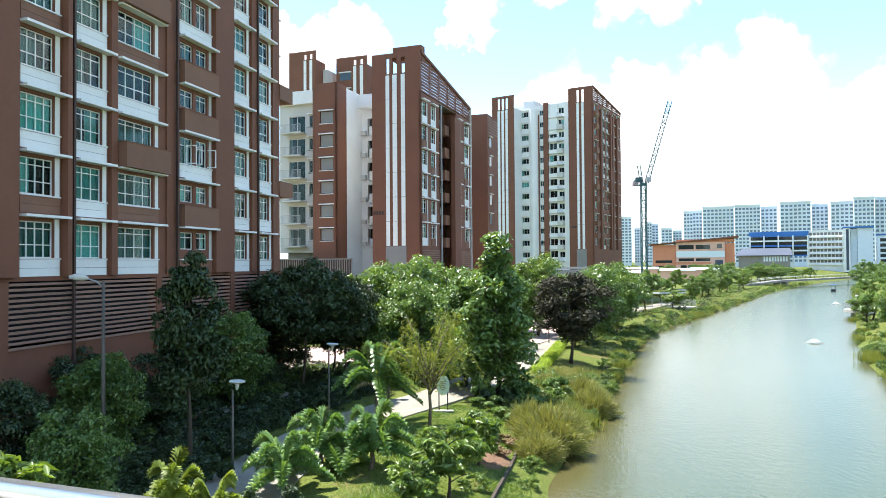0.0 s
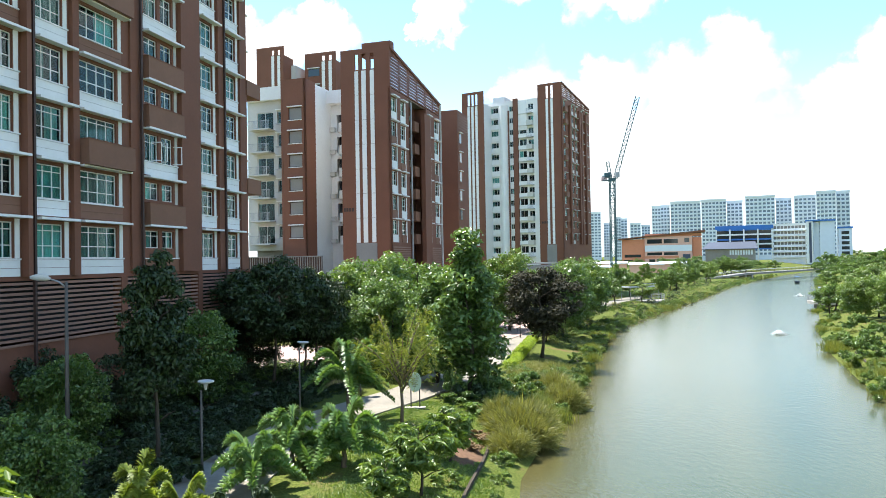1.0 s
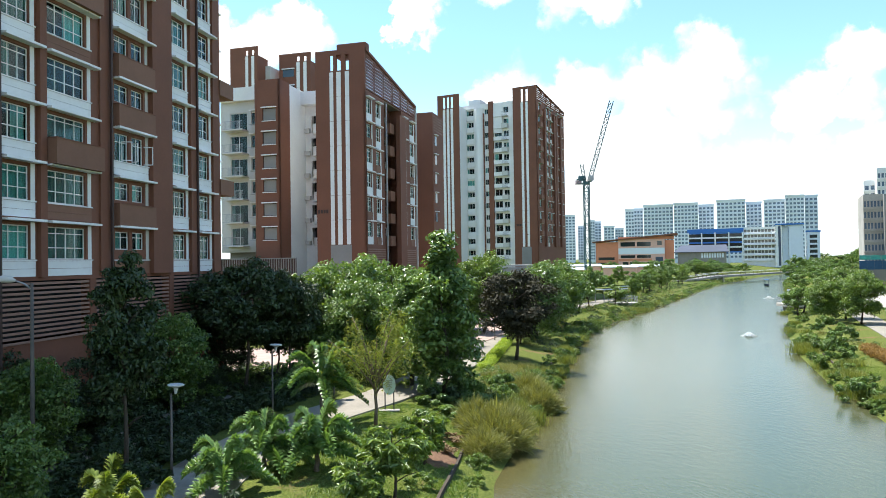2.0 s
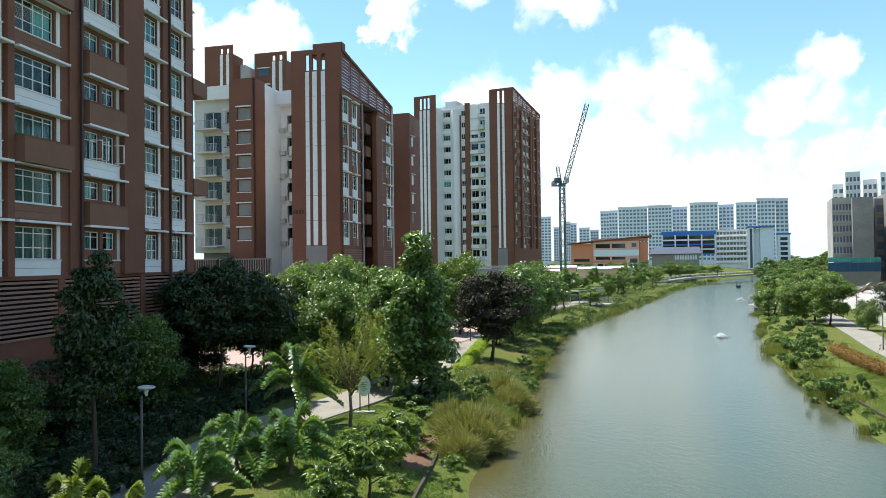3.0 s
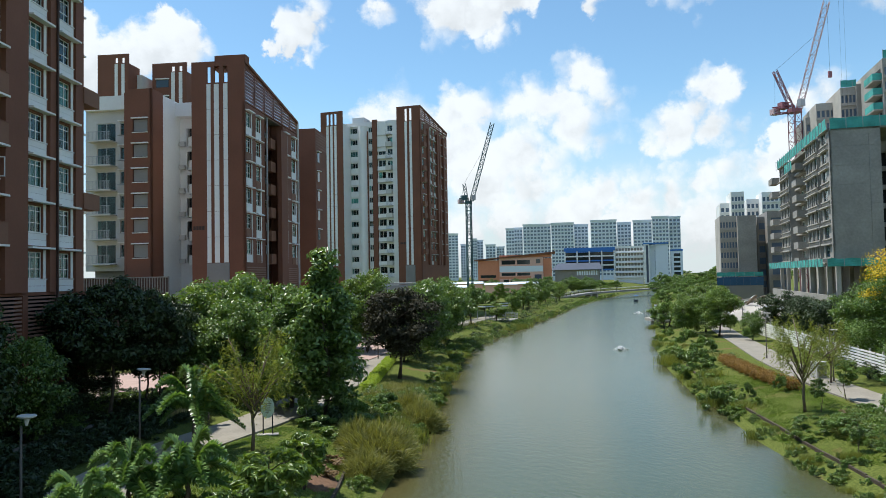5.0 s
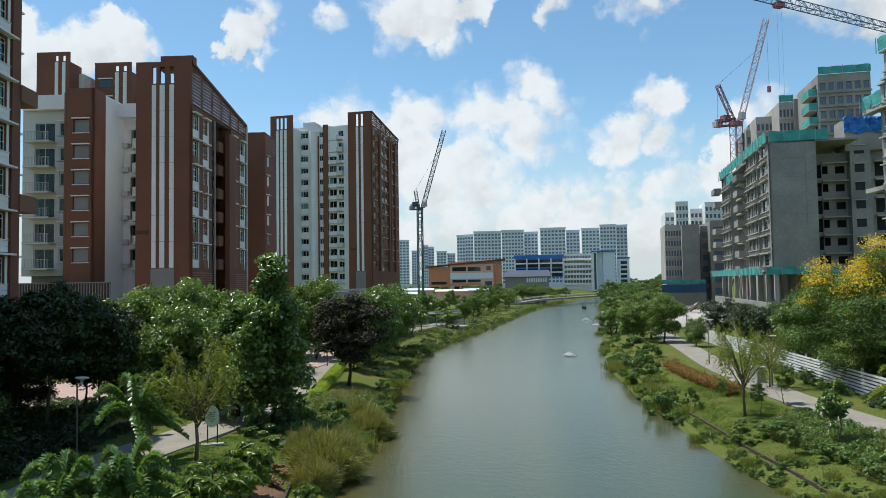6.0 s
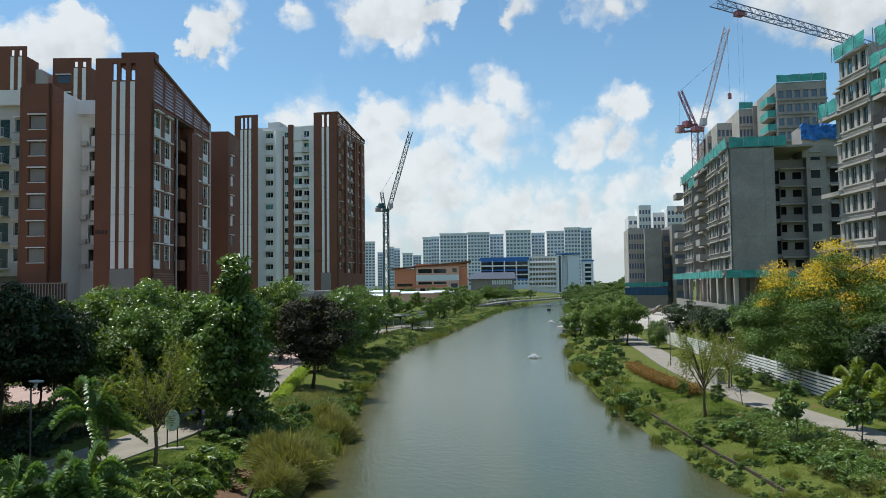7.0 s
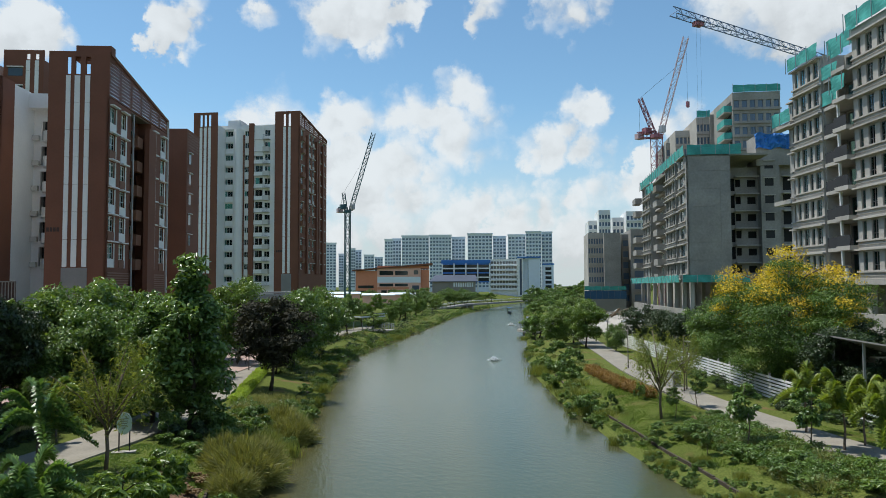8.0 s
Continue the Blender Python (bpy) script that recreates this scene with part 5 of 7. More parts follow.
LEAF = leaf_mat("broad_leaf", (0.044, 0.092, 0.022), (0.200, 0.300, 0.074), 0.3, 0.26)
LEAF_L = leaf_mat("light_leaf", (0.060, 0.115, 0.024), (0.225, 0.315, 0.066), 0.34, 0.28)
# darkened copy of the leaf greens: shade is put into the leaf colour
LEAF_SHADED = leaf_mat("shade_darkened_leaf", (0.017, 0.036, 0.010), (0.050, 0.084, 0.024), 0.45, 0.15)
LEAF_F = leaf_mat("feathery_leaf", (0.032, 0.074, 0.012), (0.160, 0.270, 0.042), 0.5, 0.18)
LEAF_P = leaf_mat("purple_leaf", (0.019, 0.020, 0.010), (0.048, 0.045, 0.023), 0.8, 0.12)
LEAF_Y = leaf_mat("willow_leaf", (0.135, 0.180, 0.036), (0.31, 0.335, 0.085))
LEAF_PALM = leaf_mat("palm_leaf", (0.070, 0.145, 0.042), (0.240, 0.360, 0.115), 0.28, 0.3)
FLOWER_Y = leaf_mat("yellow_flower", (0.50, 0.35, 0.02), (0.72, 0.55, 0.05), 0.6, 0.3)
GRASSY = leaf_mat("reed_leaf", (0.125, 0.165, 0.036), (0.31, 0.32, 0.085), 0.6, 0.3)
BROWNISH = leaf_mat("dry_leaf", (0.131, 0.080, 0.036), (0.246, 0.160, 0.072), 0.7, 0.2)
ORANGE = leaf_mat("orange_leaf", (0.145, 0.087, 0.026), (0.334, 0.189, 0.043), 0.6, 0.25)
OLIVE = leaf_mat("olive_leaf", (0.135, 0.145, 0.045), (0.32, 0.31, 0.105), 0.6, 0.3)
HEDGE_L = leaf_mat("lime_leaf", (0.189, 0.275, 0.029), (0.377, 0.478, 0.065), 0.6, 0.35)


def limb_shape(rng, h, crown_z, crown_r, trunk_r, limbs=7, lean=0.02):
    s = Shape()
    top = h * 0.85
    path = [(lean * h * math.sin(i * 0.9), lean * h * math.cos(i * 1.3) - lean * h, top * i / 6) for i in range(7)]
    s.tube(path, [trunk_r * (1.25 if i == 0 else 1 - 0.13 * i) for i in range(7)], 8)
    for k in range(limbs):
        a = 2.4 * k + rng.uniform(-0.4, 0.4)
        z = crown_z * 0.75 + (top - crown_z * 0.75) * k / limbs
        ln = crown_r * rng.uniform(0.55, 0.9)
        p = [(0, 0, z), (math.cos(a) * ln * 0.5, math.sin(a) * ln * 0.5, z + ln * 0.35), (math.cos(a) * ln, math.sin(a) * ln, z + ln * 0.55)]
        s.tube(p, [trunk_r * 0.45, trunk_r * 0.3, trunk_r * 0.12], 5)
    return s


PROTO = {}


def make_tree(kind, seed):
    """The first tree of its kind, unit placed at the origin; returns its Empty."""
    rng = np.random.default_rng(seed)
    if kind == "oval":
        h, spec = 9.0, dict(cl=clumps(rng, 80, (0, 0, 5.6), (1.9, 1.9, 3.3)), n=12000, s=0.27, m=LEAF_SHADED, tr=0.14, cz=2.6, cr=1.6)
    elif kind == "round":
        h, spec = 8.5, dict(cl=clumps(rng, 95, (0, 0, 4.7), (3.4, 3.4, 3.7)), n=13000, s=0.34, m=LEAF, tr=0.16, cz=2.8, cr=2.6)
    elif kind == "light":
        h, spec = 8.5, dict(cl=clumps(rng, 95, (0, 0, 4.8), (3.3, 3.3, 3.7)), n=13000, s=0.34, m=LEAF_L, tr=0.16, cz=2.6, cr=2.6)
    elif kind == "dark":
        h, spec = 8.0, dict(cl=clumps(rng, 80, (0, 0, 4.7), (3.5, 3.5, 3.1)), n=12000, s=0.31, m=LEAF_SHADED, tr=0.14, cz=3.0, cr=2.8)
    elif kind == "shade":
        h, spec = 8.5, dict(cl=clumps(rng, 75, (0, 0, 5.5), (3.6, 3.6, 2.6)), n=12000, s=0.31, m=LEAF_SHADED, tr=0.13, cz=4.4, cr=2.8)
    elif kind == "column":
        h, spec = 10.7, dict(cl=clumps(rng, 130, (0, 0, 5.45), (2.5, 2.5, 5.2), "cone"), n=14000, s=0.36, m=LEAF, tr=0.16, cz=1.2, cr=1.6)
    elif kind == "purple":
        h, spec = 8.1, dict(cl=clumps(rng, 90, (0, 0, 5.0), (3.0, 3.0, 2.9)), n=13000, s=0.32, m=LEAF_P, tr=0.15, cz=2.4, cr=2.5)
    elif kind == "flame":
        h, spec = 11.0, dict(cl=[(p * np.array([*[1.12 - 0.045 * max(p[2] - 3, 0)] * 2, 1]), r * 1.05) for p, r in clumps(rng, 150, (0, 0, 5.2), (6.3, 6.3, 4.6))], n=85000, s=0.21, m=LEAF_F, tr=0.26, cz=3.4, cr=5.2)
    elif kind == "young":
        h, spec = 4.2, dict(cl=clumps(rng, 26, (0, 0, 2.7), (0.75, 0.75, 1.35)), n=2200, s=0.22, m=LEAF, tr=0.04, cz=1.2, cr=0.6)
    elif kind == "mango":
        h, spec = 3.2, dict(cl=clumps(rng, 30, (0, 0, 2.0), (1.25, 1.25, 0.95)), n=2600, s=0.40, m=LEAF_L, tr=0.06, cz=0.9, cr=1.0)
    elif kind == "far":
        h, spec = 8.0, dict(cl=clumps(rng, 40, (0, 0, 4.9), (3.2, 3.2, 2.8)), n=3200, s=0.55, m=LEAF, tr=0.16, cz=2.2, cr=2.4)
    else:
        h, spec = 7.0, dict(cl=clumps(rng, 30, (0, 0, 4.2), (2.6, 2.6, 2.5)), n=2600, s=0.5, m=LEAF_L, tr=0.14, cz=2.0, cr=2.0)
    t = thing("tree", (0, 0, 0), TREE_LABEL[kind], "tree", TREE_GROUP.get(kind, ""))
    part("trunk", limb_shape(rng, h, spec["cz"], spec["cr"], spec["tr"], 9 if kind == "flame" else 7).mesh("trunk", BARK if kind in ("flame", "young") else DARKBARK, True), t)
    slim = {"mango": 0.3, "flame": 0.36}.get(kind, 0.5)
    v, f = leaf_cloud(rng, spec["cl"], spec["n"], spec["s"], slim, 0.5 if kind == "flame" else 0.75)
    part("crown", cloud_mesh("crown", [(v, f, 0)], [spec["m"]]), t)
    if kind == "flame":
        top = [(p + np.array([0, 0, r * 0.7]) + rng.normal(0, 0.3, 3), r * rng.uniform(0.55, 0.95)) for p, r in spec["cl"] if p[2] > 4.4 and rng.random() < 0.7]
        v, f = leaf_cloud(rng, top, 12000, 0.17, 0.6)
        part("blossom", cloud_mesh("blossom", [(v, f, 0)], [FLOWER_Y]), t, None, "clusters of yellow blossom")
    return t


TREE_LABEL = {
    "shade": "spreading tree with clear trunk, shade put into its dark leaves",
    "oval": "tall oval broadleaf tree with dense green crown, coloured dark for shade", "round": "rounded green broadleaf tree on the bank", "light": "bright green leafy tree in sun",
    "dark": "spreading green tree with shade put into its dark leaves", "column": "tall conical tree with dense green foliage", "purple": "round tree with dark purple-green foliage",
    "flame": "wide spreading tree covered in yellow blossom", "young": "slender young tree planted on the grass", "mango": "small bushy tree with long glossy leaves",
    "far": "leafy green tree further along the canal", "far2": "light green tree further along the canal"}
TREE_GROUP = {k: "trees along the canal" for k in TREE_LABEL}


def plant(kind, x, y, height_scale=1.0, width_scale=None, turn=0.0, variant=0, maker=None, z=None):
    key = (kind, variant)
    m = pose(x, y, (gz(x, y) if z is None else z) - 0.06, 0, 0, turn)
    w = width_scale or height_scale
    m = m @ Matrix.Diagonal((w, w, height_scale, 1))
    if key not in PROTO:
        PROTO[key] = (maker or make_tree)(kind, 11 + 7 * variant + sum(map(ord, kind)))
        PROTO[key].matrix_basis = m
        return PROTO[key]
    first = PROTO[key]
    keep = first.matrix_basis.copy()
    first.matrix_basis = Matrix.Identity(4)
    c = copy_thing(first, m)
    first.matrix_basis = keep
    return c


def make_palm(kind, seed):
    """A feathery palm: ringed stem and arching fronds, each a stalk with leaflets."""
    rng = np.random.default_rng(seed)
    tall = {"palm_tall": 1.35, "palm": 0.7, "palm_young": 1.75}[kind]
    mt = LEAF_PALM if kind != "palm_young" else HEDGE_PALM
    t = thing("palm", (0, 0, 0), "feathery palm with arching green fronds on the lawn" if kind != "palm_young" else "young palm with yellow-green fronds on a thin stem", "palm", "palms")
    s = Shape()
    sr = 0.5 if kind == "palm_young" else 0.85
    s.tube([(0.02 * math.sin(i), 0.02 * math.cos(i), tall * i / 9) for i in range(10)], [sr * (0.10 + 0.012 * (i % 2) - 0.004 * i) for i in range(10)], 8)
    part("stem", s.mesh("stem", BARK, True), t)
    count = {"palm_tall": 17, "palm": 13, "palm_young": 9}[kind]
    for k in range(count):
        a, q = 2.4 * k + rng.uniform(-0.25, 0.25), k / (count - 1)
        ln, rise = (1.45 - 0.65 * q) * rng.uniform(0.9, 1.12), 0.12 + 1.4 * q + rng.uniform(-0.1, 0.1)
        if kind == "palm_young":
            ln *= 0.85
        n = 28
        u = np.linspace(0, 1, n)
        rx, rz = ln * (u + 0.1 * u ** 3), rise * np.sin(u * 1.9) - (0.75 - 0.35 * q) * u ** 2.2
        ca, sa = math.cos(a), math.sin(a)
        vs, fs = [], []
        for i in range(3, n):
            ll = 0.27 * math.sin(math.pi * min(0.93, u[i] * 0.7 + 0.2)) + 0.09
            ll *= 0.72 if kind == "palm_tall" else 1.0
            for ray in range(6):
                th = ray * math.pi / 3 + 0.5 * (i % 2) + rng.uniform(-0.2, 0.2)
                b0 = np.array([rx[i], 0, rz[i] + tall])
                side = np.array([0.0, math.cos(th), math.sin(th) * 0.8])
                tip = b0 + side * ll + np.array([0.45 * ll, 0, -0.10 * ll])
                mid = (b0 + tip) / 2 + np.array([0, 0, 0.05 * ll])
                w = np.cross(tip - b0, np.array([0.3, 0.2, 1.0]))
                w = w / (np.linalg.norm(w) + 1e-9) * 0.05
                j = len(vs)
                vs += [b0 - w * 0.4, b0 + w * 0.4, mid + w, mid - w, tip]
                fs += [(j, j + 1, j + 2), (j, j + 2, j + 3), (j + 3, j + 2, j + 4)]
        v = np.array(vs)
        v = np.c_[v[:, 0] * ca - v[:, 1] * sa, v[:, 0] * sa + v[:, 1] * ca, v[:, 2]]
        fr = part("frond", cloud_mesh("frond", [(v, fs, 0)], [mt]), t)
        ks = range(0, n, 3)
        st = Shape().tube([(rx[i] * ca, rx[i] * sa, rz[i] + tall) for i in ks], [0.022 - 0.002 * i for i in range(len(ks))], 5)
        part("stalk", st.mesh("stalk", mt, True), fr)
    return t


HEDGE_PALM = leaf_mat("yellow_palm_leaf", (0.110, 0.165, 0.026), (0.290, 0.340, 0.065), 0.5, 0.35)


def make_willow(kind, seed):
    """A light tree with thin forked limbs and hanging strands of narrow leaves."""
    rng = np.random.default_rng(seed)
    t = thing("tree", (0, 0, 0), "sparse weeping tree with thin hanging yellow-green strands", "tree", "weeping trees")
    s = Shape()
    s.tube([(0, 0, 0), (0.05, 0, 0.9), (0.0, 0.05, 1.7), (0.06, 0, 2.2)], [0.085, 0.07, 0.062, 0.055], 8)
    tips = []
    for k in range(11):
        a, ln, up = 2.4 * k, rng.uniform(1.2, 2.5), rng.uniform(1.6, 3.6)
        z = 1.5 + 0.07 * k
        p = [(0.03, 0, z), (math.cos(a) * ln * 0.45, math.sin(a) * ln * 0.45, z + up * 0.65), (math.cos(a) * ln * 0.85, math.sin(a) * ln * 0.85, z + up)]
        s.tube(p, [0.05, 0.03, 0.012], 5)
        for q in np.linspace(0.3, 1.0, 16):
            b = np.array(p[1]) * (1 - q) + np.array(p[2]) * q
            tips.append(b + rng.normal(0, 0.22, 3))
    part("trunk", s.mesh("trunk", BARK, True), t)
    pts = []
    for b in tips:
        n = rng.integers(12, 30)
        d = np.array([rng.normal(0, 0.25), rng.normal(0, 0.25), -1])
        u = np.linspace(0, 1, n)[:, None] * rng.uniform(0.7, 2.2)
        pts.append(b + d * u + rng.normal(0, 0.05, (n, 3)) - np.array([0, 0, -0.25]) * np.sin(u * 1.4))
    pts = np.concatenate(pts)
    v, f = leaf_arrays(pts, np.tile([0, 0, 0.2], (len(pts), 1)), 0.21, rng, 0.12, 0.05, 0.9)
    part("foliage", cloud_mesh("foliage", [(v, f, 0)], [LEAF_Y]), t)
    return t


BUSH = {"bush": ("leafy green shrub at the water's edge", 2800, 0.14, 0), "bush_l": ("light green rounded shrub on the bank", 2800, 0.14, 1), "bush_d": ("low green shrub with shade put into its dark leaves", 2200, 0.16, 2),
        "reed": ("tall tawny grass clump hanging over the water", 2600, 0.55, 3), "reed_g": ("yellow-green reed clump at the water's edge", 1500, 0.50, 3), "dry": ("brown mulch bed plant with dry leaves", 1300, 0.22, 4),
        "orange": ("clipped shrub with orange-brown young leaves", 1600, 0.16, 5), "lime": ("clipped lime-green hedge shrub", 1500, 0.15, 6), "reed_fine": ("rounded olive-green bush with fine wispy leaves", 4200, 0.17, 7)}


def bush_arrays(kind, rng):
    _, n, s, mi = BUSH[kind]
    if kind == "reed_fine":
        k = n + n // 2
        d = rng.normal(0, 1, (k, 3))
        d[:, 2] = np.abs(d[:, 2])
        d /= np.linalg.norm(d, axis=1)[:, None]
        lump = 0.82 + 0.16 * np.sin(d[:, :1] * 7 + 1) * np.cos(d[:, 1:2] * 6) + rng.uniform(-0.12, 0.12, (k, 1))
        base = d * lump * rng.uniform(0.6, 0.95, (k, 1))
        out = base + (d + rng.normal(0, 0.5, (k, 3))) * 0.15 + np.array([0, 0, 0.03])
        mid = base * 0.5 + out * 0.5 + np.array([0, 0, 0.02])
        w = np.cross(d, rng.normal(0, 1, (k, 3)))
        w = w / (np.linalg.norm(w, axis=1)[:, None] + 1e-9) * 0.009
        v = np.stack([base - w, base + w, mid + w, mid - w, out], 1).reshape(-1, 3)
        j = np.arange(k)[:, None] * 5
        return v, np.concatenate([j + [0, 1, 2], j + [0, 2, 3], j + [3, 2, 4]])
    if kind.startswith("reed"):
        k = n // 2
        base = np.c_[rng.normal(0, 0.42, (k, 2)), np.zeros(k)]
        out = np.c_[base[:, :2] * 1.1 + rng.normal(0, 0.25, (k, 2)), rng.uniform(0.6, 1.1, k)]
        mid = base * 0.5 + out * 0.5 + np.array([0, 0, 0.14])
        w = np.c_[rng.normal(0, 1, (k, 2)), np.zeros(k)]
        w = w / (np.linalg.norm(w, axis=1)[:, None] + 1e-9) * 0.018
        v = np.stack([base - w, base + w, mid + w, mid - w, out], 1).reshape(-1, 3)
        j = np.arange(k)[:, None] * 5
        return v, np.concatenate([j + [0, 1, 2], j + [0, 2, 3], j + [3, 2, 4]])
    if kind in ("lime", "orange"):
        cl = [(np.array([x, y, 0.45]), 0.42) for x in (-0.5, 0.0, 0.5) for y in (-0.22, 0.22)]
    else:
        cl = clumps(rng, 14, (0, 0, 0.42), (0.75, 0.75, 0.45))
        cl = [(np.array([p[0], p[1], max(p[2], 0.15)]), r * 1.25) for p, r in cl]
    return leaf_cloud(rng, cl, n, s, 0.4, 0.9, 0.15)


def make_bush(kind, seed):
    rng = np.random.default_rng(seed)
    v, f = bush_arrays(kind, rng)
    mt = [LEAF, LEAF_L, LEAF_SHADED, GRASSY, BROWNISH, ORANGE, HEDGE_L, OLIVE][BUSH[kind][3]]
    ob = new("shrub", cloud_mesh("shrub", [(v, f, 0)], [mt]))
    return tagged(ob, BUSH[kind][0], "shrub", "shrubs on the banks")


def bush(kind, x, y, r=1.0, h=None, variant=0, turn=None):
    return plant(kind, x, y, h or r, r, RNG.uniform(0, 360) if turn is None else turn, variant, make_bush)


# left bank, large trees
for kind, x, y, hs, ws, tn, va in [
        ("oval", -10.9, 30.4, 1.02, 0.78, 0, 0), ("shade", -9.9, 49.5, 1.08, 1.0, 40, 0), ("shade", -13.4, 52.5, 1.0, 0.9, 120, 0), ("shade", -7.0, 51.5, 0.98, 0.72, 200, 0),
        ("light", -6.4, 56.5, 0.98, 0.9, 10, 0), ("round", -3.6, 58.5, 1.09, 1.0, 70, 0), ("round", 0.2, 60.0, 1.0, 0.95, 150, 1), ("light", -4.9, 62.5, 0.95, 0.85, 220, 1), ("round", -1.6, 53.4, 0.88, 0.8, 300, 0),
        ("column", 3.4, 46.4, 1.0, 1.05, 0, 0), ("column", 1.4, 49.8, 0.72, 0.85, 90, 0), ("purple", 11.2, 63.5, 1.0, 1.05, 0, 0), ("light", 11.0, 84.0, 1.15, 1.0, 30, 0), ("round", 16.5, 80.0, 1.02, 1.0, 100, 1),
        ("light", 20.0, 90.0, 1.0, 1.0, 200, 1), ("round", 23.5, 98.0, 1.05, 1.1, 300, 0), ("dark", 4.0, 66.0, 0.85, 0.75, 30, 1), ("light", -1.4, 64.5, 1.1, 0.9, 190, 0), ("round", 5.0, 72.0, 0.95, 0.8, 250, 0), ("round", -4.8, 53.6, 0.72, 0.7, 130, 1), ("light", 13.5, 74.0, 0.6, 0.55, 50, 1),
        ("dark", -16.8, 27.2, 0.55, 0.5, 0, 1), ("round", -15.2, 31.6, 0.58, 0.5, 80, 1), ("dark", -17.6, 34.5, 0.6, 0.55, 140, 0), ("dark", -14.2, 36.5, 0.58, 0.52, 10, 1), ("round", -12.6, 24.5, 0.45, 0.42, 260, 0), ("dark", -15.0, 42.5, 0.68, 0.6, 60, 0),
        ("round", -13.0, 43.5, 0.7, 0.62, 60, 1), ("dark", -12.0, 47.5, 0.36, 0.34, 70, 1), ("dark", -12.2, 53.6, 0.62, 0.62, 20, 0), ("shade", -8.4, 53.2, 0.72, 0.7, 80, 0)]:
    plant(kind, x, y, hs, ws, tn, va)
for x, y, hs, va, tn in [(-0.84, 38.5, 1.15, 0, 0), (33.1, 39.4, 1.12, 0, 130), (41.5, 46.5, 0.9, 0, 250)]:
    plant("willow", x, y, hs, hs * 1.05, tn, va, make_willow)
for kind, x, y, s, tn in [("palm_tall", -3.7, 39.2, 1.65, 0), ("palm", -5.3, 30.6, 1.25, 30), ("palm", -3.1, 30.4, 1.35, 200), ("palm", -6.2, 27.4, 1.15, 100), ("palm_young", -8.3, 21.8, 0.95, 60), ("palm_young", -6.9, 21.4, 0.8, 330),
                          ("palm_young", 36.3, 30.7, 1.3, 0), ("palm_young", 34.3, 26.7, 1.35, 100), ("palm_young", 33.2, 23.6, 1.35, 200), ("palm_young", 36.2, 27.0, 1.2, 300)]:
    plant(kind, x, y, s, s, tn, 0, make_palm)
for x, y, s, tn in [(0.1, 27.6, 1.0, 0), (1.5, 32.6, 0.85, 120), (-1.2, 25.6, 0.7, 220)]:
    plant("mango", x, y, s, s * 1.1, tn)
for x, y, s, tn in [(-11.3, 17.0, 1.45, 10), (-12.6, 18.6, 1.2, 60)]:
    plant("mango", x, y, s, s, tn)
# right bank
plant("flame", 48.0, 41.8, 1.04, 0.95, 20)
for x, y, s, tn in [(30.5, 29.6, 1.05, 0), (32.2, 27.0, 1.0, 90), (37.2, 40.4, 0.8, 180), (33.4, 38.4, 0.62, 30), (28.9, 30.8, 0.5, 70)]:
    plant("young", x, y, s, s * 1.05, tn)
# the last dark trees are added to darken the ground round the blossoming tree
for kind, x, y, hs, ws, tn, va in [("light", 58.5, 85.0, 0.8, 0.75, 0, 1), ("light", 61.5, 92.5, 0.85, 0.8, 100, 0), ("light", 56.8, 89.5, 0.7, 0.65, 220, 1), ("dark", 66.0, 82.0, 0.75, 0.8, 20, 0), ("dark", 62.5, 73.0, 0.7, 0.75, 140, 1), ("round", 58.4, 78.0, 0.45, 0.4, 40, 0),
                                   ("dark", 57.0, 62.0, 0.8, 0.85, 300, 0), ("round", 52.8, 55.2, 0.85, 0.8, 60, 1), ("dark", 54.5, 45.0, 0.85, 0.9, 10, 1), ("dark", 50.0, 36.5, 0.75, 0.85, 200, 0), ("dark", 45.2, 35.4, 0.72, 0.7, 90, 1), ("dark", 44.2, 31.6, 0.5, 0.55, 260, 0), ("dark", 48.0, 37.8, 0.7, 0.7, 310, 1)]:
    plant(kind, x, y, hs, ws, tn, va)
# further along both banks
frng = random.Random(21)
for i in range(34):
    t = i / 33
    y = 104 + 210 * t
    xl = float(np.interp(y, [p[1] for p in LEFT_BANK], [p[0] for p in LEFT_BANK]))
    for q in range(2):
        x2, y2 = xl - frng.uniform(7, 24) - 4 * q, y + frng.uniform(-5, 5)
        if not (24 < x2 < 60 and 150 < y2 < 195) and x2 > 16 and not (0.425 < x2 / y2 < 0.505 and y2 < 262):
            plant(frng.choice(("far", "far2")), x2, y2, frng.uniform(0.55, 1.0), frng.uniform(0.7, 1.05), frng.uniform(0, 360), frng.randrange(2))
    xr = float(np.interp(y, [p[1] for p in RIGHT_BANK], [p[0] for p in RIGHT_BANK]))
    plant(frng.choice(("far", "far", "far2")), xr + frng.uniform(3.5, 16), y + frng.uniform(-4, 4), frng.uniform(0.5, 0.85), frng.uniform(0.6, 0.95), frng.uniform(0, 360), frng.randrange(2))
for i in range(46):
    a = radians(15 + 22 * i / 45)
    d = frng.uniform(330, 385)
    x2, y2 = d * math.sin(a), d * math.cos(a)
    dl, ll = seg_dist(np.array([x2]), np.array([y2]), LEFT_BANK)
    dr, lr = seg_dist(np.array([x2]), np.array([y2]), RIGHT_BANK)
    if (ll[0] or not lr[0]) and min(dl[0], dr[0]) > 5:
        plant(frng.choice(("far", "far2")), x2, y2, frng.uniform(0.4, 0.75), frng.uniform(0.7, 1.1), frng.uniform(0, 360), frng.randrange(2))

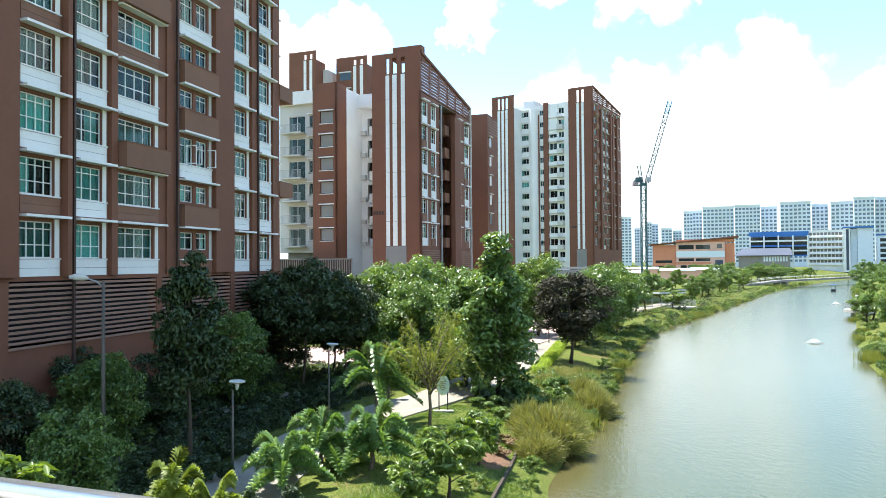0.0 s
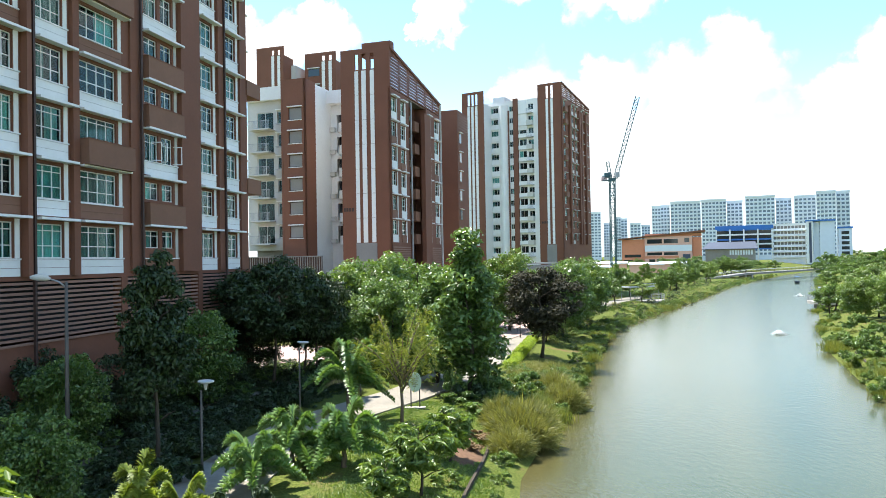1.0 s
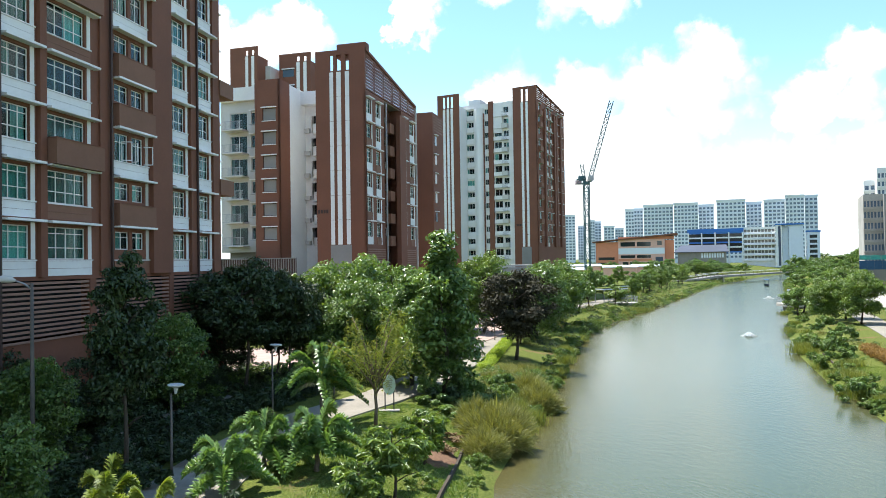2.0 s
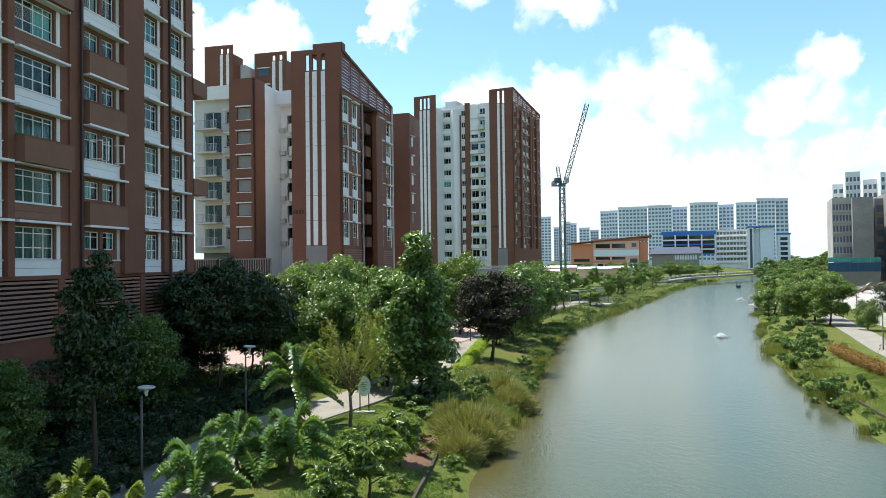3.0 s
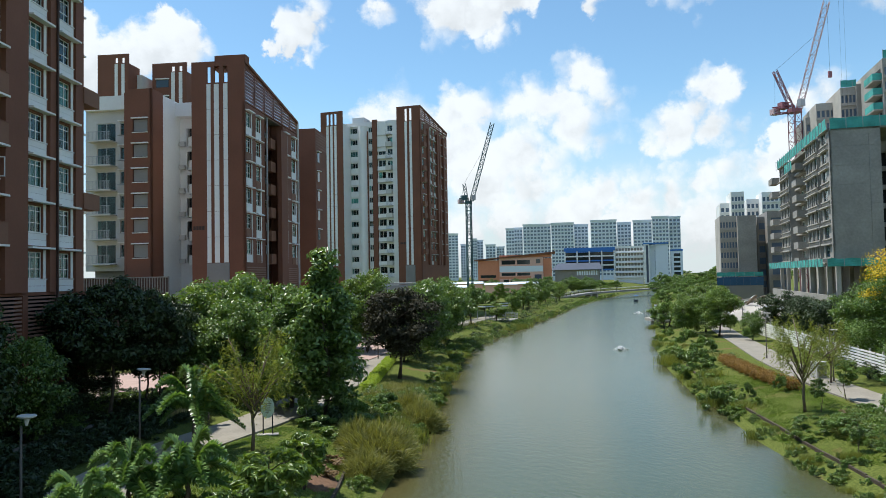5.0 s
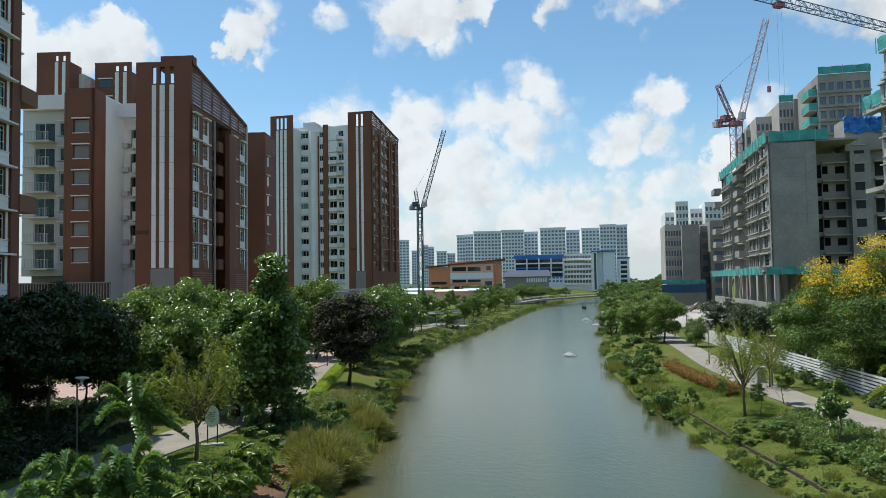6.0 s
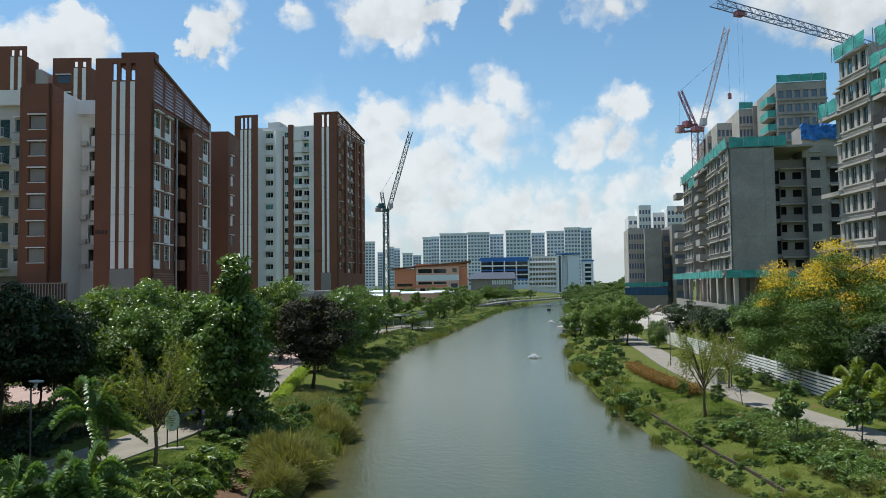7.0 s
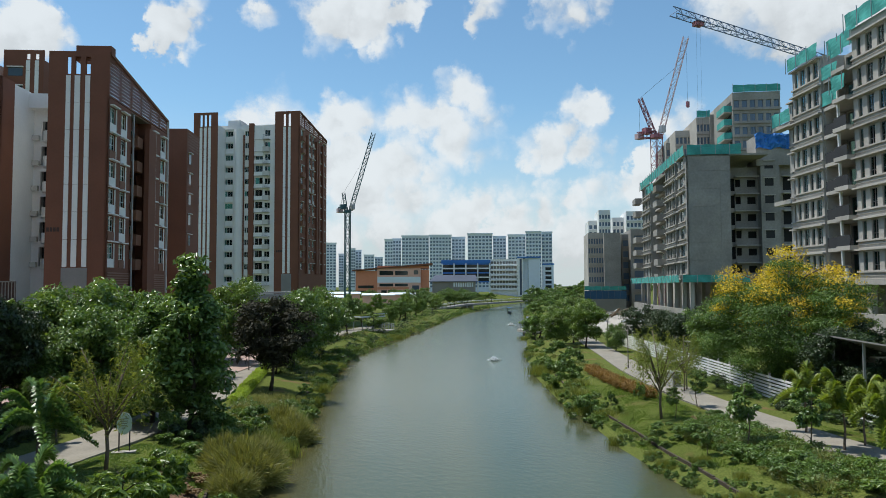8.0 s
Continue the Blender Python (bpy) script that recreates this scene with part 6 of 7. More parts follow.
for i in range(22):
    a = radians(30.5 + 9.5 * i / 21)
    d = frng.uniform(400, 520)
    plant(frng.choice(("far", "far2")), d * math.sin(a), d * math.cos(a), frng.uniform(0.8, 1.7), frng.uniform(1.1, 1.8), frng.uniform(0, 360), frng.randrange(2))

# named shrubs near the bridge
for kind, x, y, r, h in [
        ("reed_fine", 5.6, 37.6, 2.3, 2.3), ("bush_l", 4.1, 33.4, 0.9, 0.8), ("reed_fine", 4.6, 35.4, 1.5, 1.4), ("reed_fine", 9.6, 46.4, 1.8, 1.9), ("reed_fine", 6.4, 39.8, 1.7, 1.9), ("reed_fine", 4.7, 39.4, 1.6, 1.9), ("bush_l", 6.6, 46.6, 2.0, 1.9), ("bush", 7.8, 49.0, 1.7, 1.6), ("reed_fine", 9.6, 49.8, 1.7, 1.7), ("bush", 3.9, 41.0, 2.0, 1.2), ("bush", 5.2, 43.4, 2.0, 1.3), ("bush", 2.6, 43.4, 1.7, 1.0), ("bush", 2.2, 45.0, 1.4, 1.9), ("bush", 4.4, 45.6, 1.5, 2.1), ("bush_d", 3.2, 44.6, 1.5, 1.5),
        ("bush_l", 3.5, 31.0, 0.7, 0.6), ("bush_l", 3.0, 28.0, 0.6, 0.6), ("bush_l", 3.9, 34.0, 0.6, 0.5), ("reed_g", 8.3, 43.0, 1.0, 0.9), ("dry", 2.2, 34.5, 1.2, 0.5), ("dry", 1.8, 36.4, 1.3, 0.5), ("dry", 3.0, 36.6, 1.1, 0.5), ("bush_l", 1.2, 29.2, 1.0, 0.8), ("bush_l", -0.8, 27.0, 1.1, 0.7), ("bush", 0.9, 25.6, 1.1, 0.9),
        # the bush_d shrubs carry the block's shade in their leaf colour
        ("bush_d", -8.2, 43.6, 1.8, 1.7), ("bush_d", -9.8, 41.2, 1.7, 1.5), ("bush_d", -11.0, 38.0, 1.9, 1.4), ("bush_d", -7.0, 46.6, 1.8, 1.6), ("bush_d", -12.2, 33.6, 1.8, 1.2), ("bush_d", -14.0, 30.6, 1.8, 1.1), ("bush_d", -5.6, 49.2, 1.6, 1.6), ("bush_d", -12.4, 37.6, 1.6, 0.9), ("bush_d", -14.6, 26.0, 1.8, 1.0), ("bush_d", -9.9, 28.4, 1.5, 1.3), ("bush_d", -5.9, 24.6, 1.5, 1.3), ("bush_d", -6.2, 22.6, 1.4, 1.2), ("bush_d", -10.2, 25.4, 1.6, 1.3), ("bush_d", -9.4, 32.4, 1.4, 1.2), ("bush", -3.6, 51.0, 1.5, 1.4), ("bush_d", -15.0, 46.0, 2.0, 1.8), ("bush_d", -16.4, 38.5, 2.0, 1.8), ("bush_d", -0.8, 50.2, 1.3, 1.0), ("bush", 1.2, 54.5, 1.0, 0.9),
        ("bush", 31.6, 46.2, 2.0, 1.8), ("bush_l", 33.0, 48.6, 1.5, 1.3), ("bush", 34.4, 46.8, 0.7, 1.2), ("bush", 36.3, 45.6, 0.8, 1.4), ("bush_l", 37.4, 58.6, 1.7, 1.6), ("bush", 40.5, 62.0, 2.0, 2.0), ("bush_l", 36.8, 55.2, 1.2, 1.0), ("bush", 43.5, 68.0, 2.2, 2.0), ("bush", 47.0, 71.0, 2.0, 1.8), ("bush_l", 45.0, 74.0, 1.8, 1.5), ("bush", 50.5, 79.5, 2.2, 2.2),
        # the closing bush_d shrubs are added as dark fill for shade by the fence
        ("bush", 30.6, 33.6, 1.7, 1.1), ("bush", 29.4, 29.0, 1.5, 0.9), ("bush", 33.0, 31.4, 1.8, 0.9), ("bush_l", 31.8, 27.4, 1.7, 0.8), ("bush", 30.0, 25.6, 1.7, 0.9), ("bush_l", 28.6, 23.6, 1.6, 0.8), ("bush", 33.2, 34.6, 1.6, 0.8), ("bush", 31.0, 36.4, 1.5, 0.8), ("bush_l", 29.0, 34.6, 1.1, 0.8), ("bush", 31.6, 23.2, 1.8, 1.0), ("bush_l", 29.8, 21.4, 1.8, 0.9), ("bush", 32.6, 29.4, 1.5, 0.8), ("bush", 35.2, 36.6, 1.2, 0.7), ("bush_d", 42.2, 34.2, 1.6, 1.5), ("bush_d", 41.2, 31.2, 1.5, 1.3), ("bush_d", 43.0, 37.2, 1.4, 1.4), ("bush_d", 40.4, 28.4, 1.5, 1.2)]:
    bush(kind, x, y, r, h, RNG.randrange(2))
# clipped hedges
for i in range(9):
    t = i / 8
    bush("orange", 37.5 + 5.2 * t ** 1.25, 46.0 + 15.0 * t, 1.05, 1.15, i % 2, 62)
for i in range(13):
    t = i / 12
    bush("lime", 7.5 + 4.6 * t, 57.0 + 17.0 * t, 0.9, 0.9, i % 2, 75)


def bank_fringe(name, line, side, y0, y1, n, seed, label, tall=1.0):
    """Uncountable low growth along one waterline, as one object."""
    rng = np.random.default_rng(seed)
    protos = {k: bush_arrays(k, rng) for k in ("bush", "bush_l", "reed_g", "reed")}
    idx = {"bush": 0, "bush_l": 1, "reed_g": 2, "reed": 2}
    pts = np.array(line, float)
    sets = []
    for _ in range(n):
        u = rng.random() ** 1.6
        y = y0 + (y1 - y0) * u
        x = np.interp(y, pts[:, 1], pts[:, 0])
        d = rng.uniform(-0.1, 1.0) if rng.random() < 0.6 else rng.uniform(0.8, 2.6)
        px, py = x + side * d * 0.88, y - side * d * 0.45
        k = rng.choice(["bush", "bush_l", "reed_g", "reed"], p=[0.45, 0.38, 0.12, 0.05])
        v, f = protos[k]
        far = math.hypot(px, py)
        keep = max(0.16, min(1.0, 55 / far)) * 0.55
        m = int(len(f) // 3 * keep)
        sc = tall * rng.uniform(0.4, 1.0) * (1.0 if far < 80 else 1.25)
        a = rng.uniform(0, 6.28)
        vv = v * np.array([sc, sc, sc * rng.uniform(0.7, 1.1)])
        if not k.startswith("reed"):
            q = len(v) // 4
            take = rng.permutation(q)[:max(60, int(q * keep))]
            vv = vv.reshape(-1, 4, 3)[take]
            vv = ((vv - vv.mean(1, keepdims=True)) * (1.0 + 0.5 * (1 - keep)) + vv.mean(1, keepdims=True)).reshape(-1, 3)
            j = np.arange(len(take))[:, None] * 4
            ff = np.concatenate([j + [0, 1, 2], j + [0, 2, 3]])
        else:
            q = len(v) // 5
            take = rng.permutation(q)[:max(50, int(q * keep))]
            vv = vv.reshape(-1, 5, 3)[take].reshape(-1, 3)
            j = np.arange(len(take))[:, None] * 5
            ff = np.concatenate([j + [0, 1, 2], j + [0, 2, 3], j + [3, 2, 4]])
        vv = np.c_[vv[:, 0] * math.cos(a) - vv[:, 1] * math.sin(a) + px, vv[:, 0] * math.sin(a) + vv[:, 1] * math.cos(a) + py, vv[:, 2] + gz(px, py) - 0.05]
        sets.append((vv, ff, idx[k]))
    ob = new(name, cloud_mesh(name, sets, [LEAF, LEAF_L, GRASSY]))
    return tagged(ob, label, "plants", kind="stuff")


bank_fringe("bank_plants", LEFT_BANK, -1, 41, 300, 360, 5, "mixed reeds and low shrubs fringing the water")
bank_fringe("bank_plants", RIGHT_BANK, 1, 44, 300, 190, 6, "mixed reeds and creepers fringing the opposite bank")


def lawn_blades(name, cx, cy, rx, ry, n, seed):
    rng = np.random.default_rng(seed)
    x, y = cx + rng.uniform(-rx, rx, n), cy + rng.uniform(-ry, ry, n)
    z = ground_z(x, y)
    dl = np.minimum(seg_dist(x, y, LEFT_PATH)[0], seg_dist(x, y, RIGHT_PATH)[0])
    ok = (z > 0.25) & (dl > 2.0)
    x, y, z = x[ok], y[ok], z[ok]
    k = len(x)
    h = rng.uniform(0.03, 0.085, k)
    dx, dy = rng.normal(0, 0.05, k), rng.normal(0, 0.05, k)
    w = rng.uniform(0.012, 0.03, k)
    v = np.stack([np.c_[x - w, y, z - 0.02], np.c_[x + w, y, z - 0.02], np.c_[x + dx, y + dy, z + h]], 1).reshape(-1, 3)
    f = np.arange(k * 3).reshape(-1, 3)
    ob = new(name, cloud_mesh(name, [(v, f, 0)], [LEAF_L]))
    return tagged(ob, "short green lawn grass on the bank", "grass", kind="stuff")


lawn_blades("lawn_grass", 0.2, 33.0, 4.5, 11.0, 60000, 3)
lawn_blades("lawn_grass", 33.5, 40.0, 5.5, 18.0, 90000, 4)

bank_fringe("bank_plants", RIGHT_BANK, 1, 20, 44, 150, 8, "sparse reeds and creepers at the waterline", 0.55)


def mulch_bed(cx, cy, rx, ry, turn):
    """A bare brown bed lying just over the grass."""
    rng = random.Random(9)
    v, f = [(cx, cy, gz(cx, cy) + 0.09)], []
    n, rings = 30, 5
    edge = [rng.uniform(0.8, 1.1) for _ in range(n)]
    t = radians(turn)
    for k in range(1, rings + 1):
        for i in range(n):
            a = 2 * math.pi * i / n
            u, w = rx * k / rings * edge[i] * math.cos(a), ry * k / rings * edge[i] * math.sin(a)
            x, y = cx + u * math.cos(t) - w * math.sin(t), cy + u * math.sin(t) + w * math.cos(t)
            v.append((x, y, gz(x, y) + (0.09 if k < rings else -0.05) + rng.uniform(-0.02, 0.03)))
    for i in range(n):
        f.append((0, 1 + i, 1 + (i + 1) % n))
        for k in range(rings - 1):
            a, b = 1 + k * n + i, 1 + k * n + (i + 1) % n
            f.append((a, a + n, b + n, b))
    ob = new("mulch_bed", mesh_of("mulch_bed", v, f, SOIL, True))
    return tagged(ob, "bare reddish-brown mulch bed in the grass", "soil", kind="structure")


mulch_bed(2.0, 34.8, 1.3, 2.6, 10)
mulch_bed(35.2, 36.9, 1.0, 1.6, 20)


def ground_cover(name, quad, n, kinds, seed, label, size=(0.5, 1.0), leaves=420):
    """Low growth over a four-cornered patch, as one object."""
    rng = np.random.default_rng(seed)
    protos = [bush_arrays(k, rng) for k in kinds]
    a, b, c, d = [np.array(p, float) for p in quad]
    sets = []
    for i in range(n):
        u, w = rng.random(), rng.random()
        p = (a * (1 - u) + b * u) * (1 - w) + (d * (1 - u) + c * u) * w
        if min(seg_dist(p[:1], p[1:], q)[0][0] for q in (LEFT_PATH, RIGHT_PATH)) < 2.5:
            continue
        j = rng.integers(len(kinds))
        v, f = protos[j]
        reed = kinds[j].startswith("reed")
        q = 5 if reed else 4
        take = rng.permutation(len(v) // q)[:leaves]
        sc = rng.uniform(*size)
        t = rng.uniform(0, 6.28)
        vv = v.reshape(-1, q, 3)[take].reshape(-1, 3) * sc
        vv = np.c_[vv[:, 0] * math.cos(t) - vv[:, 1] * math.sin(t) + p[0], vv[:, 0] * math.sin(t) + vv[:, 1] * math.cos(t) + p[1], vv[:, 2] * 0.8 + gz(*p) - 0.05]
        k = np.arange(len(take))[:, None] * q
        ff = np.concatenate([k + [0, 1, 2], k + [0, 2, 3]] + ([k + [3, 2, 4]] if reed else []))
        sets.append((vv, ff, j))
    mats = [[LEAF, LEAF_L, LEAF_SHADED, GRASSY, BROWNISH, ORANGE, HEDGE_L, OLIVE][BUSH[k][3]] for k in kinds]
    return tagged(new(name, cloud_mesh(name, sets, mats)), label, "plants", kind="stuff")


ground_cover("ground_cover", [(27.6, 22.0), (32.6, 22.0), (34.6, 36.0), (31.0, 35.0)], 330, ("reed_fine", "bush_l", "bush", "bush", "bush_l", "bush"), 31, "mixed low shrubs and creepers between water and path", (0.6, 1.3))
ground_cover("ground_cover", [(37.5, 56.0), (42.0, 56.0), (57.0, 84.0), (51.0, 86.0)], 26, ("bush", "reed_fine", "bush_l"), 32, "mixed low shrubs on the far bank slope")
# dark-leaved cover laid over the lawn to deepen the shade by the block
ground_cover("ground_cover", [(-13.5, 24.0), (-9.8, 24.0), (-4.6, 48.0), (-11.5, 50.0)], 260, ("bush_d", "bush_d", "bush_d"), 33, "shrubs and groundcover coloured dark to deepen the block's shade", (0.5, 1.3))
ground_cover("ground_cover", [(-19.5, 24.0), (-16.0, 24.0), (-10.0, 54.0), (-14.5, 54.0)], 150, ("bush_d", "bush"), 34, "shrubs along the foot of the block, partly coloured dark for shade", (0.8, 1.8))
ground_cover("ground_cover", [(-15.0, 53.5), (-6.5, 50.0), (-4.6, 56.0), (-12.5, 60.0)], 110, ("bush_d", "bush_d", "bush"), 40, "shrubs beside the estate driveway, mostly coloured dark for shade", (0.7, 1.5))
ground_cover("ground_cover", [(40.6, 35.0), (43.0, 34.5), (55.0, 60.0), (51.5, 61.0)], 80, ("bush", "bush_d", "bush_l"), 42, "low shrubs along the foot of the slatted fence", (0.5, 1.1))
# dark-leaved fill standing in for the shade behind the fence and under the tree
ground_cover("ground_cover", [(44.5, 34.0), (52.0, 33.0), (56.0, 52.0), (50.0, 53.0)], 110, ("bush_d", "bush_d", "bush"), 41, "tall shrubs added as dark shade behind the slatted fence", (0.9, 2.0))
ground_cover("ground_cover", [(38.6, 25.0), (42.5, 24.0), (44.5, 36.5), (41.4, 38.0)], 80, ("bush_d", "bush_d", "bush"), 39, "low shrubs added as dark shade under the blossoming tree", (0.5, 1.1))
ground_cover("ground_cover", [(3.0, 38.0), (6.0, 39.5), (13.5, 60.0), (8.5, 58.0)], 150, ("reed_fine", "bush_l", "reed_fine", "bush", "reed_fine"), 35, "mixed shrubs on the bank below the path", (0.6, 1.3))

ground_cover("ground_cover", [(11.5, 70.0), (18.0, 71.0), (34.0, 108.0), (26.0, 108.0)], 130, ("bush", "bush_l", "bush_d", "reed_fine"), 36, "mixed shrubs along the bank beyond the dark tree", (0.6, 1.3), 320)
ground_cover("ground_cover", [(24.0, 110.0), (35.5, 109.5), (78.0, 176.0), (62.0, 182.0)], 260, ("bush", "bush_l", "reed_fine", "bush_d"), 37, "scattered low shrubs on the far bank", (0.7, 1.5), 220)
ground_cover("ground_cover", [(58.0, 178.0), (79.0, 178.0), (159.0, 289.0), (136.0, 296.0)], 260, ("bush", "bush_l", "bush", "bush_d"), 38, "scattered low shrubs on the distant bank", (0.9, 1.8), 160)


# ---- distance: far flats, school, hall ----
# white walls tinted pale blue: the air's haze is put into the paint
HAZED_W = mat("hazed_white_paint", (0.66, 0.72, 0.78), 0.8, grain=0.03, stain=0.06, scale=0.5)
BLUEP = mat("blue_paint", (0.04, 0.17, 0.50), 0.6, grain=0.05, stain=0.1, scale=1.0)
SLATE = mat("slate_roof", (0.07, 0.085, 0.12), 0.8, grain=0.08, stain=0.12, scale=1.0)
ORANGEP = mat("orange_paint", (0.60, 0.235, 0.135), 0.7, grain=0.05, stain=0.1, scale=1.0)
CREAM = mat("cream_paint", (0.70, 0.42, 0.34), 0.7, grain=0.04, stain=0.1, scale=1.0)


def far_block(az0, az1, d, ztop, rows, per, z0=8.0, dz=0.0):
    a0, a1 = radians(az0), radians(az1)
    am = (az0 + az1) / 2
    w = 2 * d * math.tan((a1 - a0) / 2)
    h = radians(am)
    x = d * math.sin(h) - math.cos(h) * w / 2
    y = d * math.cos(h) + math.sin(h) * w / 2
    b, M = block_slab(x, y, am, w, 16.0, z0, ztop, "distant white apartment slab with rows of windows, haze put into its colours", rows, per, HAZED_W, "distant flats")
    boxpart("roof_band", b, M, -0.4, w + 0.4, -0.4, 3.0, ztop - 0.2, ztop + 1.0, HAZED_W)
    return b, M


for a0, a1, d, zt, rows, per in ((18.65, 19.3, 660, 53, 14, 3), (19.3, 19.97, 668, 54, 14, 3), (20.02, 22.2, 650, 55.5, 15, 8), (22.25, 24.0, 648, 56, 15, 7), (24.03, 25.12, 662, 55, 15, 4), (25.32, 27.3, 645, 57, 15, 7), (27.35, 28.4, 662, 55.5, 15, 4), (28.56, 29.95, 650, 56, 15, 5), (29.98, 31.2, 640, 58, 15, 5), (31.22, 32.06, 655, 58.5, 15, 3),
                                (14.0, 14.8, 850, 61, 15, 3), (15.0, 15.55, 870, 49, 12, 3), (15.8, 16.3, 840, 54, 13, 3), (16.3, 16.8, 860, 53, 13, 2), (17.0, 17.8, 850, 47, 11, 3), (17.85, 18.5, 870, 45, 11, 3)):
    far_block(a0, a1, d, zt, rows, per)


def polar(az, d):
    return d * math.sin(radians(az)), d * math.cos(radians(az))


def school():
    az0 = 27.15
    x, y = polar(az0, 480)
    b = thing("school_building", (x, y, gz(x, y)), "white school building with blue upper floor and roof", "building")
    M = wall_frame((x, y, 0), 29.0, "near")
    # classroom wing with open galleries
    wins = [(i * 1.95 + 0.25, 8.6 + k * 3.25, 1.5, 1.7) for i in range(9) for k in range(6)]
    wallpart("wall", b, M, pierced(17.8, 3.0, 28.0, [(a, a + c, z, z + d) for a, z, c, d in wins], 0.4), WHITE)
    boxpart("room_wall", b, M, 0.2, 17.6, 1.6, 1.9, 5.0, 27.8, GREYP)
    for k in range(6):
        boxpart("gallery_slab", b, M, 0.0, 17.8, -1.2, 0.0, 7.2 + k * 3.25, 7.5 + k * 3.25, WHITE)
    # blue wing
    for k in range(5):
        z = 12.5 + k * 3.0
        boxpart("gallery_slab", b, M, -33.0, -0.2, -0.6, 0.0, z, z + 0.9, WHITE if k % 2 else BLUEP)
        boxpart("room_wall", b, M, -33.0, -0.2, 0.6, 0.9, z + 0.9, z + 3.0, GLASSD)
    boxpart("blue_fascia", b, M, -33.2, 0.0, -0.9, 6.0, 25.3, 27.6, BLUEP)
    for i in range(5):
        boxpart("column", b, M, -33.0 + i * 8.0, -32.2 + i * 8.0, -0.7, 0.0, 4.0, 25.3, WHITE)
    s = Shape()
    s.quad((-40.0, -14, 13.2), (-8.0, -14, 13.2), (-10.0, -3, 17.6), (-37.0, -3, 17.6)).quad((-40.0, -14, 12.9), (-37.0, -3, 17.3), (-10.0, -3, 17.3), (-8.0, -14, 12.9)).quad((-40, -14, 12.9), (-8, -14, 12.9), (-8, -14, 13.2), (-40, -14, 13.2))
    wallpart("canteen_roof", b, M, s, SLATE)
    boxpart("canteen_wall", b, M, -38.0, -10.0, -12.5, -3.0, 3.0, 13.0, GREYP)
    for i in range(9):
        boxpart("window", b, M, -24.0 + i * 1.5, -23.0 + i * 1.5, -12.56, -12.5, 9.5, 12.4, HAZED_W)
    # stair tower
    boxpart("tower", b, M, 18.0, 21.5, -2.0, 8.0, 3.0, 29.2, WHITE)
    boxpart("tower_panel", b, M, 19.4, 20.8, -2.06, -2.0, 4.0, 28.0, SLATE)
    boxpart("tower", b, M, 21.7, 25.0, 1.0, 8.0, 3.0, 28.0, HAZED_W)
    boxpart("tower", b, M, 25.2, 33.0, -1.0, 8.0, 3.0, 28.6, HAZED_W)
    boxpart("blue_roof", b, M, 17.6, 33.4, -2.4, 8.2, 28.65, 29.5, BLUEP)
    boxpart("tower", b, M, 35.0, 42.0, 1.0, 9.0, 3.0, 24.0, HAZED_W)
    boxpart("blue_roof", b, M, 34.6, 42.4, 0.6, 9.2, 24.05, 25.0, BLUEP)
    for k in range(5):
        boxpart("window", b, M, 36.5, 40.5, 0.94, 1.0, 8.5 + k * 3.0, 10.4 + k * 3.0, GLASSD)
    x, y = polar(16.35, 420)
    b = thing("sports_hall", (x, y, gz(x, y)), "orange and cream hall with sloping brown roof", "building")
    M = wall_frame((x, y, 0), 22.0, "near")
    boxpart("wall", b, M, 0.0, 12.6, 0.0, 12.0, 2.0, 19.2, ORANGEP)
    boxpart("wall", b, M, 12.7, 38.0, -1.0, 12.0, 2.0, 20.5, CREAM)
    boxpart("wall", b, M, 38.1, 43.0, 0.5, 12.0, 2.0, 19.8, ORANGEP)
    for a, c, z0, z1 in ((14.0, 22.0, 16.6, 19.0), (23.0, 30.5, 16.6, 19.0), (14.0, 22.0, 10.0, 11.6), (23.0, 30.5, 10.0, 11.6), (34.0, 36.5, 17.0, 19.4)):
        boxpart("window", b, M, a, c, -1.08, -1.0, z0, z1, GLASSD)
    for a, c, z0, z1 in ((1.5, 10.5, 9.0, 10.6), (1.0, 6.0, 5.0, 7.6)):
        boxpart("window", b, M, a, c, -0.08, 0.0, z0, z1, GLASSD)
    for a in (15.0, 19.0, 24.0, 28.5):
        boxpart("window", b, M, a, a + 3.2, -1.08, -1.0, 6.0, 7.8, GLASSD)
    boxpart("orange_band", b, M, 12.8, 31.0, -1.06, -1.0, 8.2, 9.6, ORANGEP)
    boxpart("white_band", b, M, 12.8, 37.9, -1.06, -1.0, 12.2, 15.6, HAZED_W)
    boxpart("door_bay", b, M, 33.0, 37.0, -1.12, -1.0, 2.0, 10.5, SLATE)
    s = Shape()
    s.quad((-2.0, -2.5, 19.6), (45.0, -2.5, 23.6), (45.0, 13, 23.6), (-2.0, 13, 19.6)).quad((-2.0, -2.5, 19.1), (-2.0, 13, 19.1), (45.0, 13, 22.6), (45.0, -2.5, 22.6)).quad((-2.0, -2.5, 19.1), (45, -2.5, 22.6), (45, -2.5, 23.6), (-2, -2.5, 19.6))
    wallpart("roof", b, M, s, BROWN)
    boxpart("wall", b, M, 12.7, 43.0, -0.6, 11.5, 20.5, 22.0, ORANGEP)


school()


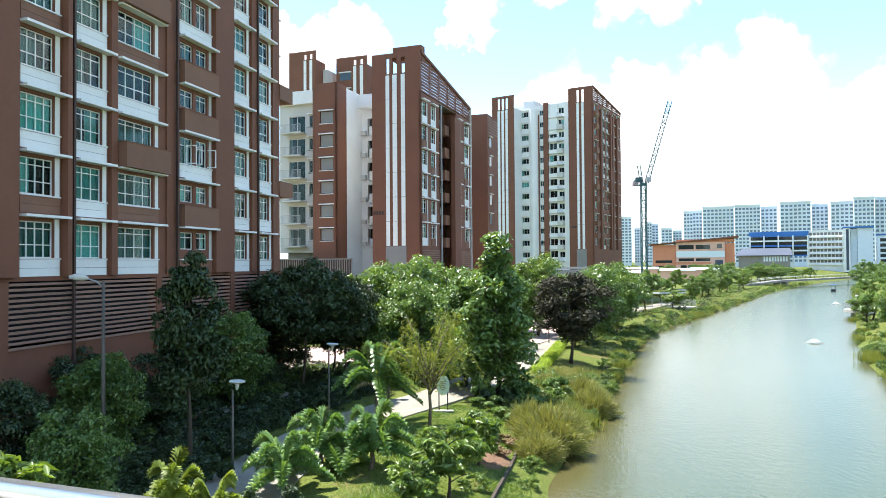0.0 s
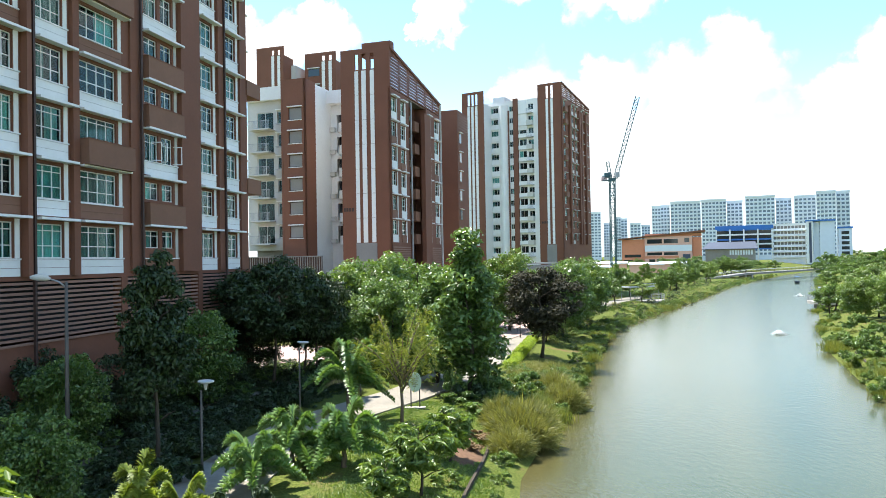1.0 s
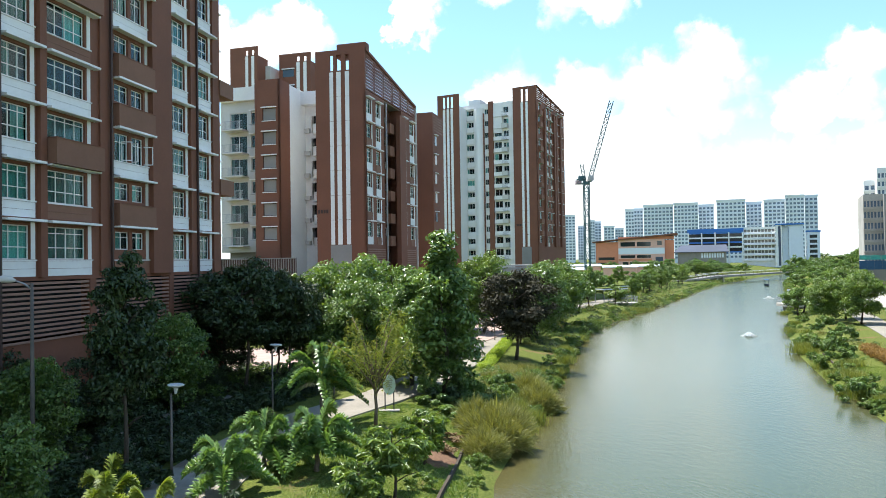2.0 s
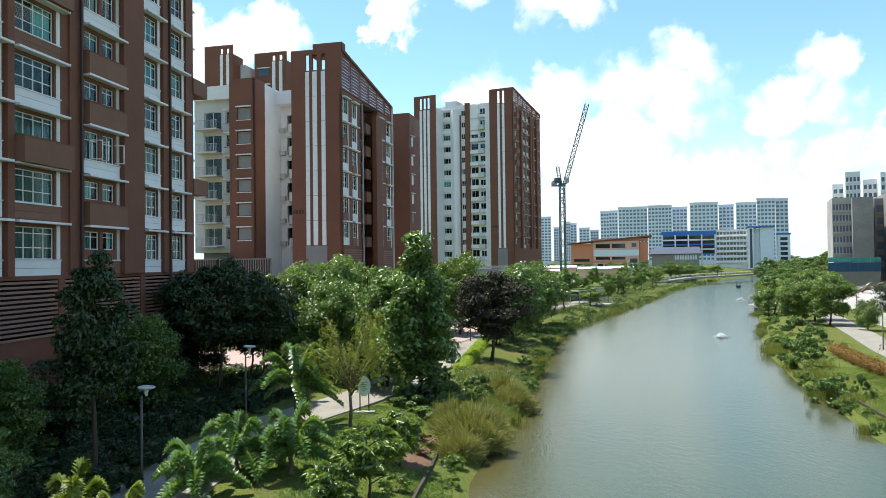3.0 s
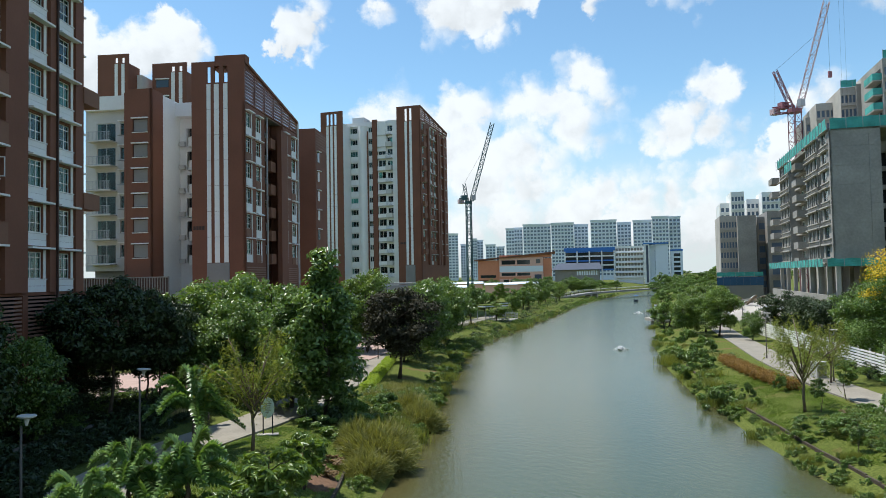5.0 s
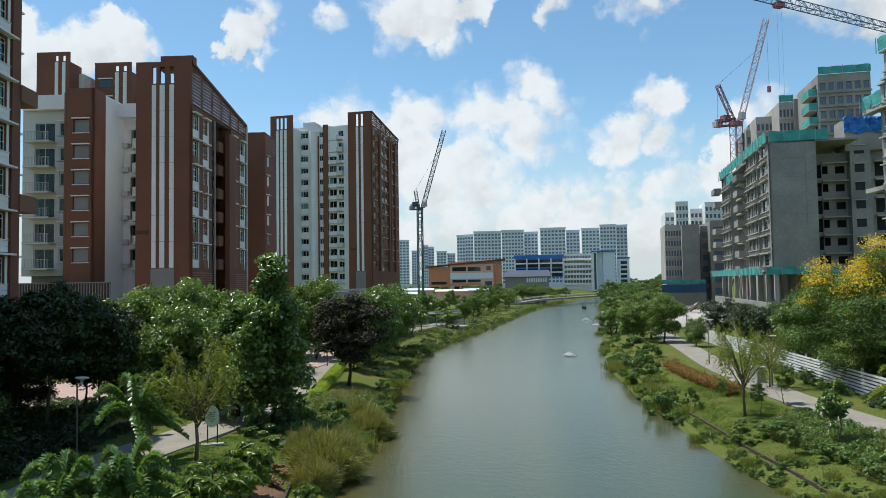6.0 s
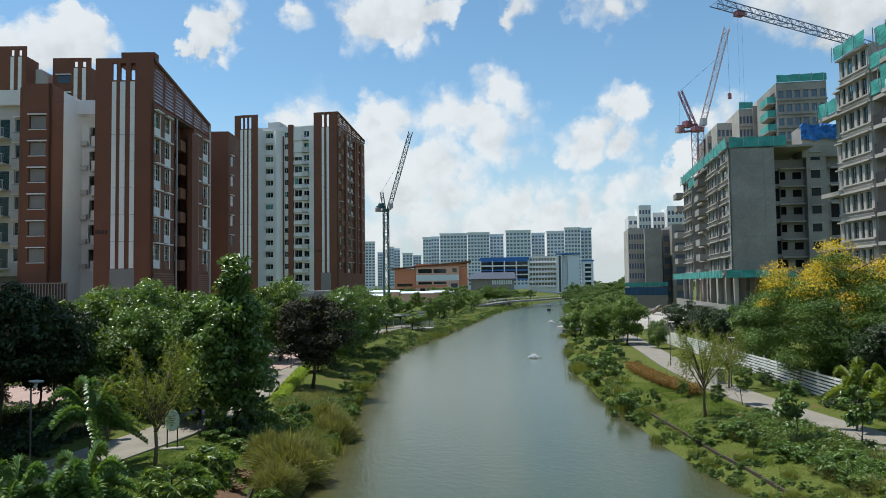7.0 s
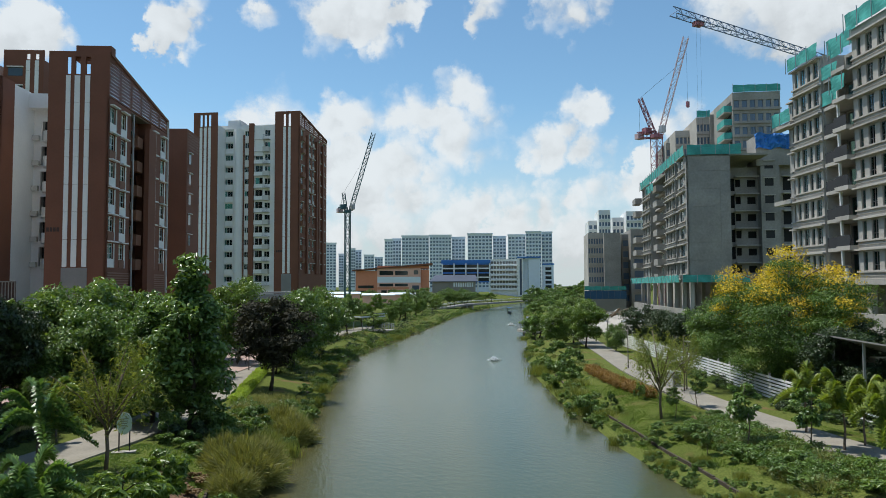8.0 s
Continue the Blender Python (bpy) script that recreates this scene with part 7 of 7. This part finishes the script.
# ---- footbridge, decks, boat, fountains ----
def footbridge():
    """A ramp along the bank, then the span over the water."""
    b = thing("footbridge", (121.0, 259.0, 0.0), "low footbridge with pale rails crossing the canal", "bridge")
    for p0, p1, n in (((98.0, 238.0, 1.9), (121.0, 259.0, 2.9), 9), ((121.0, 259.0, 2.9), (206.0, 323.0, 3.4), 30)):
        p0, p1 = Vector(p0), Vector(p1)
        d = p1 - p0
        m = Matrix.Translation(p0 - Vector(b.location)) @ d.to_track_quat("X", "Z").to_matrix().to_4x4()
        L = d.length
        part("deck", Shape().box(0, L, -1.6, 1.6, -0.7, 0.0).mesh("deck", GREYP), b, m)
        for q in (-1.55, 1.55):
            part("rail", Shape().box(0, L, q - 0.06, q + 0.06, 1.02, 1.12).mesh("rail", FRAME), b, m)
            part("rail", Shape().box(0, L, q - 0.03, q + 0.03, 0.45, 0.51).mesh("rail", DARKPIPE), b, m)
        pm = Shape().box(-0.05, 0.05, -0.05, 0.05, 0, 1.02).mesh("post", DARKPIPE)
        for i in range(n + 1):
            part("post", pm, b, m @ Matrix.Translation((L * i / n, -1.55, 0)))
    pier = Shape().box(-0.55, 0.55, -1.3, 1.3, -5.5, -0.55).mesh("pier", CONCRETE)
    for q in (0.0, 0.045, 0.72):
        p = Vector((121.0, 259.0, 2.9)) + q * Vector((85.0, 64.0, 0.5)) - Vector(b.location)
        part("pier", pier, b, pose(*p, 0, 0, 37))


footbridge()


def viewing_deck(x, y, r, label):
    b = thing("viewing_deck", (x, y, 0.0), label, "deck", "viewing decks")
    n = 20
    s = Shape()
    for z0, z1, rr in ((0.9, 1.35, r),):
        for i in range(n):
            a0, a1 = 2 * math.pi * i / n, 2 * math.pi * (i + 1) / n
            p, q = (math.cos(a0) * rr, math.sin(a0) * rr), (math.cos(a1) * rr, math.sin(a1) * rr)
            s.quad((*p, z0), (*q, z0), (*q, z1), (*p, z1))
        s.quad(*[(math.cos(2 * math.pi * i / n) * rr, math.sin(2 * math.pi * i / n) * rr, z1) for i in range(n)])
    part("slab", s.mesh("slab", CONC_L), b)
    part("support", Shape().tube([(0, 0, -1.5), (0, 0, 0.9)], r * 0.75, 12).mesh("support", CONCRETE), b)
    for h in (0.55, 0.85, 1.15):
        part("rail", Shape().tube([(math.cos(2 * math.pi * i / n) * (r - 0.1), math.sin(2 * math.pi * i / n) * (r - 0.1), 1.35 + h) for i in range(n + 1)], 0.03, 5, False).mesh("rail", GALV), b)
    pm = Shape().tube([(0, 0, 1.35), (0, 0, 2.5)], 0.035, 6).mesh("post", GALV)
    for i in range(n):
        part("post", pm, b, Matrix.Translation((math.cos(2 * math.pi * i / n) * (r - 0.1), math.sin(2 * math.pi * i / n) * (r - 0.1), 0)))


viewing_deck(45.4, 137.0, 2.9, "round concrete viewing deck with steel railing over the water")
viewing_deck(74.5, 124.0, 4.5, "round concrete viewing deck with grey railing at the bank")


def shelter(x, y, z, turn):
    b = thing("shelter", (x, y, gz(x, y)), "small park shelter with flat green planted roof", "shelter", "park shelters")
    part("roof", Shape().box(-3, 3, -1.8, 1.8, z - 0.25, z).mesh("roof", HAZED_W), b, pose(0, 0, 0, 0, 0, turn))
    part("roof_planting", Shape().box(-2.9, 2.9, -1.7, 1.7, z + 0.004, z + 0.2).mesh("roof_planting", GRASS), b, pose(0, 0, 0, 0, 0, turn))
    pm = Shape().tube([(0, 0, -0.3), (0, 0, z - 0.25)], 0.09, 8).mesh("post", GALV)
    for q in ((-2.5, -1.4), (2.5, -1.4), (-2.5, 1.4), (2.5, 1.4)):
        part("post", pm, b, pose(0, 0, 0, 0, 0, turn) @ Matrix.Translation((*q, 0)))


shelter(43.5, 139.0, 2.8, 20)
shelter(49.5, 151.0, 2.8, 40)
shelter(79.0, 131.0, 2.8, 30)


def fountain(x, y, s):
    """A low spray: many small drops over a ring of foam."""
    rng = np.random.default_rng(int(x))
    n = 900
    t, a, sp = rng.random(n), rng.uniform(0, 6.28, n), rng.uniform(0.3, 1.0, n)
    r = t * sp * 1.0 * s
    z = s * (2.2 * t * (1 - t) * (1.15 - sp)) + 0.02
    v, f = leaf_arrays(np.c_[r * np.cos(a), r * np.sin(a), z], np.tile([0, 0, 1.0], (n, 1)), 0.12, rng, 0.9)
    b = new("fountain", cloud_mesh("fountain", [(v, f, 0)], [FOAM]))
    b.location = (x, y, 0.0)
    tagged(b, "small white water spray on the canal surface", "fountain", "fountains")


FOAM = mat("white_foam", (0.85, 0.87, 0.88), 0.5)
fountain(44.5, 86.0, 1.15)
fountain(88.1, 160.5, 1.3)


def boat(x, y):
    b = thing("boat", (x, y, 0.0), "small dark work boat with a canopy on the water", "boat")
    s = Shape()
    ring = [(-2.2, 0.7), (1.2, 0.8), (2.6, 0.0), (1.2, -0.8), (-2.2, -0.7)]
    for (ax, ay), (bx, by) in zip(ring, ring[1:] + ring[:1]):
        s.quad((ax * 0.85, ay * 0.8, -0.2), (bx * 0.85, by * 0.8, -0.2), (bx, by, 0.7), (ax, ay, 0.7))
    s.quad(*[(px * 0.97, py * 0.95, 0.45) for px, py in ring])
    part("hull", s.mesh("hull", SLATE), b, pose(0, 0, 0, 0, 0, 60))
    part("canopy", Shape().box(-1.3, 0.6, -0.7, 0.7, 2.1, 2.2).mesh("canopy", BLUEP), b, pose(0, 0, 0, 0, 0, 60))
    for q in ((-1.2, 0.6), (0.5, 0.6), (-1.2, -0.6), (0.5, -0.6)):
        part("post", kit(("bpost",), lambda: Shape().box(-0.04, 0.04, -0.04, 0.04, 0.45, 2.1).mesh("post", DARK)), b, pose(0, 0, 0, 0, 0, 60) @ Matrix.Translation((*q, 0)))


boat(125.0, 229.0)


# ---- tower cranes ----
def lattice(p0, p1, w, bay, r, material, name, parent, tri=False):
    """A lattice boom from p0 to p1: chords, and zigzag braces between them."""
    p0, p1 = Vector(p0), Vector(p1)
    d = p1 - p0
    L = d.length
    ax = d.normalized()
    u = ax.cross(Vector((0, 0, 1)))
    u = u.normalized() if u.length > 0.05 else Vector((1, 0, 0))
    v = ax.cross(u)
    cs = [u * w / 2 + v * w / 2, u * w / 2 - v * w / 2, -u * w / 2 - v * w / 2, -u * w / 2 + v * w / 2]
    if tri:
        cs = [u * w / 2 + v * w / 3, -u * w / 2 + v * w / 3, -v * w * 0.6]
    s = Shape()
    for c in cs:
        s.tube([p0 + c, p1 + c], r, 5)
    n = max(2, int(L / bay))
    for i in range(n):
        for k in range(len(cs)):
            c0, c1 = cs[k], cs[(k + 1) % len(cs)]
            a, b = p0 + d * (i / n), p0 + d * ((i + 1) / n)
            s.tube([a + (c0 if i % 2 else c1), b + (c1 if i % 2 else c0)], r * 0.6, 4, False)
            s.tube([a + c0, a + c1], r * 0.5, 4, False)
    off = Matrix.Translation(-parent.location)
    return part(name, s.mesh(name, material), parent, off)


TEAL = mat("teal_crane_paint", (0.05, 0.11, 0.125), 0.5, metal=0.2)
REDC = mat("red_crane_paint", (0.30, 0.12, 0.14), 0.5, metal=0.1)
PINKC = mat("pale_red_crane_paint", (0.50, 0.36, 0.37), 0.5)
BLUEC = mat("blue_grey_crane_paint", (0.16, 0.22, 0.34), 0.5)


def cable(parent, p0, p1, r=0.03, name="cable"):
    part(name, Shape().tube([p0, p1], r, 4).mesh(name, DARK), parent, Matrix.Translation(-parent.location))


def luffing_crane(base, ztop, tip, back, paint, boom_paint, label, hook=None, w=1.9, tail=6.5, bar=1.0):
    b = thing("tower_crane", base, label, "crane", "tower cranes")
    x, y, z = base
    lattice((x, y, z), (x, y, ztop), w, 2.2, 0.10 * bar, paint, "mast", b)
    off = Matrix.Translation(-b.location)
    k = Vector((tip[0] - x, tip[1] - y, 0)).normalized()
    part("slewing_ring", Shape().tube([(x, y, ztop), (x, y, ztop + 0.9)], w * 0.8, 12).mesh("slewing_ring", paint), b, off)
    bx = Vector((x, y, ztop + 1.0))
    part("cab", Shape().box(-0.6, 0.6, -0.6, 0.6, 0, 1.6).mesh("cab", GALV), b, off @ Matrix.Translation(bx + k * 1.6 + Vector((k.y, -k.x, 0)) * 1.6))
    lattice(bx, bx - k * tail, 1.5, 1.6, 0.14, paint, "counter_jib", b)
    cw = bx - k * (tail - 0.5)
    part("counterweight", Shape().box(-0.9, 0.9, -0.7, 0.7, -0.9, 0.4).mesh("counterweight", PINKC), b, off @ Matrix.Translation(cw))
    part("winch_house", Shape().box(-0.9, 0.9, -0.8, 0.8, 0.2, 1.7).mesh("winch_house", paint), b, off @ Matrix.Translation(bx - k * (tail * 0.5)))
    top = Vector(back)
    lattice(bx - k * 0.5, top, 0.9, 1.4, 0.1, paint, "a_frame", b)
    lattice(bx + k * 1.0, tip, 1.2, 1.7, 0.075 * bar, boom_paint, "jib", b)
    cable(b, top, Vector(tip) * 0.7 + bx * 0.3)
    cable(b, top, cw)
    if hook:
        cable(b, tip, hook)
        part("hook_block", Shape().box(-0.35, 0.35, -0.25, 0.25, -0.9, 0.5).mesh("hook_block", REDC), b, off @ Matrix.Translation(hook))
    return b


luffing_crane((62.3, 221.3, 2.0), 33.5, (70.2, 219.0, 59.5), (61.0, 221.6, 40.0), TEAL, TEAL, "teal tower crane with raised luffing jib", None, 1.5, 3.0, 1.7)
luffing_crane((117.0, 138.6, 2.0), 46.0, (122.0, 133.2, 70.2), (113.6, 140.4, 56.0), REDC, PINKC, "red and white tower crane with steep luffing jib", (122.0, 133.1, 53.8), 2.0, 4.6)


def flat_crane():
    b = thing("tower_crane", (80.0, 64.4, 1.4), "blue-grey tower crane with long horizontal jib", "crane", "tower cranes")
    lattice((80.0, 64.4, 1.4), (80.0, 64.4, 39.0), 1.9, 2.2, 0.12, BLUEC, "mast", b)
    lattice((86.0, 65.2, 39.2), (54.4, 61.4, 40.2), 1.0, 1.1, 0.06, BLUEC, "jib", b, True)
    part("trolley", Shape().box(-0.5, 0.5, -0.4, 0.4, -0.8, -0.3).mesh("trolley", REDC), b, Matrix.Translation(Vector((58.4, 61.9, 40.1)) - b.location))
    part("cab", Shape().box(-1.0, 1.0, -0.9, 0.9, -2.4, -0.4).mesh("cab", GALV), b, Matrix.Translation(Vector((78.6, 64.2, 39.2)) - b.location))
    for q in (-0.3, 0.3):
        cable(b, (58.4 + q, 61.9, 39.2), (58.4 + q, 61.9, 27.0), 0.008)


flat_crane()


# ---- park furniture ----
POST = mat("grey_brown_post_paint", (0.115, 0.10, 0.085), 0.6, grain=0.08, stain=0.15, scale=20)


def park_lamp(x, y, h, turn=0.0):
    b = thing("park_lamp", (x, y, gz(x, y)), "slim grey park lamp with flat round head", "lamp", "park lamps")
    part("pole", kit(("lamppole", h), lambda: Shape().tube([(0, 0, -0.1), (0, 0, 0.5), (0, 0, h - 0.35)], [0.075, 0.055, 0.045], 8).mesh("pole", POST, True)), b)
    def head():
        s = Shape()
        s.tube([(0, 0, h - 0.35), (0, 0, h - 0.10), (0, 0, h - 0.02), (0, 0, h + 0.02), (0, 0, h + 0.04)], [0.045, 0.10, 0.33, 0.34, 0.30], 16)
        return s.mesh("head", OFFWHITE)
    part("head", kit(("lamphead", h), head), b, pose(0, 0, 0, 0, 3, turn))


for x, y, h in ((-8.94, 30.1, 3.75), (-6.6, 40.7, 4.1), (47.4, 61.3, 4.5), (42.2, 47.0, 4.0), (-3.6, 46.0, 3.0), (61.5, 84.0, 4.3), (26.5, 107.0, 4.2), (11.2, 76.5, 4.0)):
    park_lamp(x, y, h)


def street_lamp():
    x, y = -14.25, 29.8
    b = thing("street_lamp", (x, y, gz(x, y)), "tall grey street lamp with curved arm beside the block", "lamp")
    part("pole", Shape().tube([(0, 0, -0.1), (0, 0, 4), (0, 0, 8.0)], [0.11, 0.085, 0.06], 8).mesh("pole", POST, True), b)
    part("arm", Shape().tube([(0, 0, 7.75), (-0.25, -0.1, 8.0), (-0.6, -0.3, 8.15)], [0.045, 0.04, 0.035], 6).mesh("arm", GALV, True), b)
    part("head", Shape().tube([(-0.5, -0.25, 8.12), (-0.65, -0.33, 8.17), (-0.9, -0.45, 8.2), (-1.15, -0.58, 8.2)], [0.05, 0.14, 0.15, 0.06], 10).mesh("head", OFFWHITE, True), b)


street_lamp()


def park_sign():
    x, y = -0.1, 42.2
    b = thing("park_sign", (x, y, gz(x, y)), "oval pale green park sign on two dark posts", "sign")
    m = pose(0, 0, 0, 0, 0, -8)
    n = 28
    s = Shape()
    rim = [(0.38 * math.cos(2 * math.pi * i / n), 0.58 * math.sin(2 * math.pi * i / n) + 1.5) for i in range(n)]
    s.quad(*[(px, -0.03, pz) for px, pz in rim]).quad(*[(px, 0.03, pz) for px, pz in reversed(rim)])
    for (ax, az_), (bx, bz) in zip(rim, rim[1:] + rim[:1]):
        s.quad((ax, -0.03, az_), (ax, 0.03, az_), (bx, 0.03, bz), (bx, -0.03, bz))
    part("board", s.mesh("board", SIGNG), b, m, "pale green oval board")
    for k in range(5):
        part("text_bar", Shape().box(-0.2 + 0.02 * k, 0.2 - 0.03 * k, -0.042, -0.034, 1.72 - 0.12 * k, 1.765 - 0.12 * k).mesh("text_bar", GREYP), b, m)
    pm = Shape().tube([(0, 0, -0.2), (0, 0, 1.45)], 0.035, 8).mesh("post", DARK)
    for q in (-0.26, 0.26):
        part("post", pm, b, m @ Matrix.Translation((q, 0.068, 0)))
    part("base", Shape().box(-0.6, 0.6, -0.25, 0.25, -0.1, 0.04).mesh("base", CONC_L), b, m)


SIGNG = mat("pale_green_sign", (0.55, 0.66, 0.58), 0.5)
park_sign()


def slat_fence():
    p0, p1 = Vector((66.5, 89.0)), Vector((42.5, 36.0))
    b = thing("fence", (p1.x, p1.y, gz(*p1)), "long white fence of horizontal slats beside the path", "fence")
    d = p1 - p0
    n = 22
    rot = math.degrees(math.atan2(d.y, d.x))
    L = d.length / n
    slat = Shape().box(0, L, -0.03, 0.03, 0, 0.15).mesh("slat", WHITE)
    post = Shape().box(-0.06, 0.06, -0.06, 0.06, -0.3, 1.95).mesh("post", OFFWHITE)
    for i in range(n):
        p = p0 + d * (i / n)
        z = gz(p.x, p.y)
        m = Matrix.Translation(Vector((p.x, p.y, z)) - Vector(b.location)) @ pose(0, 0, 0, 0, 0, rot)
        part("post", post, b, m)
        for k in range(7):
            part("slat", slat, b, m @ Matrix.Translation((0, -0.1, 0.08 + k * 0.25)))


slat_fence()


def bin_box(x, y):
    b = thing("litter_bin", (x, y, gz(x, y)), "pale square litter bin beside the path", "bin", "litter bins")
    part("body", Shape().box(-0.45, 0.45, -0.35, 0.35, 0, 1.25).mesh("body", OFFWHITE), b)
    part("opening", Shape().box(-0.32, 0.32, -0.37, -0.354, 0.25, 1.0).mesh("opening", GREYP), b)
    part("lid", Shape().box(-0.5, 0.5, -0.4, 0.4, 1.254, 1.34).mesh("lid", WHITE), b)


bin_box(42.6, 49.0)
bin_box(1.35, 55.2)


def site_office():
    x, y = 46.6, 34.5
    b = thing("site_office", (x, y, gz(x, y)), "pale site building with slanting canopy roof", "building")
    M = wall_frame((x, y, 0), 30.0, "left")
    boxpart("wall", b, M, 0.0, 12.0, 0.0, 0.25, 1.2, 5.0, CONC_L)
    boxpart("wall", b, M, 0.0, 0.25, 0.25, 5.0, 1.2, 5.0, CONC_L)
    s = Shape()
    s.quad((-2.0, -2.6, 6.5), (12.0, -2.6, 6.5), (12.0, 1.4, 5.4), (-2.0, 1.4, 5.4)).quad((-2.0, -2.6, 6.4), (-2.0, 1.4, 5.3), (12.0, 1.4, 5.3), (12.0, -2.6, 6.4)).quad((-2.0, -2.6, 6.4), (12.0, -2.6, 6.4), (12.0, -2.6, 6.5), (-2.0, -2.6, 6.5)).quad((-2, -2.6, 6.4), (-2, -2.6, 6.5), (-2, 1.4, 5.4), (-2, 1.4, 5.3))
    wallpart("canopy", b, M, s, GREYP)
    for q in (0.5, 5.0, 9.5):
        boxpart("post", b, M, q, q + 0.14, -2.3, -2.16, 1.2, 6.3, GALV)
    for k in range(3):
        boxpart("rail", b, M, 1.0, 12.0, -2.8, -2.74, 1.7 + 0.45 * k, 1.82 + 0.45 * k, WHITE)


site_office()


# tarpaulin blue made darker, so the hoarding's shade lies in its colour
BLUE_SHADED = mat("shaded_blue_hoarding", (0.035, 0.10, 0.20), 0.7, grain=0.1, stain=0.3, scale=2)


def building_site():
    x, y = 106.0, 150.0
    b = thing("hoarding", (x, y, gz(x, y)), "blue hoarding and netting round the building site", "hoarding")
    M = wall_frame((103.0, 155.0, 0), 30.0, "near")
    for i in range(2, 9):
        boxpart("sheet", b, M, i * 1.5, i * 1.5 + 1.47, -0.05, 0.0, 6.6, 8.6, BLUE_SHADED)
    boxpart("backing", b, M, 3.0, 13.4, 0.02, 0.3, 1.2, 8.5, GREYP)
    net_fence(b, M, 3.0, 13.4, 8.8, 1.0, -0.2)
    rng = random.Random(4)
    h = thing("rubble_heap", (90.0, 112.0, gz(90, 112)), "heap of timber and rubble on the building site", "rubble")
    for i in range(60):
        m = pose(rng.uniform(-8, 8), rng.uniform(-8, 8), rng.uniform(1.8, 3.6), rng.uniform(0, 30), rng.uniform(0, 30), rng.uniform(0, 180))
        part("plank", kit(("plank", i % 3), lambda: Shape().box(-1.2 - i % 3, 1.2, -0.2, 0.2, -0.1, 0.12).mesh("plank", (CONC_L, BARK, HAZED_W)[i % 3])), h, m)
    part("mound", Shape().tube([(0, 0, -0.3), (0, 0, 1.6), (0, 0, 3.0)], [13, 9, 4], 14).mesh("mound", CONC_L), h)


building_site()


def shed(x, y, w, turn, z):
    b = thing("shed", (x, y, gz(x, y)), "low white-roofed site shed among trees", "shed", "site sheds")
    part("wall", Shape().box(-w / 2, w / 2, -2, 2, -0.3, z - 1.5).mesh("wall", CREAM), b, pose(0, 0, 0, 0, 0, turn))
    s = Shape().quad((-w / 2 - 0.4, -2.5, z - 1.5), (w / 2 + 0.4, -2.5, z - 1.5), (w / 2 + 0.4, 2.5, z - 0.8), (-w / 2 - 0.4, 2.5, z - 0.8)).quad((-w / 2 - 0.4, -2.5, z - 1.7), (w / 2 + 0.4, -2.5, z - 1.7), (w / 2 + 0.4, -2.5, z - 1.5), (-w / 2 - 0.4, -2.5, z - 1.5))
    part("roof", s.mesh("roof", HAZED_W), b, pose(0, 0, 0, 0, 0, turn))


for x, y, w, t, z in ((72.0, 268.0, 16, -15, 6.5), (86.0, 262.0, 12, -20, 6.0), (98.0, 268.0, 10, -25, 6.0), (60.0, 240.0, 12, -10, 6.0)):
    shed(x, y, w, t, z)


def link_shelter():
    """Covered walkway roof between the two blocks."""
    x, y = 14.5, 118.0
    b = thing("covered_walkway", (x, y, gz(x, y)), "flat-roofed covered walkway between the blocks", "walkway")
    M = wall_frame((x, y, 0), 20.0, "near")
    boxpart("roof", b, M, 0.0, 12.0, -1.5, 1.5, 8.2, 8.6, SLATE)
    boxpart("fascia", b, M, -0.2, 12.2, -1.7, -1.52, 8.0, 8.8, GALV)
    boxpart("roof", b, M, 3.0, 9.0, -0.5, 2.5, 8.9, 9.2, CONC_L)
    for q in (0.5, 4.0, 8.0, 11.5):
        boxpart("post", b, M, q, q + 0.3, 0.0, 0.3, 1.2, 8.2, CONC_L)


link_shelter()


# ---- the bridge underfoot, with its handrail ----
def own_bridge():
    b = thing("bridge", (0.0, 0.0, 8.2), "concrete bridge deck with a round steel handrail", "bridge")
    d = Vector((0.22, -0.08, 0)).normalized()
    rot = math.degrees(math.atan2(d.y, d.x))
    off = Matrix.Translation((0, 0, -8.2))
    m = off @ pose(-1.19, 2.06, 0, 0, 0, rot)
    part("deck", Shape().box(-22, 32, -5.2, 0.25, 7.7, 8.25).mesh("deck", CONC_L), b, m)
    part("handrail", Shape().tube([(-22, 0, 9.35), (32, 0, 9.35)], 0.03, 14).mesh("handrail", STEEL, True), b, m)
    for z in (8.5, 8.8, 9.1):
        part("wire", Shape().tube([(-22, 0, z), (32, 0, z)], 0.006, 6).mesh("wire", STEEL), b, m)
    pm = Shape().tube([(0, 0, 8.25), (0, 0, 9.32)], 0.022, 8).mesh("post", STEEL, True)
    for i in range(37):
        part("post", pm, b, m @ Matrix.Translation((-22 + 1.5 * i, 0, 0)))
    for q in (-20, 30):
        part("pier", kit(("ownpier",), lambda: Shape().box(-0.7, 0.7, -4.8, -0.3, -1.5, 7.7).mesh("pier", CONCRETE)), b, m @ Matrix.Translation((q, 0, 0)))


own_bridge()
